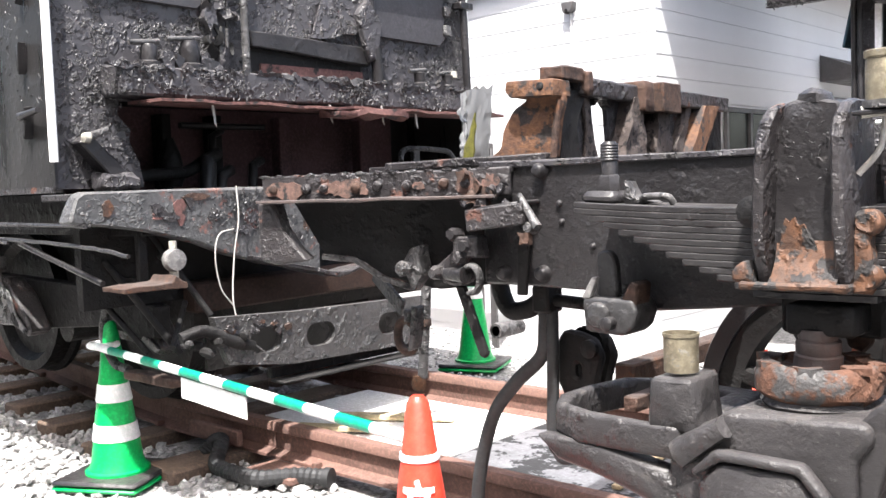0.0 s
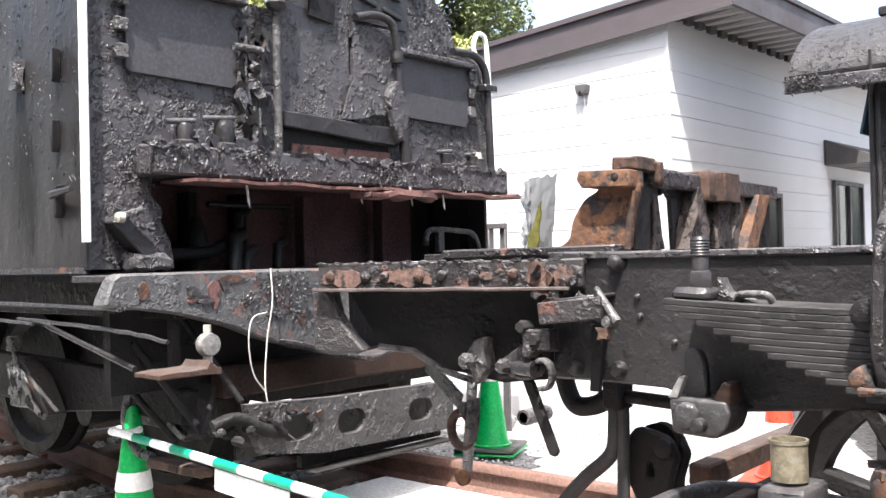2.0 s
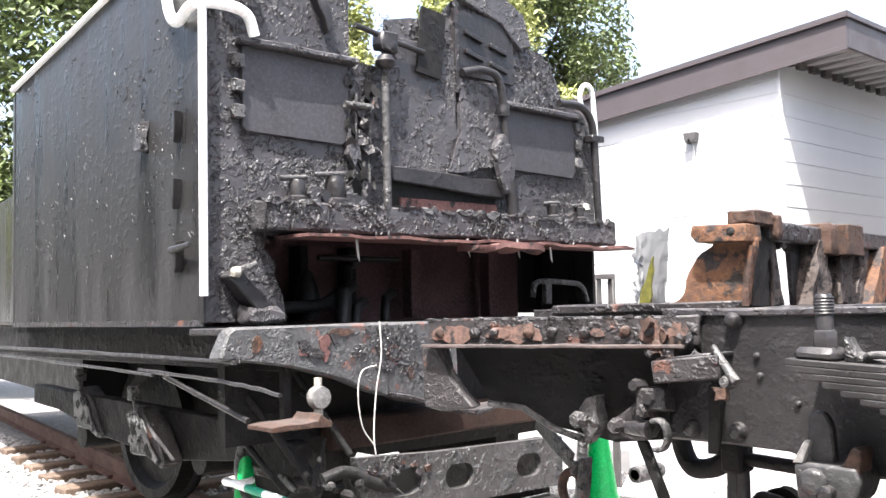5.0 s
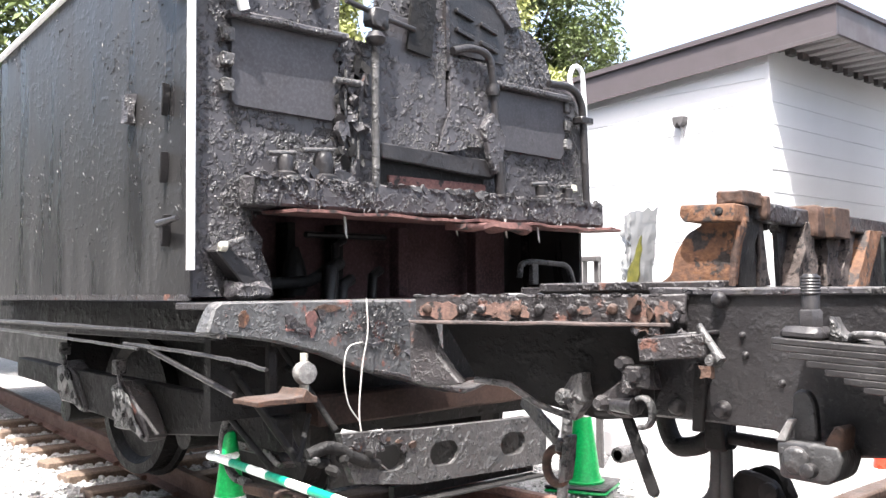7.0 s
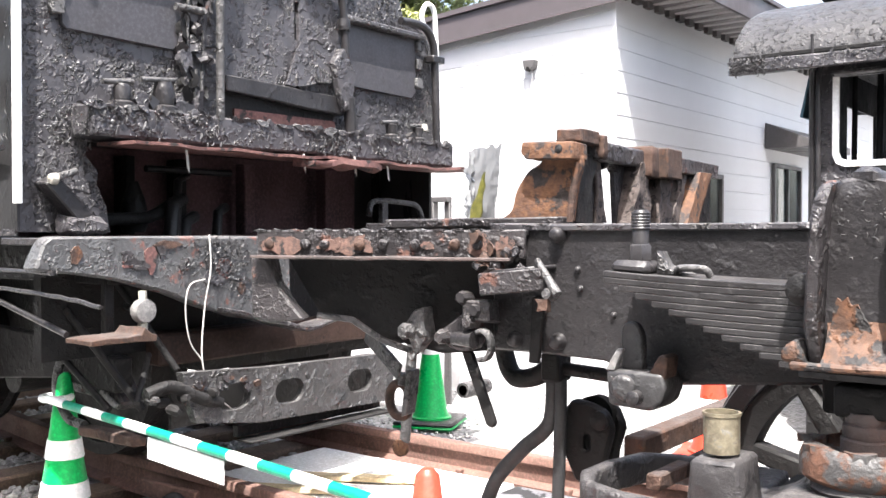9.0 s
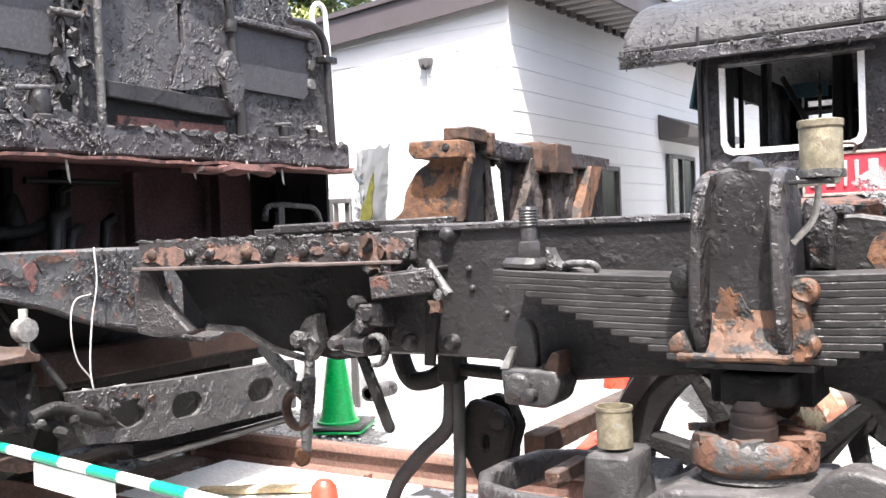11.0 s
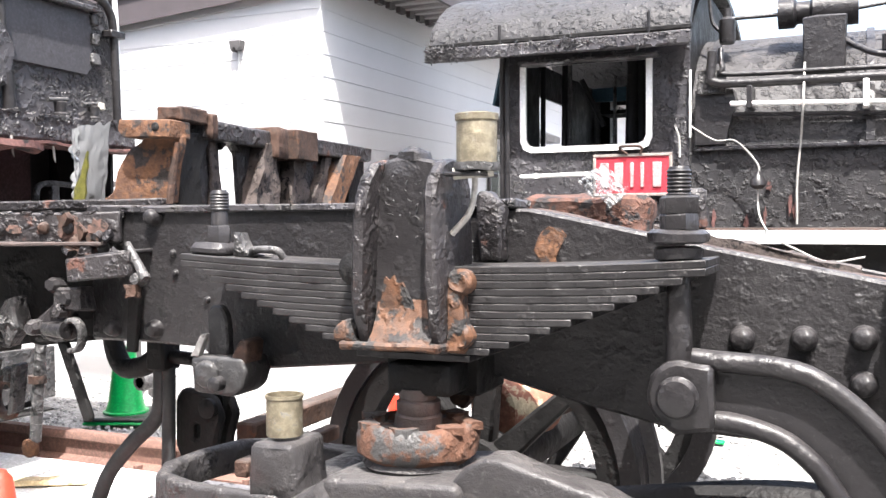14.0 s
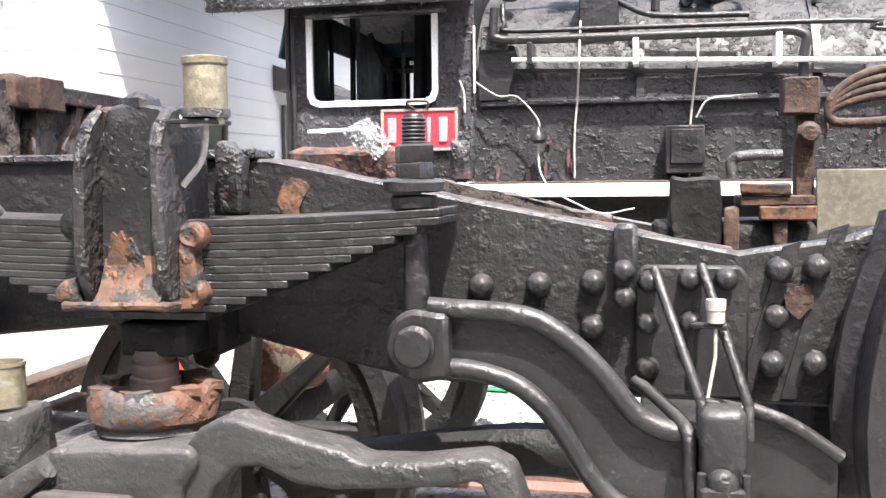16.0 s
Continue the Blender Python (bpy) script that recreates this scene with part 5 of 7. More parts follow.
for x, z, r in ((0.87, 1.13, 0.023), (0.868, 1.03, 0.024)):
    part("clamp_bolt", rough_up(lathe([(r * 0.5, 0.05), (r, 0.04), (r * 1.05, 0.0), (r * 0.75, -0.008), (r * 0.4, -0.004)], (x, -0.2, z), "y", 20), 0.007, 0.025, 0, z), BRUST, bracket, smooth=40)
part("clamp_web", rough_up(box((0.846, -0.207, 1.0), (0.876, -0.1, 1.13), 0.006), 0.008, 0.03, 3, 9), BRUST, bracket)
part("clamp_bolt", lathe([(0.018, 0.03), (0.03, 0.03), (0.03, -0.02), (0.018, -0.028)], (0.662, -0.2, 1.15), "y", 16), DARK, bracket, smooth=40)
part("tongue", rough_up(prism([(0.743, 0.95), (0.812, 0.955), (0.81, 0.875), (0.79, 0.855), (0.765, 0.87)], "y", 0.0, 0.02, 0.004), 0.004, 0.04, 1, 2), BROWN, bracket, "rusty hanging tongue")
part("cap_lump", rough_up(lathe([(0.035, 0), (0.032, 0.016), (0.015, 0.024)], (0.77, -0.17, 1.348), "z", 10), 0.008, 0.03, 0, 2), BLACK, bracket)
part("pillar", box((0.66, -0.08, 0.9), (0.86, 0.06, 0.985), 0.006), DARK, bracket)

for ob in bracket.children:
    if ob.name.startswith("foot"):
        ob.location.z += 0.016
settle(bracket, shift=(-0.011, 0, 0))
cup = thing("oiler", "dull brass oil cup on a black bracket", "oil cup")
part("cup", rough_up(lathe([(0.036, 0), (0.0365, 0.07), (0.0355, 0.073), (0.0385, 0.076), (0.0385, 0.086), (0.035, 0.088), (0.033, 0.083), (0.0, 0.08)], (0.88, -0.135, 1.34), "z", 28), 0.0012, 0.03, 0, 4), BRASS, cup, smooth=40)
part("saucer", rough_up(lathe([(0.0, 0), (0.04, 0.0), (0.041, 0.008), (0.04, 0.014), (0.0, 0.014)], (0.88, -0.135, 1.327), "z", 20), 0.003, 0.03, 0, 2), GREY, cup, smooth=40)
part("bracket", box((0.83, -0.17, 1.317), (0.9, -0.08, 1.325), 0.002), BLACK, cup)
part("feed_elbow", tube([(0.84, -0.15, 1.322), (0.905, -0.12, 1.328)], 0.011, 10), CREAM, cup, smooth=60)
part("feed_pipe", tube(curve([(0.868, -0.12, 1.33), (0.87, -0.12, 1.3), (0.86, -0.12, 1.255), (0.825, -0.12, 1.215)]), 0.006, 8), CABLE, cup, "pale feed pipe", smooth=60)

settle(cup, shift=(0.015, -0.07, 0))

# hangers at the spring's two ends
lh = thing("spring_hanger", "black threaded spring hanger at the frame's rear end", "hanger")
part("stud", lathe([(0.018, 0), (0.018, 0.1), (0.014, 0.105)], (0.28, -0.125, 1.2), "z", 14), BLACK, lh, smooth=40)
for k in range(6):
    part("thread", lathe([(0.0195, 0), (0.021, 0.003), (0.0195, 0.006)], (0.28, -0.125, 1.262 + 0.0065 * k), "z", 14), BLACK, lh)
part("nut", rough_up(lathe([(0.026, 0), (0.026, 0.03), (0.022, 0.035)], (0.28, -0.125, 1.195), "z", 6), 0.003, 0.05, 0, 1), BLACK, lh)
part("saddle", rough_up(box((0.225, -0.165, 1.163), (0.315, -0.085, 1.195), 0.012), 0.004, 0.05, 2, 1), BLACK, lh)
part("saddle_wedge", rough_up(prism([(0.32, 1.165), (0.325, 1.22), (0.345, 1.185), (0.4, 1.168)], "y", -0.14, -0.09, 0.004), 0.004, 0.04, 1, 1), GREY, lh)
part("clip", tube(curve([(0.37, -0.13, 1.165), (0.375, -0.14, 1.18), (0.43, -0.14, 1.18), (0.44, -0.13, 1.165)]), 0.008, 8), GREY, lh, smooth=60)
rh = thing("spring_hanger", "black threaded spring hanger above the pivot arm", "hanger")
part("stud", lathe([(0.018, 0), (0.0185, 0.05), (0.016, 0.054)], (1.233, -0.13, 1.275), "z", 16), BLACK, rh, smooth=40)
for k in range(7):
    part("thread", lathe([(0.0185, 0), (0.0215, 0.0032), (0.0185, 0.0064)], (1.233, -0.13, 1.279 + 0.0065 * k), "z", 16), BLACK, rh)
part("nut", rough_up(lathe([(0.034, 0), (0.034, 0.024), (0.031, 0.027), (0.033, 0.03), (0.033, 0.054), (0.028, 0.058)], (1.233, -0.13, 1.222), "z", 6), 0.003, 0.05, 0, 1), BLACK, rh)
part("washer", rough_up(lathe([(0.045, 0), (0.052, 0.004), (0.053, 0.018), (0.044, 0.024)], (1.233, -0.13, 1.198), "z", 18), 0.004, 0.05, 0, 2), BLACK, rh, smooth=40)
part("saddle", rough_up(lathe([(0.03, 0), (0.04, 0.005), (0.042, 0.022), (0.036, 0.026)], (1.233, -0.13, 1.168), "z", 18), 0.004, 0.05, 0, 3), BLACK, rh, smooth=40)
part("rod", tube([(1.233, -0.13, 1.15), (1.235, -0.13, 0.98)], [0.019, 0.024], 14), BLACK, rh, smooth=60)

# ---- pivot arm ----
arm = thing("equalizer_arm", "black cast curved arm with raised rims on a pivot", "lever arm")
up_e = curve([(1.2, 0, 0.965), (1.235, 0, 1.0), (1.3, 0, 1.0), (1.424, 0, 0.99), (1.49, 0, 0.955), (1.545, 0, 0.905), (1.603, 0, 0.835), (1.65, 0, 0.81), (1.7, 0, 0.808)], 4)
lo_e = curve([(1.2, 0, 0.89), (1.24, 0, 0.868), (1.3, 0, 0.9), (1.395, 0, 0.882), (1.45, 0, 0.845), (1.485, 0, 0.8), (1.54, 0, 0.715), (1.6, 0, 0.672), (1.7, 0, 0.655)], 4)
part("web", prism([(p.x, p.z) for p in up_e] + [(p.x, p.z) for p in lo_e[::-1]], "y", -0.13, -0.09), BLACK, arm)
part("rim", tube([(p.x, -0.14, p.z) for p in up_e[6:]], 0.018, 12), BLACK, arm, smooth=60)
part("rim", tube([(p.x, -0.14, p.z) for p in lo_e[8:]], 0.017, 12), BLACK, arm, smooth=60)
part("boss", rough_up(prism([(1.3, 0.995)] + [(1.245 + 0.056 * math.cos(a), 0.94 + 0.06 * math.sin(a)) for a in np.linspace(1.4, 4.9, 14)] + [(1.3, 0.885)], "y", -0.17, -0.06, 0.008), 0.004, 0.05, 2, 4), BLACK, arm)
part("pivot_pin", lathe([(0.036, 0), (0.036, -0.008), (0.032, -0.012), (0.03, -0.02), (0.02, -0.024)], (1.243, -0.17, 0.94), "y", 24), BLACK, arm, smooth=40)
part("cotter", lathe([(0.008, 0), (0.02, 0.01), (0.02, 0.03)], (1.192, -0.14, 0.962), "x", 10), BLACK, arm, smooth=40)
part("end_plate", prism([(1.7, 0.86), (1.79, 0.845), (1.85, 0.82), (1.92, 0.775), (1.92, 0.67), (1.7, 0.655)], "y", -0.12, -0.09, 0.004), BLACK, arm)
part("rim", tube(curve([(1.785, -0.13, 0.848), (1.85, -0.13, 0.822), (1.92, -0.13, 0.775)]), 0.011, 8), BLACK, arm, smooth=60)
part("rim", tube(curve([(1.77, -0.13, 0.69), (1.85, -0.13, 0.69), (1.92, -0.13, 0.68)]), 0.01, 8), BLACK, arm, smooth=60)
clasp = thing("arm_hanger", "black forked hanger with a small cream oil cup", "hanger")
cbody = box((1.7, -0.215, 0.7), (1.772, -0.135, 0.862))
bevel(cbody, 0.018, 3)
part("body", rough_up(cbody, 0.003, 0.05, 1, 2), BLACK, clasp, smooth=60)
part("body_foot", rough_up(box((1.7, -0.22, 0.69), (1.775, -0.135, 0.73), 0.012), 0.003, 0.05, 1, 2), BLACK, clasp)
for a, b in (((1.632, -0.03, 1.06), (1.706, -0.17, 0.86)), ((1.71, -0.03, 1.066), (1.776, -0.17, 0.86))):
    q = [a, ((a[0] + b[0]) / 2, (a[1] + b[1]) / 2 - 0.012, (a[2] + b[2]) / 2), b, (b[0], -0.18, 0.81)]
    part("strap", tube(q, 0.0085, 8), BLACK, clasp, smooth=60)
part("side_strap", tube(curve([(1.6, -0.03, 0.865), (1.63, -0.06, 0.85), (1.675, -0.14, 0.825), (1.688, -0.17, 0.8), (1.69, -0.18, 0.72), (1.71, -0.18, 0.69)]), 0.012, 8), BLACK, clasp, smooth=60)
part("nut", lathe([(0.024, 0), (0.024, -0.016), (0.018, -0.024), (0.006, -0.027)], (1.735, -0.213, 0.75), "y", 16), BLACK, clasp, smooth=50)
for dx in (-0.032, 0.034):
    part("pin", tube([(1.735 + dx, -0.225, 0.728), (1.735 + dx, -0.225, 0.768)], 0.007, 8), BLACK, clasp, smooth=60)
part("nut_guard", box((1.7, -0.24, 0.728), (1.768, -0.213, 0.748), 0.004), BLACK, clasp)
part("cup", lathe([(0.014, 0), (0.0145, 0.02), (0.016, 0.021), (0.016, 0.037), (0.0, 0.038)], (1.728, -0.13, 0.985), "z", 18), CREAM, clasp, "small cream oil cup", smooth=40)
part("cup_arm", tube(curve([(1.69, -0.06, 0.9), (1.69, -0.09, 0.96), (1.7, -0.12, 0.978), (1.745, -0.13, 0.978)]), 0.006, 8), BLACK, clasp, smooth=60)
part("cup_pipe", tube([(1.728, -0.13, 0.975), (1.727, -0.14, 0.93), (1.715, -0.16, 0.87)], 0.0028, 6), CREAM, clasp, smooth=60)

for ob in (arm, clasp):
    settle(ob, shift=(-0.004, 0, 0.003))

# ---- trailing wheel and axle box ----


def spoke_wheel(name, label, c, r, spokes, rim, hub, turn=0.0):
    w = thing(name, label, "wheel", c)
    part("tyre", lathe([(r - rim * 0.45, -0.0), (r - 0.004, 0.0), (r, 0.006), (r, 0.09), (r + 0.028, 0.105), (r + 0.028, 0.13), (r - rim * 0.45, 0.13)], (0, 0, 0), "y", 56, open_ring=True), BLACK, w, smooth=35)
    own = bmesh.new()
    n = 56
    for prof in ([(r - rim, 0.02), (r - rim * 0.46, 0.012), (r - rim * 0.46, 0.11), (r - rim, 0.1)],):
        rows = [[own.verts.new((a * math.cos(math.tau * k / n), h, a * math.sin(math.tau * k / n))) for k in range(n)] for a, h in prof]
        for a, b in zip(rows, rows[1:] + rows[:1]):
            for k in range(n):
                own.faces.new((a[k], a[(k + 1) % n], b[(k + 1) % n], b[k]))
    part("rim", own, DARK, w, smooth=35)
    part("hub", lathe([(0.0, -0.02), (hub, -0.01), (hub * 1.05, 0.12), (0, 0.13)], (0, 0, 0), "y", 24), DARK, w, smooth=35)
    for k in range(spokes):
        a = math.tau * (k + 0.5) / spokes + turn
        s = prism([(hub * 0.9, -0.034), (r - rim * 0.9, -0.022), (r - rim * 0.9, 0.022), (hub * 0.9, 0.034)], "y", 0.02, 0.08, 0.008)
        part("spoke", turned(s, Matrix.Rotation(a, 4, "Y")), DARK, w)
    return w


spoke_wheel("wheel_set", "black spoked trailing wheel on the near rail", (0.62, 0.44, 0.585), 0.43, 9, 0.11, 0.1, 0.3)
w2 = spoke_wheel("wheel_set", "black spoked trailing wheel on the far rail", (0.62, 1.69, 0.585), 0.43, 9, 0.11, 0.1)
w2.rotation_euler = (0, 0, math.pi)
spoke_wheel("driving_wheel", "large black spoked driving wheel at the frame's front", (2.64, -0.17, 0.83), 0.7, 13, 0.13, 0.15)
ax = thing("axle", "black steel axle between the trailing wheels", "axle")
part("shaft", tube([(0.62, 0.3, 0.585), (0.62, 1.85, 0.585)], 0.075, 16), DARK, ax, smooth=60)
roll = thing("roller", "rust-brown steel roller with a pale scuffed end", "roller")
part("drum", rough_up(lathe([(0.0, -0.1), (0.075, -0.1), (0.085, -0.09), (0.085, 0.1), (0.0, 0.1)], (0, 0, 0), "y", 20), 0.004, 0.05, 0, 2), mat("scuffed_rust", (0.25, 0.11, 0.07), 0.8, second=(0.16, 0.07, 0.05), patch=(0.6, 0.52, 0.36), patch_at=0.56, scale=9, bump=0.4), roll, smooth=40)
roll.matrix_basis = pose(0.64, 0.72, 0.72, 0, 0, -24)
part("stub", tube([(0, 0.1, 0), (0, 0.2, 0)], 0.05, 12), BROWN, roll)

CAST = mat("dusty_black_casting", (0.022, 0.0205, 0.021), 0.32, second=(0.036, 0.0335, 0.034), patch=(0.055, 0.05, 0.048), patch_at=0.6, scale=5, bump=0.55, bump_scale=30, spec=0.3, dust_toplight=0.34, flake=0.2, lump=0.5, fleck=0.5)
truck = thing("trailing_truck", "black cast trailing truck with a round rusted axle cap", "truck")


def tk(name, bm, material, label="", smooth=50):
    return part(name, bm, material, truck, label, smooth)


body = prism([(0.47, 0.3), (0.47, 0.68), (0.5, 0.71), (0.56, 0.735), (0.6, 0.76), (0.86, 0.775), (0.87, 0.74), (0.835, 0.7), (0.835, 0.3)], "y", -0.24, 0.02)
bmesh.ops.recalc_face_normals(body, faces=body.faces)
bevel(body, 0.022, 3)
tk("housing", rough_up(body, 0.006, 0.1, 2, 3), CAST)
tk("housing_panel", rough_up(prism([(0.545, 0.3), (0.545, 0.62), (0.595, 0.665), (0.74, 0.665), (0.8, 0.6), (0.8, 0.3)], "y", -0.262, -0.238, 0.01), 0.004, 0.08, 1, 5), CAST)
tk("housing_rib", rough_up(prism([(0.535, 0.64), (0.585, 0.69), (0.755, 0.69), (0.82, 0.61), (0.8, 0.6), (0.745, 0.67), (0.595, 0.67), (0.545, 0.63)], "y", -0.27, -0.238, 0.006), 0.003, 0.08, 1, 6), CAST)
tk("cap_flange", rough_up(lathe([(0.1, 0.0), (0.108, 0.012), (0.1, 0.024)], (0.722, -0.1, 0.76), "z", 30), 0.004, 0.06, 0, 3), CAST, smooth=40)
cp = lathe([(0.1, 0.0), (0.116, 0.014), (0.118, 0.045), (0.11, 0.064), (0.1, 0.07), (0.085, 0.058), (0.0, 0.055)], (0.722, -0.1, 0.78), "z", 36)
CAPM = mat("cap_iron", (0.03, 0.029, 0.029), 0.5, second=(0.05, 0.047, 0.045), patch=(0.11, 0.048, 0.027), patch_at=0.45, scale=6, bump=0.6, bump_scale=30, dust_toplight=0.15, lump=0.6)
tk("axle_cap", rough_up(cp, 0.006, 0.05, 0, 8), CAPM, smooth=40)
for k in range(7):
    a = 0.2 + k * 0.93
    c = prism(ragged(0.722 + 0.096 * math.cos(a), -0.1 + 0.096 * math.sin(a), 0.05, 0.035, k, 10, 0.4), "z", 0.838, 0.852)
    tk("cap_chip", rough_up(c, 0.004, 0.03, 1, k), CAPM)
tk("cap_nut", rough_up(lathe([(0.046, 0), (0.046, 0.024), (0.041, 0.028), (0.043, 0.032), (0.042, 0.052), (0.036, 0.056), (0.038, 0.06), (0.036, 0.076), (0.0, 0.078)], (0.722, -0.1, 0.834), "z", 14), 0.003, 0.04, 0, 2), mat("brown_black_iron", (0.05, 0.042, 0.04), 0.55, second=(0.1, 0.06, 0.05), scale=10, bump=0.5), smooth=35)
tk("post", box((0.67, -0.13, 0.9), (0.8, -0.02, 0.96), 0.006), DARK)
# right arm of the casting
ra = prism([(0.83, 0.76), (0.865, 0.8), (0.9, 0.818), (0.93, 0.82), (1.01, 0.795), (1.103, 0.777), (1.141, 0.757), (1.235, 0.76), (1.345, 0.775), (1.385, 0.755), (1.41, 0.7), (1.42, 0.45), (1.35, 0.45), (1.35, 0.7), (1.335, 0.735), (1.253, 0.722), (1.1, 0.71), (1.033, 0.716), (0.974, 0.738), (0.924, 0.735), (0.887, 0.7), (0.86, 0.62), (0.83, 0.6)], "y", -0.22, -0.135)
bmesh.ops.recalc_face_normals(ra, faces=ra.faces)
bevel(ra, 0.012, 3)
tk("casting_arm", rough_up(ra, 0.005, 0.1, 0, 4), CAST, smooth=60)
tk("lower_bar", box((0.83, -0.18, 0.3), (1.42, -0.06, 0.42), 0.01), CAST)
tk("inner_arm", tube(curve([(0.9, 0.1, 0.62), (1.1, 0.1, 0.66), (1.4, 0.1, 0.7), (1.6, 0.12, 0.66)]), 0.05, 10), DARK, smooth=60)
# left link: flat eye with a slot
eye_o = [(0.12, 0.0), (0.13, -0.12), (0.17, -0.2), (0.26, -0.245), (0.5, -0.25), (0.52, -0.02), (0.5, 0.16), (0.24, 0.17), (0.15, 0.12)]
eye_i = [(0.155, -0.01), (0.165, -0.115), (0.2, -0.18), (0.285, -0.212), (0.42, -0.215), (0.44, 0.1), (0.25, 0.135), (0.185, 0.1)]
eye = prism(eye_o, "z", 0.645, 0.715, 0.0, holes=[eye_i])
bmesh.ops.recalc_face_normals(eye, faces=eye.faces)
bevel(eye, 0.012, 2)
tk("link_eye", rough_up(eye, 0.004, 0.08, 0, 2), CAST, smooth=50)
tk("link_bar", rough_up(prism([(0.14, 0.65), (0.2, 0.6), (0.42, 0.55), (0.5, 0.5), (0.5, 0.62), (0.3, 0.65)], "y", -0.24, -0.19, 0.01), 0.005, 0.08, 1, 5), CAST)
tk("cup_block", rough_up(prism([(0.43, 0.7), (0.435, 0.808), (0.53, 0.814), (0.54, 0.73), (0.545, 0.7)], "y", -0.245, -0.125, 0.008), 0.004, 0.04, 2, 2), CAST)
tk("brass_cup", lathe([(0.035, 0), (0.035, 0.07), (0.037, 0.072), (0.037, 0.078), (0.032, 0.078), (0.031, 0.03), (0.0, 0.03)], (0.48, -0.19, 0.818), "z", 26), BRASS, "open brass cup", smooth=40)
tk("drain_plug", rough_up(tube([(0.5, -0.24, 0.665), (0.6, -0.25, 0.735)], [0.03, 0.022], 8), 0.008, 0.04, 0, 3), CAST)
tk("cap_stand", box((0.5, 0.02, 0.5), (0.6, 0.2, 0.7), 0.004), DARK)
settle(truck, shift=(0.025, -0.04, 0.012))
bar = thing("angle_bar", "rusty brown steel bar lying across the frame", "bar")
part("length", turned(box((-0.03, -0.45, -0.03), (0.03, 0.45, 0.03), 0.006), pose(0.09, 0.66, 0.7, 0, 0, 1)), BROWN, bar)
bar = thing("angle_bar", "short rusty steel bar under the spring bracket", "bar")
part("length", turned(box((-0.018, -0.2, -0.018), (0.018, 0.2, 0.018), 0.004), pose(0.285, 0.13, 0.7, 0, 0, 0)), BROWN, bar)
for dx, w, h in ((0.0, 0.1, 0.05), (0.12, 0.05, 0.03), (0.03, 0.04, 0.07)):
    tagged(part("wood_offcut", turned(rough_up(box((-0.1, -0.02, 0), (0.1, 0.02, 0.02), 0.003), 0.004, 0.04, 1, dx), pose(-0.2 + dx * 3, 0.8 + dx, 0.085, 0, 0, 40 + 200 * dx)), PALEWOOD), "pale splintered wood offcut on the grey sheet", "wood")

tagged(part("wood_offcut", turned(box((-0.37, -0.018, 0), (0.37, 0.018, 0.018), 0.003), pose(-0.49, 1.36, 0.078, 0, 0, 98.7)), PALEWOOD), "long pale splintered stick on the grey sheet", "wood")

# ---- rusty casting across the frame ----
rack = thing("cross_casting", "rust-orange and black cast bracket across the frame", "casting")
face = curve([(-0.19, 0, 1.283), (-0.15, 0, 1.31), (-0.132, 0, 1.36), (-0.1, 0, 1.41), (-0.06, 0, 1.436)], 4)
fpr = [(p.x, p.z) for p in face] + [(-0.05, 1.45), (0.05, 1.45), (0.05, 1.42), (0.036, 1.35), (0.026, 1.283)]
part("end_face", rough_up(prism(fpr, "y", 0.075, 0.1, 0.005), 0.004, 0.05, 1, 2), RUST, rack, "orange rusted end face")
part("end_edge", rough_up(tube([(0.045, 0.07, 1.43), (0.034, 0.065, 1.35), (0.028, 0.06, 1.283)], 0.009, 8), 0.003, 0.04, 0, 1), BROWN, rack)
blk = rough_up(prism([(-0.095, 1.462), (-0.08, 1.442), (0.05, 1.438), (0.05, 1.482), (-0.09, 1.486)], "y", 0.03, 0.12, 0.003), 0.002, 0.04, 2, 3)
part("face_block", blk, RUST, rack, "orange rusted top block with a hole")
bolts(rack, [(0.012, 0.031, 1.465)], 0.011, 0.004, material=DARK, name="hole")
part("upper_block", rough_up(box((-0.02, 0.08, 1.484), (0.05, 0.2, 1.52), 0.004), 0.003, 0.03, 3, 4), BROWN, rack)
part("upper_block", rough_up(box((0.01, 0.2, 1.452), (0.06, 0.235, 1.514), 0.004), 0.004, 0.02, 3, 6), BROWN, rack, "brown rusted lug")
part("web_plate", rough_up(prism([(0.1, 1.278), (0.345, 1.278), (0.332, 1.36), (0.328, 1.46), (0.1, 1.46)], "x", -0.014, 0.0), 0.003, 0.05, 0, 2), BLACKRUST, rack)
part("web_plate", rough_up(prism([(0.44, 1.278), (0.73, 1.278), (0.76, 1.46), (0.41, 1.46), (0.425, 1.42)], "x", -0.014, 0.0), 0.003, 0.05, 0, 3), BLACKRUST, rack)
part("web_plate", rough_up(prism([(0.81, 1.278), (1.28, 1.278), (1.28, 1.46), (0.83, 1.46)], "x", -0.014, 0.0), 0.003, 0.05, 0, 4), BLACKRUST, rack)
part("top_bar", rough_up(box((-0.05, 0.2, 1.45), (0.045, 1.3, 1.498), 0.004), 0.005, 0.04, 4, 7), BLACKRUST, rack)
part("arch", rough_up(prism([(0.325, 1.46), (0.33, 1.43), (0.35, 1.447), (0.38, 1.452), (0.405, 1.446), (0.425, 1.428), (0.43, 1.46)], "x", -0.02, 0.012), 0.002, 0.03, 0, 3), BLACKRUST, rack)
part("hanging_block", rough_up(box((-0.04, 0.535, 1.42), (0.07, 0.605, 1.508), 0.004), 0.005, 0.03, 3, 8), BROWN, rack)
part("hanging_block", rough_up(box((-0.04, 0.63, 1.42), (0.085, 0.77, 1.51), 0.004), 0.003, 0.03, 3, 9), BROWN, rack, "brown rusted block under the top bar")
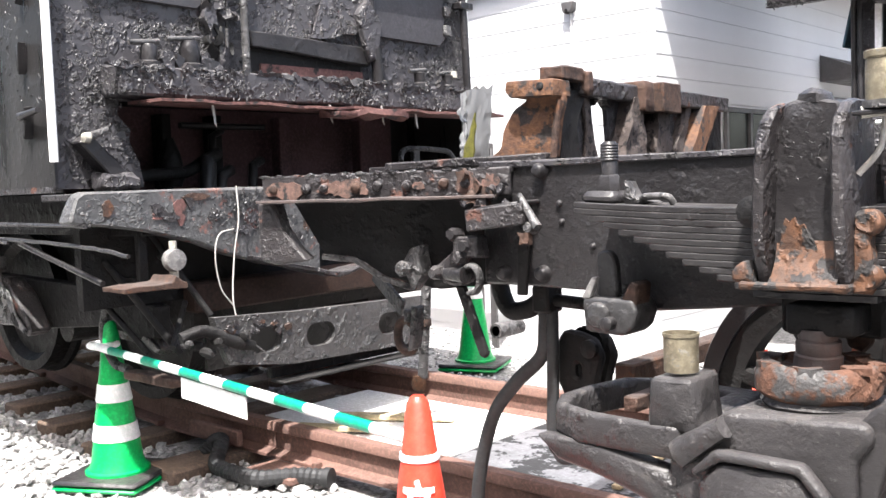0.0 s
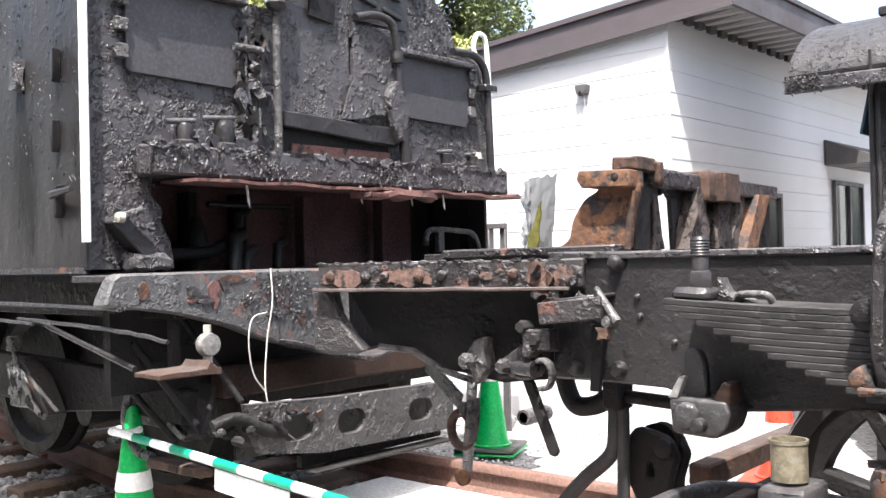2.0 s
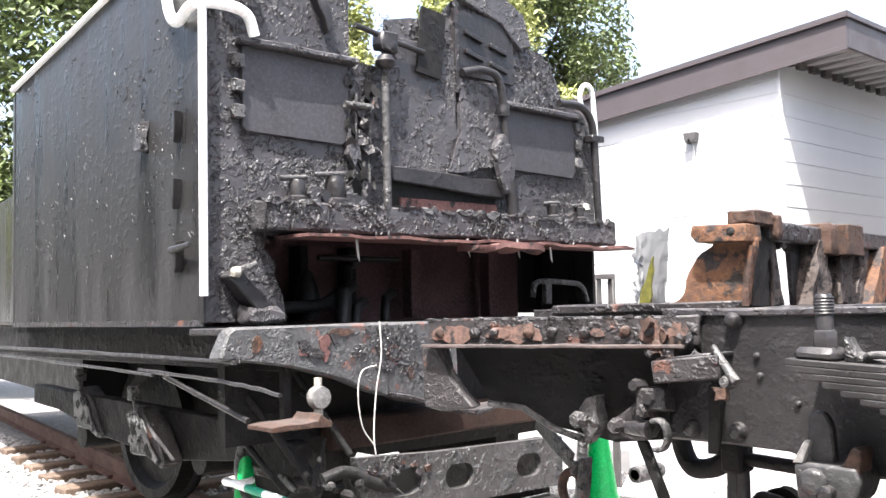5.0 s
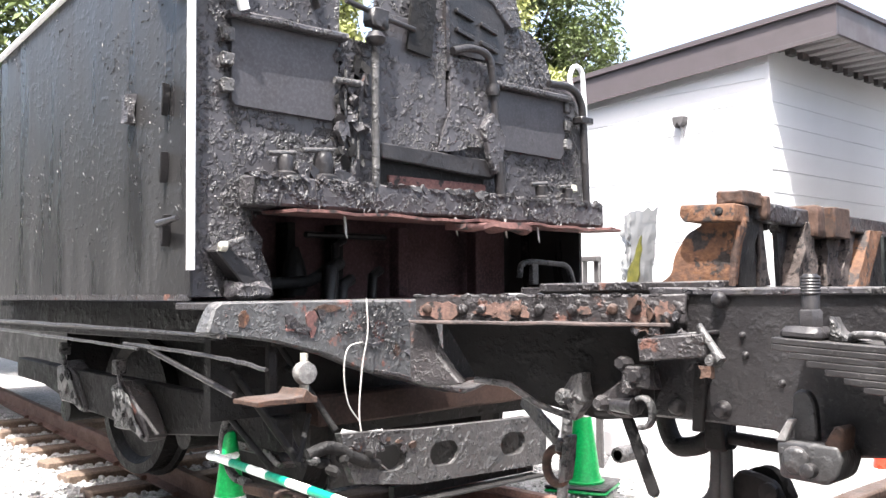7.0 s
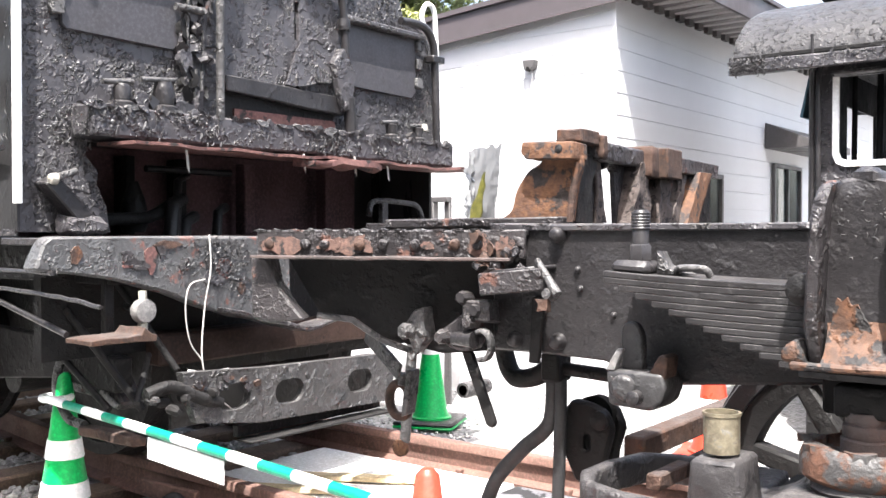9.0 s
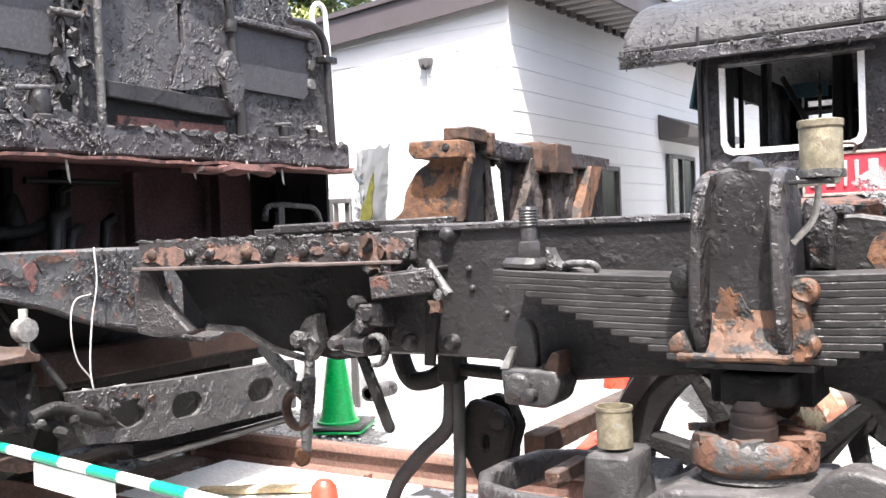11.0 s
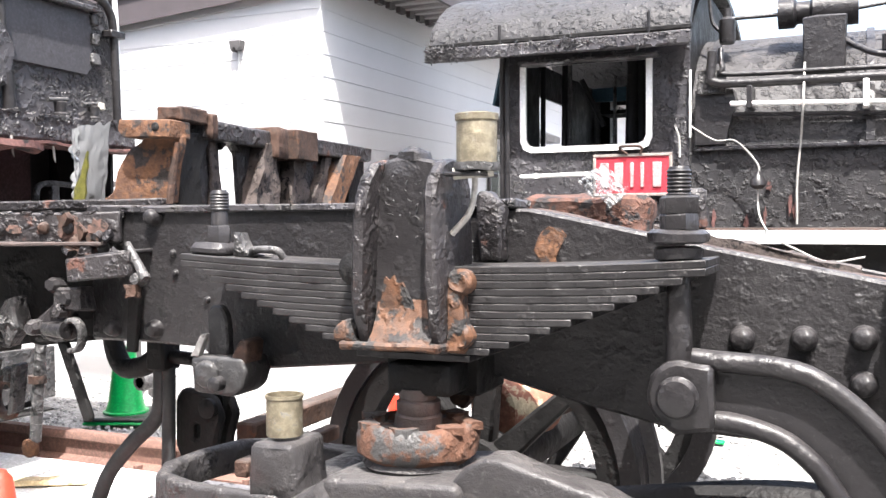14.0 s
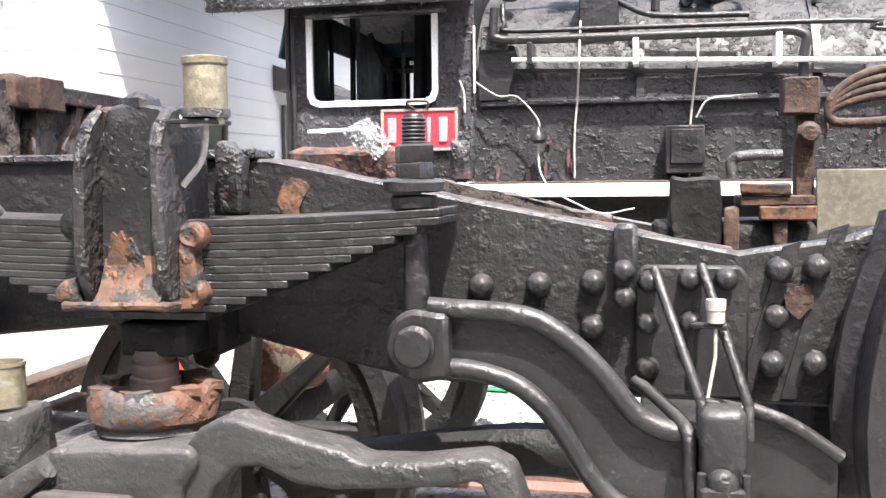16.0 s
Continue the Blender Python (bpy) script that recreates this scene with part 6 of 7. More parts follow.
part("gusset", rough_up(prism([(0.1, 1.28), (0.2, 1.28), (0.19, 1.36), (0.22, 1.42), (0.25, 1.46), (0.1, 1.46)], "x", 0.0, 0.03, 0.004), 0.006, 0.05, 1, 3), DARK, rack)
part("gusset", rough_up(prism([(0.27, 1.28), (0.345, 1.28), (0.32, 1.36), (0.3, 1.46), (0.26, 1.46), (0.28, 1.36)], "x", 0.0, 0.012, 0.003), 0.005, 0.03, 1, 5), CRUST, rack)
for k, (y0, y1, y2, y3, x1, m) in enumerate(((0.44, 0.585, 0.51, 0.56, 0.05, CRUST), (0.655, 0.77, 0.69, 0.74, 0.05, CRUST), (0.83, 0.9, 0.96, 1.0, 0.03, CRUST), (0.9, 1.0, 1.04, 1.16, 0.06, RUST), (1.14, 1.28, 1.18, 1.28, 0.02, DARK))):
    col = prism([(y0, 1.278), (y1, 1.278), (y3, 1.46), (y2, 1.46)], "x", 0.0, x1)
    bmesh.ops.subdivide_edges(col, edges=col.edges[:], cuts=9, use_grid_fill=True)
    deep = 0.01 if m is CRUST else 0.004
    part("column", rough_up(rough_up(col, deep, 0.05, 0, k), deep * 0.5, 0.011, 0, k + 5), m, rack, "rough crusted column" if m is CRUST else "")
part("base", rough_up(box((-0.16, 0.1, 1.262), (0.1, 1.3, 1.28), 0.004), 0.005, 0.1, 2, 2), BLACKRUST, rack)
settle(rack, shift=(-0.03, 0, 0), turn=5.7)
bag = thing("plastic_bag", "crumpled clear plastic bag with a yellow leaf on the frame", "plastic bag")
part("leaf", rough_up(prism([(-0.34, 1.29), (-0.305, 1.29), (-0.292, 1.36), (-0.286, 1.42), (-0.305, 1.39), (-0.322, 1.34)], "y", 0.088, 0.093), 0.008, 0.04, 2, 2), mat("olive_leaf", (0.085, 0.08, 0.012), 0.5, second=(0.05, 0.05, 0.008), patch=(0.16, 0.15, 0.05), patch_at=0.58, scale=40, bump=0.4), bag, "yellow-green leaf")
bag2 = thing("plastic_bag", "crumpled clear plastic bag hanging over a rusted box", "plastic bag")


def facet(corners, depth, seed):
    """A creased sheet of film stretched between four corners."""
    g = bmesh.new()
    bmesh.ops.create_grid(g, x_segments=22, y_segments=30, size=0.5)
    c = [Vector(p) for p in corners]
    n = (c[1] - c[0]).cross(c[3] - c[0]).normalized()
    for v in g.verts:
        u, t = v.co.x + 0.5, v.co.y + 0.5
        q = Vector((u * 3.4, t * 3.4, seed))
        ridge = abs(noise.noise(q)) + 0.6 * abs(noise.noise(q * 2.1 + Vector((3, 8, 1)))) - 0.4
        rim = 1 + 0.12 * noise.noise(Vector((u * 5, t * 5, seed + 4)))
        u, t = 0.5 + (u - 0.5) * rim, 0.5 + (t - 0.5) * rim
        v.co = c[0].lerp(c[1], u).lerp(c[3].lerp(c[2], u), t) + n * ridge * depth * 2
    return g


part("film", facet([(0.86, 0.88, 1.36), (0.945, 0.88, 1.265), (0.995, 0.9, 1.315), (0.925, 0.9, 1.395)], 0.007, 4.0), PLASTIC, bag2, smooth=20)
part("fold", facet([(0.85, 0.87, 1.345), (0.9, 0.87, 1.29), (0.955, 0.87, 1.33), (0.9, 0.87, 1.38)], 0.013, 7.0), PLASTIC, bag2, smooth=20)
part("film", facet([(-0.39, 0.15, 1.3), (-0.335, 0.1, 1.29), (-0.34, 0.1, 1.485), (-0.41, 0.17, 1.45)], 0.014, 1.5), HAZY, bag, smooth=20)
# right face of the bag, in the film coloured for shade
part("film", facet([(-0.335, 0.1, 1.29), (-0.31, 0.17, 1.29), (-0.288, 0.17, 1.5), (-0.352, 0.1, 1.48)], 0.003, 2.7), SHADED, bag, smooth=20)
rb = thing("rusted_box", "red-rusted steel box on the far side of the frame", "box")
part("body", rough_up(box((0.66, 0.93, 1.1), (1.03, 1.1, 1.3), 0.012), 0.03, 0.09, 4, 5), mat("red_orange_rust", (0.09, 0.04, 0.027), 0.8, second=(0.06, 0.034, 0.028), patch=(0.035, 0.03, 0.03), patch_at=0.53, scale=13, bump=0.7, lump=0.7), rb)
part("lug", rough_up(box((1.14, 0.96, 1.2), (1.2, 1.02, 1.32), 0.01), 0.012, 0.05, 2, 6), BLACKRUST, rb)
part("shelf", box((0.5, 0.9, 1.06), (1.4, 1.2, 1.1), 0.004), DARK, rb)

for ob in (rb, bag2):
    settle(ob, shift=(-0.09, 0.05, 0.005))

# rusty gear at the front end of the frame
gear = thing("front_gear", "rust-brown posts, pipes and a tan board in the frame", "machinery")
part("plate", rough_up(box((2.004, 0.95, 1.136), (2.195, 1.15, 1.163), 0.004), 0.005, 0.08, 2, 1), BROWN, gear)
part("plate_edge", rough_up(box((2.054, 0.93, 1.097), (2.196, 0.97, 1.134), 0.004), 0.006, 0.06, 2, 2), RUST, gear)
part("orange_block", rough_up(box((2.006, 0.94, 1.165), (2.132, 1.0, 1.195), 0.004), 0.006, 0.06, 2, 3), RUST, gear)
part("post", rough_up(box((2.148, 1.0, 1.05), (2.198, 1.06, 1.38), 0.004), 0.004, 0.04, 2, 4), BROWN, gear)
part("post_head", rough_up(box((2.113, 0.98, 1.376), (2.205, 1.07, 1.473), 0.004), 0.005, 0.04, 2, 5), BROWN, gear)
part("dark_post", rough_up(box((1.821, 0.95, 0.98), (1.955, 1.1, 1.212), 0.005), 0.012, 0.05, 2, 4), DARK, gear)
part("knob", rough_up(lathe([(0.02, 0), (0.03, -0.02), (0.02, -0.04)], (2.178, 1.0, 1.326), "y", 10), 0.006, 0.03, 0, 1), BROWN, gear)
part("board", box((2.2, 0.98, 1.04), (2.42, 1.0, 1.23), 0.003), OLIVE, gear, "tan plywood board")
for k in range(4):
    part("bent_pipe", tube(curve([(2.6, 1.0, 1.44 + 0.02 * k), (2.35, 0.98, 1.42 + 0.022 * k), (2.24, 0.97, 1.39 + 0.012 * k), (2.23, 0.97, 1.36), (2.3, 0.97, 1.35), (2.6, 0.98, 1.37 - 0.008 * k)]), 0.012, 8), BROWN, gear, smooth=60)
for x0, x1 in ((1.965, 2.0), (2.09, 2.12)):
    part("pedestal_web", rough_up(box((x0, 0.94, 0.98), (x1, 1.0, 1.13), 0.004), 0.01, 0.05, 2, x0), BROWN, gear)
part("pedestal", rough_up(box((1.78, 0.97, 0.9), (2.6, 1.3, 1.09), 0.01), 0.02, 0.15, 3, 6), DARK, gear)

settle(gear, shift=(-0.15, 0, 0))

# ---- white building ----
bld = thing("white_building", "white clapboard building with a mauve-grey roof edge", "building", (-3.4, 7.2, -0.05))


def bp(name, bm, material, label="", parent=None):
    o = part(name, bm, material, parent or bld, label)
    o.matrix_parent_inverse = Matrix.Translation((3.4, -7.2, 0)) if parent is None else Matrix()
    return o


FALL = 0.075  # the roof falls away from the corner


def eave(x, z):
    return z + FALL * (x + 2.46)


def band(z0, z1, x0, x1, y0, y1):
    """A strip along the front that follows the fall of the roof."""
    return prism([(x0, eave(x0, z0)), (x1, eave(x1, z0)), (x1, eave(x1, z1)), (x0, eave(x0, z1))], "y", y0, y1)


bp("wall_core", prism([(-15, -0.65), (-3.29, -0.65), (-3.29, 4.1), (-15, eave(-15, 4.2))], "y", 7.22, 7.4), SIDING)
bp("wall_core", box((-3.47, 7.41, -0.65), (-3.29, 24, 4.1)), SIDING)


def lap(length):
    """One lapped siding board: its lower edge stands proud of the board below."""
    me = bpy.data.meshes.new("siding_board")
    b = bmesh.new()
    vs = [(-0.003, 0.0), (-0.014, 0.0), (-0.014, 0.01), (-0.0085, 0.248), (-0.003, 0.248)]
    rows = [[b.verts.new((x, y, z)) for y, z in vs] for x in (0, length)]
    for k in range(5):
        b.faces.new((rows[0][k], rows[0][(k + 1) % 5], rows[1][(k + 1) % 5], rows[1][k]))
    b.faces.new(rows[0])
    b.faces.new(rows[1])
    bmesh.ops.recalc_face_normals(b, faces=b.faces)
    b.to_mesh(me)
    b.free()
    me.materials.append(SIDING)
    return me


front_me, side_me = lap(11.71), lap(16.5)
for k in range(-3, 16):
    x0 = max(-15, -2.46 - (4.28 - (k + 1) * 0.25) / FALL)
    fm = front_me if x0 == -15 else lap(-3.29 - x0)
    for me, m in ((fm, pose(x0, 7.22, k * 0.25)), (side_me, pose(-3.29, 7.22, k * 0.25, 0, 0, 90))):
        o = new("siding_board", me)
        o.parent = bld
        o.matrix_parent_inverse = Matrix.Translation((3.4, -7.2, 0))
        o.matrix_basis = m
bp("corner_trim", box((-3.305, 7.19, -0.65), (-3.262, 7.235, 4.0), 0.003), SIDING)
bp("fascia", band(4.05, 4.36, -15, -2.46, 7.09, 7.13), TRIM)
bp("fascia_lip", band(4.03, 4.07, -15, -2.455, 7.075, 7.089), TRIM)
bp("fascia_seam", band(4.073, 4.082, -15, -2.5, 7.086, 7.089), DARKTRIM)
bp("fascia_seam", band(4.335, 4.343, -15, -2.5, 7.086, 7.089), DARKTRIM)
bp("fascia", box((-2.5, 7.131, 4.05), (-2.46, 24, 4.36), 0.006), TRIM)
bp("fascia_cap", band(4.36, 4.42, -15, -2.43, 7.055, 7.17), TRIM)
bp("fascia_cap", box((-2.53, 7.171, 4.36), (-2.43, 24, 4.42), 0.006), TRIM)
bp("roof_deck", band(4.2, 4.3, -15, -2.505, 7.131, 24), TRIM)
bp("frieze", band(3.98, 4.18, -15, -3.27, 7.185, 7.205), SIDING)
for k in range(55):
    y = 7.16 + k * 0.3
    bp("soffit_rib", prism([(y, 4.2), (y + 0.05, 4.14), (y + 0.16, 4.14), (y + 0.21, 4.2)], "x", -3.29, -2.5), SOFFIT)
for k in range(55):
    y = 7.3 + k * 0.3
    bp("rib_end", box((-3.28, y, 4.06), (-3.22, y + 0.15, 4.138)), DARKTRIM)
bp("vent", prism([(-4.46, 3.46), (-4.3, 3.46), (-4.31, 3.38), (-4.36, 3.34), (-4.37, 3.38), (-4.4, 3.38), (-4.41, 3.33), (-4.44, 3.36)], "y", 7.1, 7.207, 0.004), DARKTRIM, "small dark wall lamp")
bp("conduit", tube([(-4.38, 7.19, 3.34), (-4.38, 7.19, 1.9)], 0.014, 8), mat("grey_conduit", (0.42, 0.42, 0.42), 0.5, bump=0.1), "thin grey conduit pipe")
bp("conduit", tube([(-4.38, 7.204, 0.2), (-4.38, 7.204, 3.34)], 0.007, 6), SIDING)


def window(x, y0, y1, z0, z1):
    w = thing("window_frame_unit", "dark framed window in the white siding", "window", (x, (y0 + y1) / 2, z0))
    inv = Matrix.Translation((-x, -(y0 + y1) / 2, -z0))

    def wp(name, bm, material):
        o = part(name, bm, material, w)
        o.matrix_parent_inverse = inv
    wp("pane", box((x, y0, z0), (x + 0.01, y1, z1)), GLASS)
    for a, b, c, d in ((y0 - 0.06, y1 + 0.06, z1, z1 + 0.06), (y0 - 0.06, y1 + 0.06, z0 - 0.06, z0)):
        wp("bar", box((x, a, c), (x + 0.05, b, d), 0.004), DARKTRIM)
    for a in (y0 - 0.06, (y0 + y1) / 2 - 0.03, y1):
        wp("bar", box((x, a, z0), (x + 0.05, a + 0.06, z1), 0.004), DARKTRIM)
    return w


windows = [window(-3.26, 12.4, 13.6, 1.3, 2.38), window(-3.26, 8.9, 10.2, 1.0, 2.1)]
can = thing("canopy", "dark grey entrance canopy on the white wall", "canopy")
part("slab", prism([(-3.27, 2.65), (-3.27, 3.04), (-2.6, 2.76), (-2.6, 2.65)], "y", 12.05, 14.2), DARKTRIM, can)
part("post", box((-2.65, 14.7, -0.62), (-2.55, 14.8, 2.7)), WHITE, can)

# porch posts and clutter seen past the tender
porch = thing("lean_to", "dark timber lean-to with a sash window by the building", "porch")
part("beam", box((-6.4, 6.2, 1.72), (-4.9, 6.3, 1.78), 0.005), DARKTRIM, porch)
part("post", box((-5.2, 6.2, -0.62), (-5.1, 6.3, 1.72), 0.005), DARKTRIM, porch)
part("post", box((-4.98, 6.25, -0.62), (-4.9, 6.3, 1.72), 0.005), DARKTRIM, porch)

for ob in (bld, can, porch, *windows):
    settle(ob, (0.628, 0.628, 0.632), (0.078, -0.47, 0.393))

# ---- second locomotive, boiler and cab ----
cab = thing("locomotive_cab", "black locomotive cab with a white-edged side window", "cab", (0, 4.2, 0))
CY = 4.2


def cpart(name, bm, material, label="", smooth=38):
    o = part(name, bm, material, cab, label, smooth)
    o.matrix_parent_inverse = Matrix.Translation((0, -4.2, 0))
    return o


def win_loop(x0, x1, z0, z1, r):
    return [(x0, z1), (x0, z0 + r), (x0 + r * 0.3, z0 + r * 0.3), (x0 + r, z0), (x1 - r, z0), (x1 - r * 0.3, z0 + r * 0.3), (x1, z0 + r), (x1, z1)]


for y, m, hole in ((CY, FLAKED, (-0.23, 0.64, 1.72, 2.3, 0.06)), (CY + 2.5, DARK, (-0.24, 0.12, 1.85, 2.33, 0.02))):
    cpart("side_wall", prism([(-0.43, 1.15), (0.92, 1.15), (0.92, 2.46), (-0.43, 2.46)], "y", y, y + 0.03, holes=[win_loop(*hole)]), m)
cpart("rear_wall", prism([(CY + 0.03, 1.15), (CY + 2.5, 1.15), (CY + 2.5, 2.46), (CY + 0.03, 2.46)], "x", -0.42, -0.4, holes=[[(CY + 0.75, 1.3), (CY + 1.5, 1.3), (CY + 1.5, 2.2), (CY + 0.75, 2.2)]]), DARK)
bez_o, bez_i = win_loop(-0.265, 0.675, 1.685, 2.3, 0.08), win_loop(-0.225, 0.635, 1.725, 2.3, 0.06)
cpart("window_trim", prism(bez_o + bez_i[::-1], "y", CY - 0.025, CY - 0.001), WHITE, "white-painted window edging")
cpart("front_wall", prism([(CY + 0.03, 1.15), (CY + 2.5, 1.15), (CY + 2.5, 2.46), (CY + 1.9, 2.9), (CY + 0.6, 2.9), (CY + 0.03, 2.46)], "x", 0.88, 0.91), DARK)
cpart("floor", box((-0.43, CY + 0.03, 1.15), (0.88, CY + 2.5, 1.2)), DARK)
cpart("backhead", lathe([(0.0, -0.1), (0.5, -0.1), (0.58, 0.0), (0.58, 0.25)], (0.62, CY + 1.25, 1.75), "x", 24), DARK, smooth=40)
for x0, z0, x1, z1, r, m in ((-0.085, 1.2, -0.07, 2.46, 0.022, DARK), (-0.04, 1.2, -0.03, 2.46, 0.016, GREY), (0.057, 2.25, 0.228, 1.9, 0.02, DARK), (0.305, 1.6, 0.31, 2.26, 0.012, GREY), (-0.25, 1.2, -0.24, 2.46, 0.02, DARK), (0.42, 1.2, 0.45, 2.46, 0.05, DARK), (0.52, 1.2, 0.5, 2.46, 0.03, DARK)):
    cpart("inner_pipe", tube([(x0, CY + 0.4, z0), (x1, CY + 0.4, z1)], r, 8), m, smooth=60)
cpart("inner_shelf", box((0.05, CY + 0.9, 2.05), (0.45, CY + 1.2, 2.08)), DARK)
cpart("inner_cloth", box((-0.4, CY + 2.2, 2.33), (0.0, CY + 2.22, 2.46)), CYAN)
cpart("inner_post", box((-0.3, CY + 2.3, 1.2), (-0.25, CY + 2.4, 2.46)), DARK)
# roof
arc = [(CY - 0.22 + 1.47 * (1 - math.cos(a)), 2.42 + 0.62 * math.sin(a)) for a in np.linspace(0, math.pi, 25)]
arc_in = [(CY + 1.25 + (y - CY - 1.25) * 0.97, z - 0.04) for y, z in arc]
cpart("roof", rough_up(prism(arc + arc_in[::-1], "x", -0.88, 0.96), 0.006, 0.12, 0, 2), mat("dusty_roof", (0.034, 0.0325, 0.0335), 0.4, second=(0.02, 0.019, 0.0195), patch=(0.04, 0.04, 0.042), patch_at=0.6, scale=6, bump=0.5, bump_scale=16, flake=0.5, dust_toplight=0.1, curl=0.1, lump=1.0, spec=0.35), smooth=50)
cpart("gutter", rough_up(box((-0.9, CY - 0.26, 2.335), (0.97, CY - 0.2, 2.43), 0.01), 0.012, 0.08, 5, 3), FLAKED)
# Dark box drawn for the shaded gap between roof and gutter.
cpart("drip_rail", rough_up(box((-0.9, CY - 0.235, 2.435), (0.97, CY - 0.2, 2.465), 0.004), 0.004, 0.1, 4, 2), DARK)
cpart("visor", rough_up(box((-0.24, CY - 0.12, 2.3), (0.74, CY - 0.02, 2.325), 0.006), 0.008, 0.06, 4, 4), FLAKED)
rnd = random.Random(17)
for k in range(22):
    x = -0.86 + 0.083 * k + rnd.uniform(-0.03, 0.03)
    cpart("gutter_crust", rough_up(prism(ragged(x, 2.4 + rnd.uniform(-0.06, 0.03), rnd.uniform(0.02, 0.05), rnd.uniform(0.012, 0.035), k, 9, 0.45), "y", CY - 0.268, CY - 0.254), 0.008, 0.03, 0, k), FLAKED)
for k in range(12):
    x = -0.28 + 0.083 * k + rnd.uniform(-0.03, 0.03)
    cpart("visor_crust", rough_up(prism(ragged(x, 2.31, 0.045, rnd.uniform(0.012, 0.03), k + 7, 9, 0.45), "y", CY - 0.128, CY - 0.115), 0.008, 0.03, 0, k), FLAKED)
cpart("roof_edge", rough_up(tube([(-0.86, CY + 0.3, 2.87), (0.97, CY + 0.3, 2.88)], 0.02, 8), 0.004, 0.1, 0, 2), BLACK)
cpart("roof_hatch", box((-0.5, CY + 0.45, 2.95), (0.4, CY + 1.2, 3.02), 0.01), BLACK)
for x in (-0.33, 0.7):
    cpart("roof_hook", tube([(x, CY - 0.23, 2.4), (x, CY - 0.24, 2.56)], 0.012, 6), BLACK)
cpart("corner_pipe", tube([(-0.345, CY - 0.06, 1.2), (-0.345, CY - 0.06, 2.5)], 0.017, 8), BLACK, smooth=60)
cpart("rail", tube([(-0.24, CY - 0.08, 1.512), (0.25, CY - 0.08, 1.522)], 0.014, 8), WHITE, "white grab rail under the window", smooth=60)
cpart("rail_foot", lathe([(0.03, 0), (0.03, 0.03)], (-0.13, CY - 0.08, 1.5), "z", 8), WHITE)
cpart("down_pipe", rough_up(tube([(-0.39, CY - 0.05, 1.3), (-0.39, CY - 0.05, 2.3), (-0.36, CY - 0.1, 2.42)], 0.018, 10), 0.004, 0.05, 0, 2), BLACK, smooth=60)
cpart("front_rail", tube([(0.93, CY - 0.03, 1.75), (0.93, CY - 0.03, 2.2)], 0.008, 8), WHITE, smooth=60)
cpart("cable_stub", tube(curve([(0.83, CY - 0.04, 1.84), (0.86, CY - 0.04, 1.75), (0.865, CY - 0.04, 1.62)]), 0.008, 6), CABLE)
cpart("rear_flap", turned(box((-0.02, -0.3, -0.36), (0.0, 0.3, 0.0), 0.004), pose(-0.42, CY + 0.36, 2.4, 0, 12, 0)), CYAN, "dark blue flap in the rear opening")
cpart("lower_panel", rough_up(box((-0.43, CY - 0.01, 1.2), (0.92, CY - 0.001, 1.3)), 0.01, 0.1, 4, 3), BLACKRUST)
plate = thing("number_board", "red cast plate with a grey rim and pale raised bars", "plate", (0.545, CY - 0.03, 1.51))
part("board", box((-0.25, -0.01, -0.13), (0.25, 0.0, 0.13), 0.003), REDPLATE, plate)
for lo, hi in (((-0.27, -0.018, 0.125), (0.27, 0.0, 0.145)), ((-0.27, -0.018, -0.145), (0.27, 0.0, -0.125)), ((-0.27, -0.018, -0.125), (-0.25, 0.0, 0.125)), ((0.25, -0.018, -0.125), (0.27, 0.0, 0.125))):
    part("rim", box(lo, hi, 0.003), mat("pale_rim", (0.24, 0.2, 0.18), 0.6, scale=12), plate)
for x, w in ((-0.19, 0.06), (-0.09, 0.06), (0.0, 0.025), (0.07, 0.025), (0.17, 0.06)):
    part("bar", box((x - w / 2, -0.02, -0.085), (x + w / 2, -0.01, 0.085), 0.004), mat("pale_bar", (0.38, 0.24, 0.24), 0.6, scale=12), plate)
part("hook", tube(curve([(-0.03, -0.02, 0.14), (-0.08, -0.03, 0.19), (0.06, -0.03, 0.19), (0.06, -0.02, 0.14)]), 0.01, 6), BROWN, plate)

boiler = thing("locomotive_boiler", "black locomotive boiler with flaking paint and white piping", "boiler", (0.95, 4.2, 0))


def bo(name, bm, material, label="", smooth=38):
    o = part(name, bm, material, boiler, label, smooth)
    o.matrix_parent_inverse = Matrix.Translation((-0.95, -4.2, 0))
    return o


prof = [(CY + 0.02, 1.14), (CY + 0.02, 1.5)] + [(CY + 0.95 - 0.93 * math.cos(a), 1.6 + 0.95 * math.sin(a)) for a in np.linspace(0.05, math.pi - 0.05, 24)] + [(CY + 1.88, 1.5), (CY + 1.88, 1.14)]
shell = prism(prof, "x", 0.915, 9.0)
bmesh.ops.subdivide_edges(shell, edges=[e for e in shell.edges if abs(e.verts[0].co.x - e.verts[1].co.x) > 1], cuts=60)
for v in shell.verts:
    v.co += Vector((0, noise.noise(v.co * 4) * 0.012, noise.noise(v.co * 4 + Vector((9, 9, 9))) * 0.008))
bo("shell", shell, mat("flaking_boiler", (0.018, 0.017, 0.018), 0.48, second=(0.033, 0.031, 0.032), patch=(0.15, 0.06, 0.04), patch_at=0.7, scale=4, bump=0.4, bump_scale=18, flake=1.0, curl=0.05, dust_toplight=0.3, spec=0.33, lump=1.0), smooth=40)
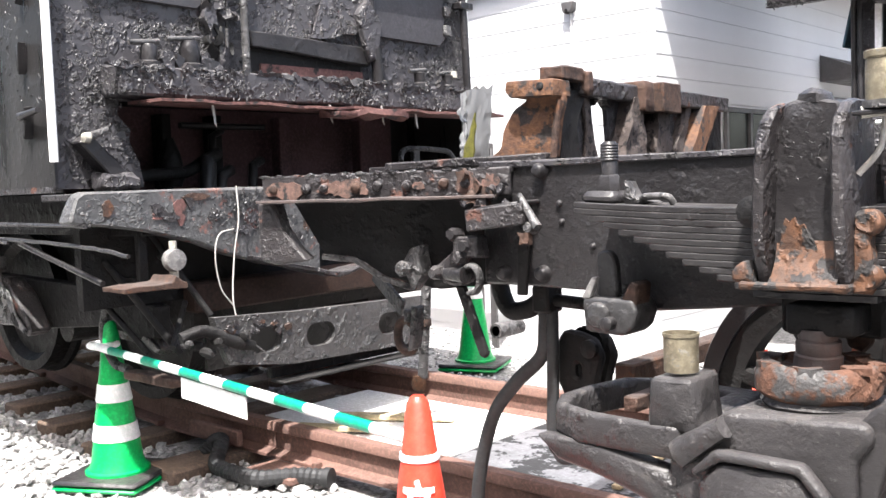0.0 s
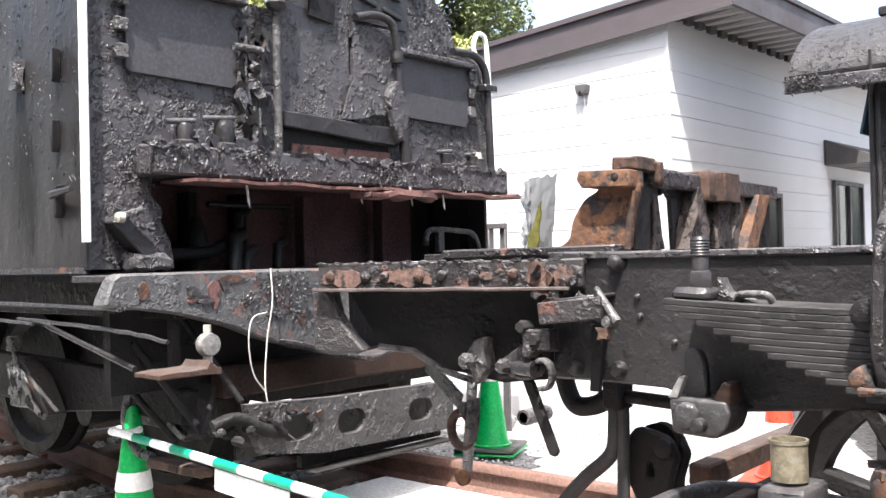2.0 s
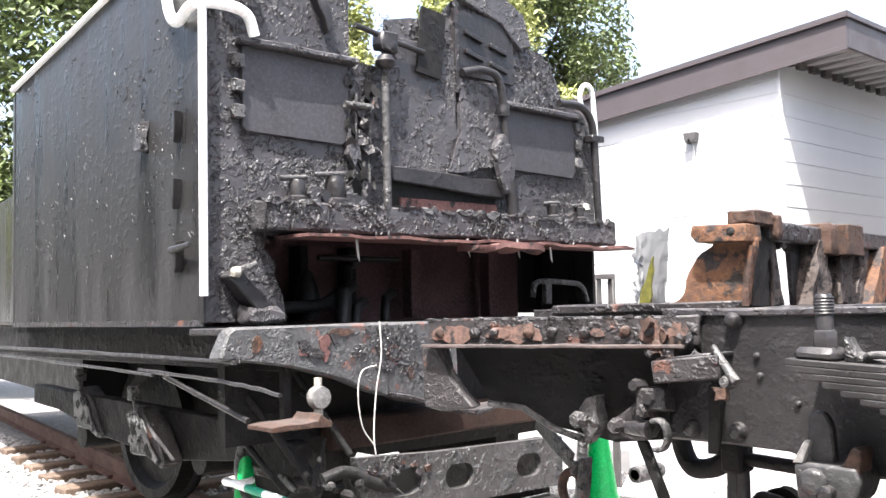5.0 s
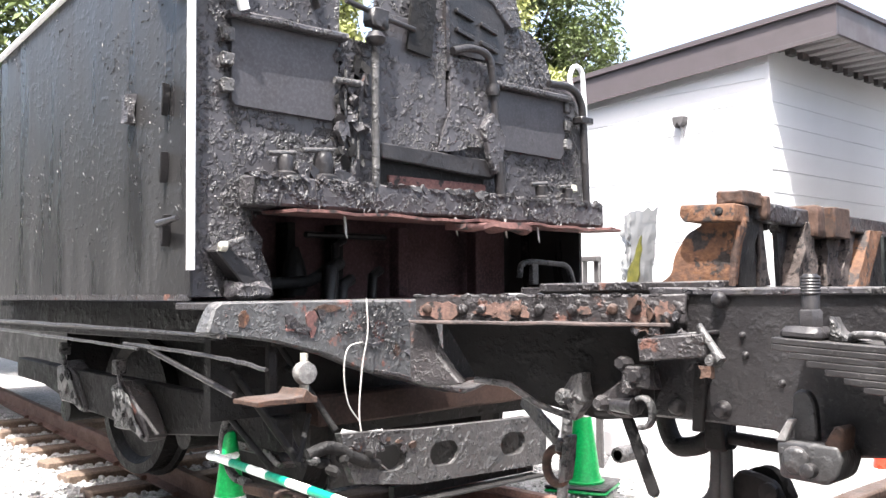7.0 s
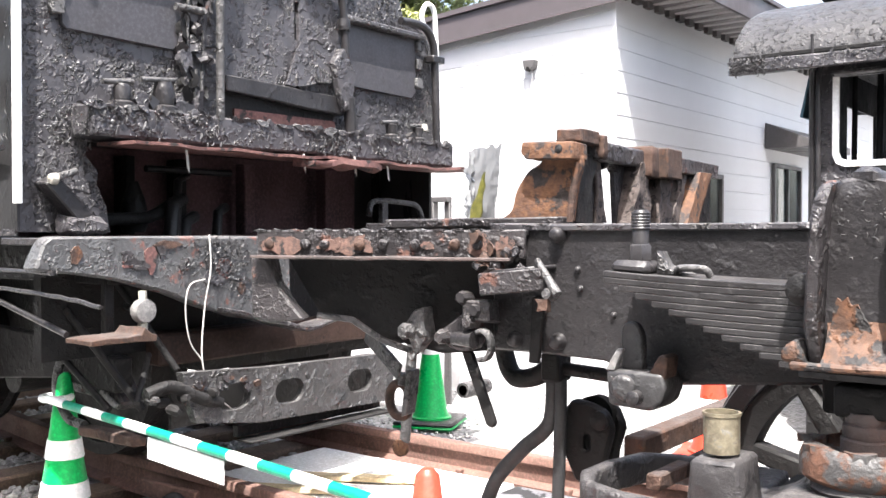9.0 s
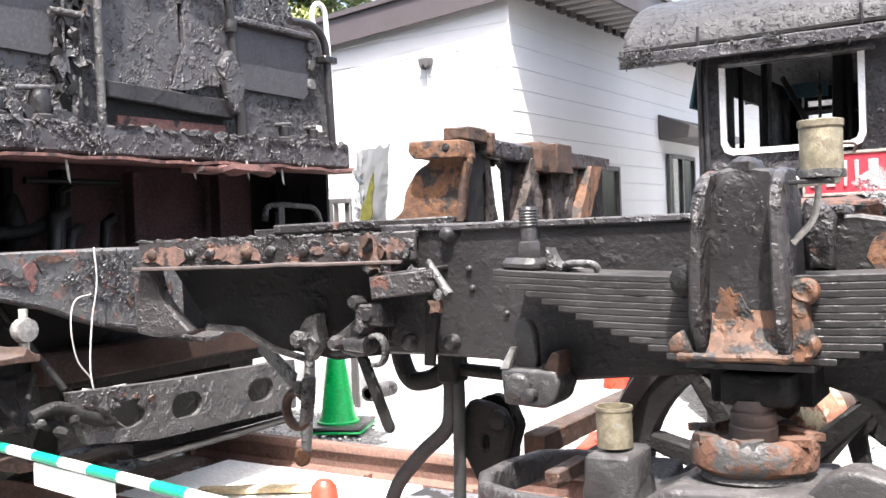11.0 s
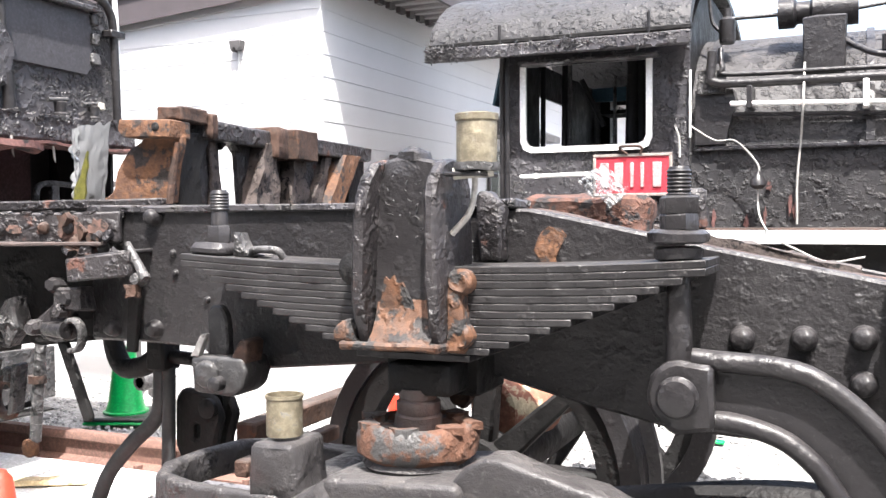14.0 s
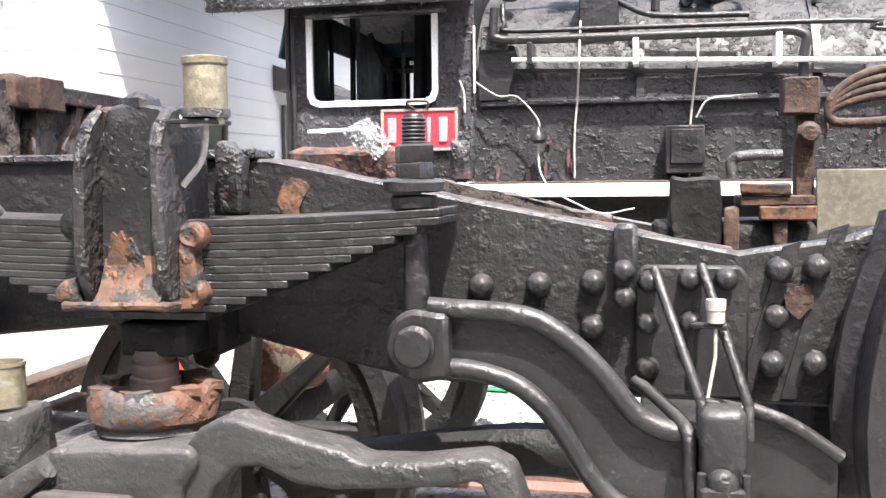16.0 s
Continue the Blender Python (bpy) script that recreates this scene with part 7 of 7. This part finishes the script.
for x in (1.0, 2.0, 3.1, 4.2):
    bo("band", rough_up(prism([(a * 1.0, b) for a, b in [(CY + 0.95 - 0.95 * math.cos(t), 1.6 + 0.97 * math.sin(t)) for t in np.linspace(0.1, math.pi / 2, 14)]] + [(CY + 0.95 - 0.9 * math.cos(t), 1.6 + 0.93 * math.sin(t)) for t in np.linspace(math.pi / 2, 0.1, 14)], "x", x, x + 0.05), 0.003, 0.1, 0, x), BLACK)
bo("seam", rough_up(box((0.96, CY - 0.01, 1.66), (9, CY + 0.02, 1.69), 0.004), 0.004, 0.1, 4, 2), FLAKED)
bo("firebox_front", prism([(0.96, 1.7), (1.15, 1.7), (1.22, 1.98), (1.2, 2.06), (0.96, 2.06)], "y", CY - 0.02, CY + 0.3), BLACK)
bo("sight_plate", rough_up(box((0.98, CY - 0.05, 2.03), (1.16, CY - 0.02, 2.19), 0.006), 0.004, 0.06, 2, 3), GREY)
bo("white_pipe", tube([(1.2, CY - 0.12, 1.95), (4.6, CY - 0.12, 1.83), (9, CY - 0.12, 1.68)], 0.016, 10), WHITE, "white-painted long handrail pipe", smooth=60)
for x in (1.3, 1.98, 2.85, 3.6):
    bo("pipe_bracket", box((x, CY - 0.14, 1.92 - 0.035 * (x - 1.2)), (x + 0.035, CY + 0.05, 2.06), 0.004), WHITE if x > 1.5 else BLACK)
bo("black_pipe", tube(curve([(1.08, CY - 0.08, 2.3), (1.07, CY - 0.08, 2.14), (1.1, CY - 0.08, 2.1), (1.3, CY - 0.08, 2.085), (2.6, CY - 0.08, 2.075), (3.0, CY - 0.08, 2.06), (3.02, CY - 0.08, 1.9), (3.0, CY - 0.08, 1.4)], 8), 0.03, 10), BLACK, smooth=60)
bo("thin_pipe", tube(curve([(1.12, CY, 2.33), (1.14, CY - 0.05, 2.2), (1.2, CY - 0.05, 2.15), (2.0, CY - 0.05, 2.14), (3.4, CY - 0.05, 2.12), (3.6, CY - 0.05, 2.06), (6, CY - 0.05, 2.04)], 6), 0.017, 8), BLACK, smooth=60)
bo("under_rail", turned(rough_up(box((0, 0, 0), (7.8, 0.03, 0.022)), 0.004, 0.1, 3, 1), pose(1.2, CY - 0.005, 1.885, 0, 2, 0)), BLACK)
bo("running_board", box((0.93, CY - 0.28, 1.05), (9, CY + 0.1, 1.135), 0.004), WHITE, "white-edged running board")
bo("board_top", rough_up(box((0.93, CY - 0.27, 1.135), (9, CY + 0.02, 1.147)), 0.006, 0.1, 4, 3), BROWN)
bo("under_mass", box((-0.4, CY - 0.1, -0.2), (9, CY + 2.3, 1.08)), DARK)
bo("cable", tube(curve([(0.93, CY - 0.06, 1.83), (1.1, CY - 0.1, 1.72), (1.23, CY - 0.1, 1.71), (1.36, CY - 0.1, 1.57), (1.38, CY - 0.1, 1.48)]), 0.006, 6), CABLE, "grey cable", smooth=60)
bo("cable_box", lathe([(0.03, 0), (0.05, 0.02), (0.05, 0.05), (0.025, 0.08), (0.015, 0.11)], (1.37, CY - 0.1, 1.4), "z", 14), BLACK, smooth=40)
bo("cable", tube(curve([(1.37, CY - 0.1, 1.41), (1.37, CY - 0.1, 1.3), (1.4, CY - 0.2, 1.2), (1.48, CY - 0.34, 1.1), (1.62, CY - 0.36, 1.02), (1.8, CY - 0.4, 0.95), (2.0, CY - 0.4, 0.98)]), 0.006, 6), CABLE, smooth=60)
for x, h in ((1.62, 2.2), (2.36, 2.12)):
    bo("cable", tube(curve([(x + 0.02, CY - 0.02, h), (x + 0.02, CY - 0.14, 1.95), (x, CY - 0.03, 1.7), (x - 0.02, CY - 0.02, 1.45), (x - 0.02, CY - 0.02, 1.17)]), 0.0075, 6), CABLE, smooth=60)
bo("cable", tube(curve([(2.38, CY - 0.04, 1.55), (2.45, CY - 0.05, 1.66), (2.6, CY - 0.05, 1.68), (2.75, CY - 0.05, 1.69)]), 0.0075, 6), CABLE, smooth=60)
bx = bo("junction_box", box((2.185, CY - 0.1, 1.19), (2.43, CY + 0.02, 1.5), 0.008), BLACK)
bo("box_lid", box((2.22, CY - 0.115, 1.255), (2.42, CY - 0.1, 1.475), 0.004), BLACK)
bo("box_hole", lathe([(0.0, 0), (0.05, 0.0), (0.05, -0.004), (0.0, -0.004)], (2.335, CY - 0.1155, 1.385), "y", 20), DARK)
bo("elbow", tube(curve([(2.6, CY - 0.08, 1.16), (2.6, CY - 0.08, 1.27), (2.7, CY - 0.08, 1.3), (2.9, CY - 0.08, 1.3)]), 0.035, 10), GREY, smooth=60)
rnd = random.Random(31)
for k in range(9):
    x, z = rnd.uniform(1.05, 3.6), rnd.uniform(1.18, 1.5)
    bo("rust_streak", rough_up(prism(ragged(x, z, rnd.uniform(0.015, 0.035), rnd.uniform(0.05, 0.14), k, 14, 0.45), "y", CY - 0.004, CY + 0.012), 0.004, 0.03, 0, k), REDRUST)
# fittings on top
for x, r, l in ((1.45, 0.1, 0.5),):
    bo("air_pump", lathe([(0.0, 0), (r, 0.0), (r, 0.1), (r * 0.75, 0.12), (r * 0.75, 0.2), (r * 1.05, 0.22), (r * 1.05, l), (0, l)], (x, CY + 0.35, 2.6), "x", 18), BLACK, smooth=40)
bo("pump_foot", rough_up(box((1.62, CY + 0.1, 2.15), (1.88, CY + 0.45, 2.52), 0.01), 0.015, 0.1, 2, 3), BLACK)
bo("pump_rod", tube([(1.1, CY + 0.35, 2.6), (1.46, CY + 0.35, 2.6)], 0.014, 8), BLACK)
bo("pump_rod", tube([(1.95, CY + 0.35, 2.6), (2.5, CY + 0.35, 2.66)], 0.012, 8), BLACK)
bo("oil_pot", lathe([(0.05, 0), (0.055, 0.02), (0.055, 0.16), (0.03, 0.18), (0.03, 0.24)], (1.12, CY + 0.3, 2.42), "z", 12), BLACK, smooth=40)
bo("pot_pipe", tube(curve([(1.0, CY + 0.3, 2.75), (1.02, CY + 0.3, 2.58), (1.08, CY + 0.3, 2.5)]), 0.014, 8), BLACK)
for k in range(9):
    a = k * 0.7
    bo("valve_gear", rough_up(lathe([(0.03, 0), (0.05, 0.02), (0.04, 0.09), (0.02, 0.12)], (2.4 + 0.08 * math.cos(a), CY + 0.35 + 0.08 * math.sin(a), 2.36 + 0.03 * (k % 5)), "zxy"[k % 3], 8), 0.012, 0.05, 0, k), BLACK)
bo("valve_pipe", tube(curve([(2.5, CY + 0.35, 2.6), (2.68, CY + 0.3, 2.58), (2.7, CY + 0.25, 2.42), (2.58, CY + 0.25, 2.38)]), 0.02, 8), BLACK, smooth=60)
bo("lubricator_pipe", tube(curve([(1.8, CY + 0.2, 2.42), (1.95, CY + 0.1, 2.3), (2.15, CY + 0.02, 2.22), (2.7, CY - 0.0, 2.2)]), 0.02, 8), BLACK, smooth=60)
bo("stay", tube([(2.12, CY + 0.28, 2.3), (2.12, CY + 0.28, 2.4)], 0.03, 8), BLACK)
bo("stay", tube([(3.15, CY + 0.28, 2.3), (3.15, CY + 0.28, 2.38)], 0.03, 8), BLACK)
bo("dome", lathe([(0.38, 0), (0.36, 0.12), (0.25, 0.24), (0.0, 0.28)], (4.4, CY + 0.95, 2.4), "z", 24), GREY, smooth=50)
bo("chimney", lathe([(0.12, 0), (0.12, 0.3), (0.15, 0.32), (0.0, 0.33)], (3.25, CY + 1.2, 2.38), "z", 18), GREY, smooth=40)

tagged(cpart("peeling_paint", peel(520, lambda a, b: (-0.88 + 1.84 * a, CY - 0.262, 2.34 + 0.09 * b), (0, -1, 0), 11, hi=0.06, fat=0.004), PEEL, smooth=0), kind="stuff")
tagged(cpart("peeling_paint", peel(500, lambda a, b: (-0.42 + 1.33 * a, CY - 0.001, 1.3 + 1.05 * b), (0, -1, 0), 12, keep=lambda p: not (-0.28 < p.x < 0.68 and p.z > 1.67)), PEEL, smooth=0), kind="stuff")
tagged(bo("peeling_paint", peel(500, lambda a, b: (0.95 + 3.2 * a, CY + 0.006, 1.16 + 0.48 * b), (0, -1, 0), 13, hi=0.05), PEEL, smooth=0), kind="stuff")
for ob in (cab, plate, boiler):
    settle(ob, (0.893, 1, 0.889), (-0.25, -0.165, 0.16))

# ---- trees ----


def tree(at, h, spread, material, seed, leaves, label):
    rnd = random.Random(seed)
    t = thing("tree", label, "tree", at)
    trunk = bmesh.new()
    tube([(0, 0, 0), (0.1, 0.05, h * 0.3), (0.0, 0.1, h * 0.55), (0.1, 0, h * 0.85)], [0.25, 0.2, 0.13, 0.04], 8, trunk)
    blobs = []
    for i in range(34):
        a, z = rnd.uniform(0, math.tau), h * rnd.uniform(0.3, 1.0)
        rr = spread * (1.05 - abs(z / h - 0.55) * 1.3) * rnd.uniform(0.35, 1.0)
        c = Vector((rr * math.cos(a), rr * math.sin(a), z))
        blobs.append((c, spread * rnd.uniform(0.22, 0.42)))
        if i < 12:
            tube([(0, 0, z * 0.6), (c * 0.55 + Vector((0, 0, z * 0.3)))[:], c[:]], [0.08, 0.05, 0.015], 6, trunk)
    part("trunk", trunk, BARK, t)
    verts, faces = [], []
    for c, r in blobs:
        for _ in range(leaves // len(blobs)):
            d = Vector((rnd.gauss(0, 1), rnd.gauss(0, 1), rnd.gauss(0, 0.8))).normalized() * r * rnd.uniform(0.55, 1.08)
            p = c + d
            s = rnd.uniform(0.04, 0.08)
            q = Euler((rnd.uniform(-1, 1), rnd.uniform(-1, 1), rnd.uniform(0, 6.3))).to_matrix()
            b = len(verts)
            for u, v, w in ((-1.4, 0, 0), (0, -0.6, 0.2), (1.4, 0, -0.1), (0, 0.6, 0.2)):
                verts.append(p + q @ Vector((u, v, w)) * s)
            faces.append((b, b + 1, b + 2, b + 3))
    me = bpy.data.meshes.new("crown")
    me.from_pydata([tuple(v) for v in verts], [], faces)
    me.materials.append(material)
    o = new("crown", me)
    o.parent = t
    return t


tree((-16.3, 17, 0), 11.0, 3.0, LEAF, 1, 46000, "bushy green broadleaf tree behind the building")
tree((-14.5, 13.5, 0), 8.5, 2.6, LEAFY, 2, 34000, "yellow-green broadleaf tree behind the tender")
tree((-16, 9.5, 0), 8.6, 2.6, LEAFY, 3, 34000, "yellow-green broadleaf tree behind the tender")
tree((-15, 4.2, 0), 7.5, 2.6, LEAF, 4, 34000, "dense green tree beyond the tender")
tree((-17, 1.2, 0), 7.0, 2.4, LEAFY, 5, 34000, "pale green leafy tree beyond the tender")

# ---- cones and barrier ----


def traffic_cone(name, label, at, h, body, bands, turn=0.0, base=BLACK, low=None):
    c = thing(name, label, "traffic cone", at, "traffic cones")
    r0, r1 = 0.122 * h / 0.7, 0.026 * h / 0.7

    def rad(z):
        return r0 + (r1 - r0) * z / h
    part("body", lathe([(r0 * 1.12, 0.045), (r0 * 1.12, 0.056), (r0 * 1.0, 0.062), (rad(0.1), 0.1), (rad(h * 0.6), h * 0.6), (rad(h - 0.015), h - 0.015), (r1 * 0.6, h), (0, h)], (0, 0, 0), "z", 36), body, c, smooth=45)
    s = 0.2 * h / 0.7
    part("base", turned(box((-s, -s, 0.02), (s, s, 0.045), 0.012), Matrix.Rotation(turn, 4, "Z")), base, c)
    part("foot", turned(box((-s, -s, 0.0), (s, s, 0.02), 0.01), Matrix.Rotation(turn, 4, "Z")), low or body, c)
    for a, b in bands:
        part("band", lathe([(rad(a) + 0.003, a), (rad(a) + 0.004, a + 0.004), (rad(b) + 0.004, b - 0.004), (rad(b) + 0.003, b)], (0, 0, 0), "z", 36), REFLECT, c, "white reflective band", smooth=45)
    return c


traffic_cone("traffic_cone", "bright green cone with white bands on a black base", (-2.33, 0.05, 0.005), 0.69, GREENP, ((0.185, 0.255), (0.35, 0.425)), 0.5)
traffic_cone("traffic_cone", "bright green cone with white bands behind the track", (-2.65, 2.8, 0.01), 0.7, GREENP, ((0.46, 0.54),), 0.4)
traffic_cone("traffic_cone", "green cone standing far along the track", (-7.5, -0.25, 0.0), 0.7, GREENP, ((0.3, 0.4),), 0.2)
traffic_cone("traffic_cone", "orange-red cone behind the far rail", (-0.82, 3.0, 0.01), 0.7, REDP, ((0.26, 0.34),), 0.2, REDP)
tagged(part("barrier_bar", tube([(-0.72, 3.0, 0.46), (-0.45, 3.0, 0.47)], 0.0165, 12), STICKG, smooth=60), "green bar end hung on an orange-red cone", "barrier bar")
rc = traffic_cone("traffic_cone", "orange-red cone with white band and lettering", (-0.165, -0.31, 0.01), 0.7, REDP, ((0.545, 0.562),), 0.3, REDP)
for k, ch in enumerate("立入禁止"):
    tx = bpy.data.curves.new("letter", "FONT")
    tx.body = ch
    tx.size = 0.1
    tx.align_x, tx.align_y = "CENTER", "CENTER"
    tx.extrude = 0.001
    tx.offset = 0.003
    ob = new("lettering", tx)
    dg = bpy.context.evaluated_depsgraph_get()
    me = bpy.data.meshes.new_from_object(ob.evaluated_get(dg))
    bpy.data.objects.remove(ob)
    me.materials.clear()
    me.materials.append(WHITE)
    o = new("lettering", me)
    o.parent = rc
    z = 0.45 - 0.105 * k
    rr = 0.122 + (0.026 - 0.122) * z / 0.7 + 0.004
    lt = bmesh.new()
    lt.from_mesh(me)
    bmesh.ops.triangulate(lt, faces=lt.faces)
    for _ in range(3):
        bmesh.ops.subdivide_edges(lt, edges=[e for e in lt.edges if e.calc_length() > 0.012], cuts=1)
    lt.to_mesh(me)
    lt.free()
    for v in me.vertices:
        a = v.co.x / rr
        zz = v.co.y
        r2 = rr - zz * 0.137 + v.co.z
        v.co = Vector((r2 * math.sin(a), -r2 * math.cos(a), zz))
    o.matrix_basis = pose(0, 0, z, 0, 0, 38)
tagged(part("cone_base", box((0.62, 3.56, 0.0), (0.84, 3.61, 0.016), 0.004), GREENP), "flat bright green base lying on the gravel", "cone base")
pole = thing("barrier_bar", "green and white striped bar between two cones", "barrier bar")
PA, PB = Vector((-2.31, -0.03, 0.6)), Vector((-0.23, -0.27, 0.583))
n = 13
for k in range(n):
    a, b = PA.lerp(PB, k / n), PA.lerp(PB, (k + 1) / n)
    part("stripe", tube([a, b], 0.0165, 14), STICKG if k % 2 else REFLECT, pole, smooth=60)
part("ring", tube([Vector((-2.32, 0.01, 0.6)) + Vector((0.055 * math.cos(a), 0.055 * math.sin(a), 0)) for a in np.linspace(0, math.tau, 20)], 0.014, 8), REFLECT, pole)
sign = thing("hanging_sign", "white card with faint grey writing under the bar", "sign")
d = (PB - PA).normalized()
s0 = PA + (PB - PA) * 0.38
sg = prism([(0.0, -0.022), (0.46, -0.022), (0.46, -0.095), (0.0, -0.095)], "y", -0.002, 0.002)
part("card", turned(sg, Matrix.Translation(s0) @ Matrix.Rotation(math.atan2(d.y, d.x), 4, "Z") @ Matrix.Rotation(-math.asin(d.z), 4, "Y")), WHITE, sign)
for k in range(6):
    b = prism([(0.03 + 0.05 * k, -0.045), (0.07 + 0.05 * k, -0.045), (0.07 + 0.05 * k, -0.075), (0.03 + 0.05 * k, -0.075)], "y", -0.004, -0.0025)
    part("bar", turned(b, Matrix.Translation(s0) @ Matrix.Rotation(math.atan2(d.y, d.x), 4, "Z") @ Matrix.Rotation(-math.asin(d.z), 4, "Y")), SIDING, sign)
hose = thing("hose", "black corrugated rubber hose lying on the ballast", "hose", (-0.28, 0.12, 0.0))
hp = curve([(-1.96, 0.3, 0.05), (-1.93, 0.34, 0.1), (-1.86, 0.33, 0.11), (-1.82, 0.27, 0.05), (-1.74, 0.23, 0.04), (-1.6, 0.22, 0.04), (-1.46, 0.23, 0.045), (-1.34, 0.34, 0.05), (-1.2, 0.4, 0.05)], 10)
part("tube", tube(hp, [0.03 + (0.006 if (i // 1) % 2 else 0) for i in range(len(hp))], 12), RUBBER, hose, smooth=20)
part("collar", tube([hp[-3], hp[-1]], 0.042, 12), RUBBER, hose)
tagged(part("fishplate", rough_up(box((-2.5, 0.51, 0.08), (-2.1, 0.54, 0.15), 0.006), 0.004, 0.1, 2, 2), RAIL), "rusty steel joint plate against the rail", "rail joint")
tagged(part("rail_chair", box((-1.9, 0.4, 0.02), (-1.6, 0.56, 0.05), 0.006), RAIL), "rusty flat steel plate beside the rail", "plate")
tagged(part("plank", turned(rough_up(box((-0.3, -0.035, 0), (0.3, 0.035, 0.025), 0.004), 0.004, 0.1, 2, 2), pose(-1.85, 1.25, 0.09, 0, 0, 30)), PALEWOOD), "pale broken plank lying on the white board", "wood")
tagged(part("plank", turned(rough_up(box((-0.35, -0.03, 0), (0.35, 0.03, 0.025), 0.004), 0.004, 0.1, 2, 5), pose(-2.0, 0.9, 0.09, 0, 0, 28)), PALEWOOD), "pale broken plank lying on the white board", "wood")
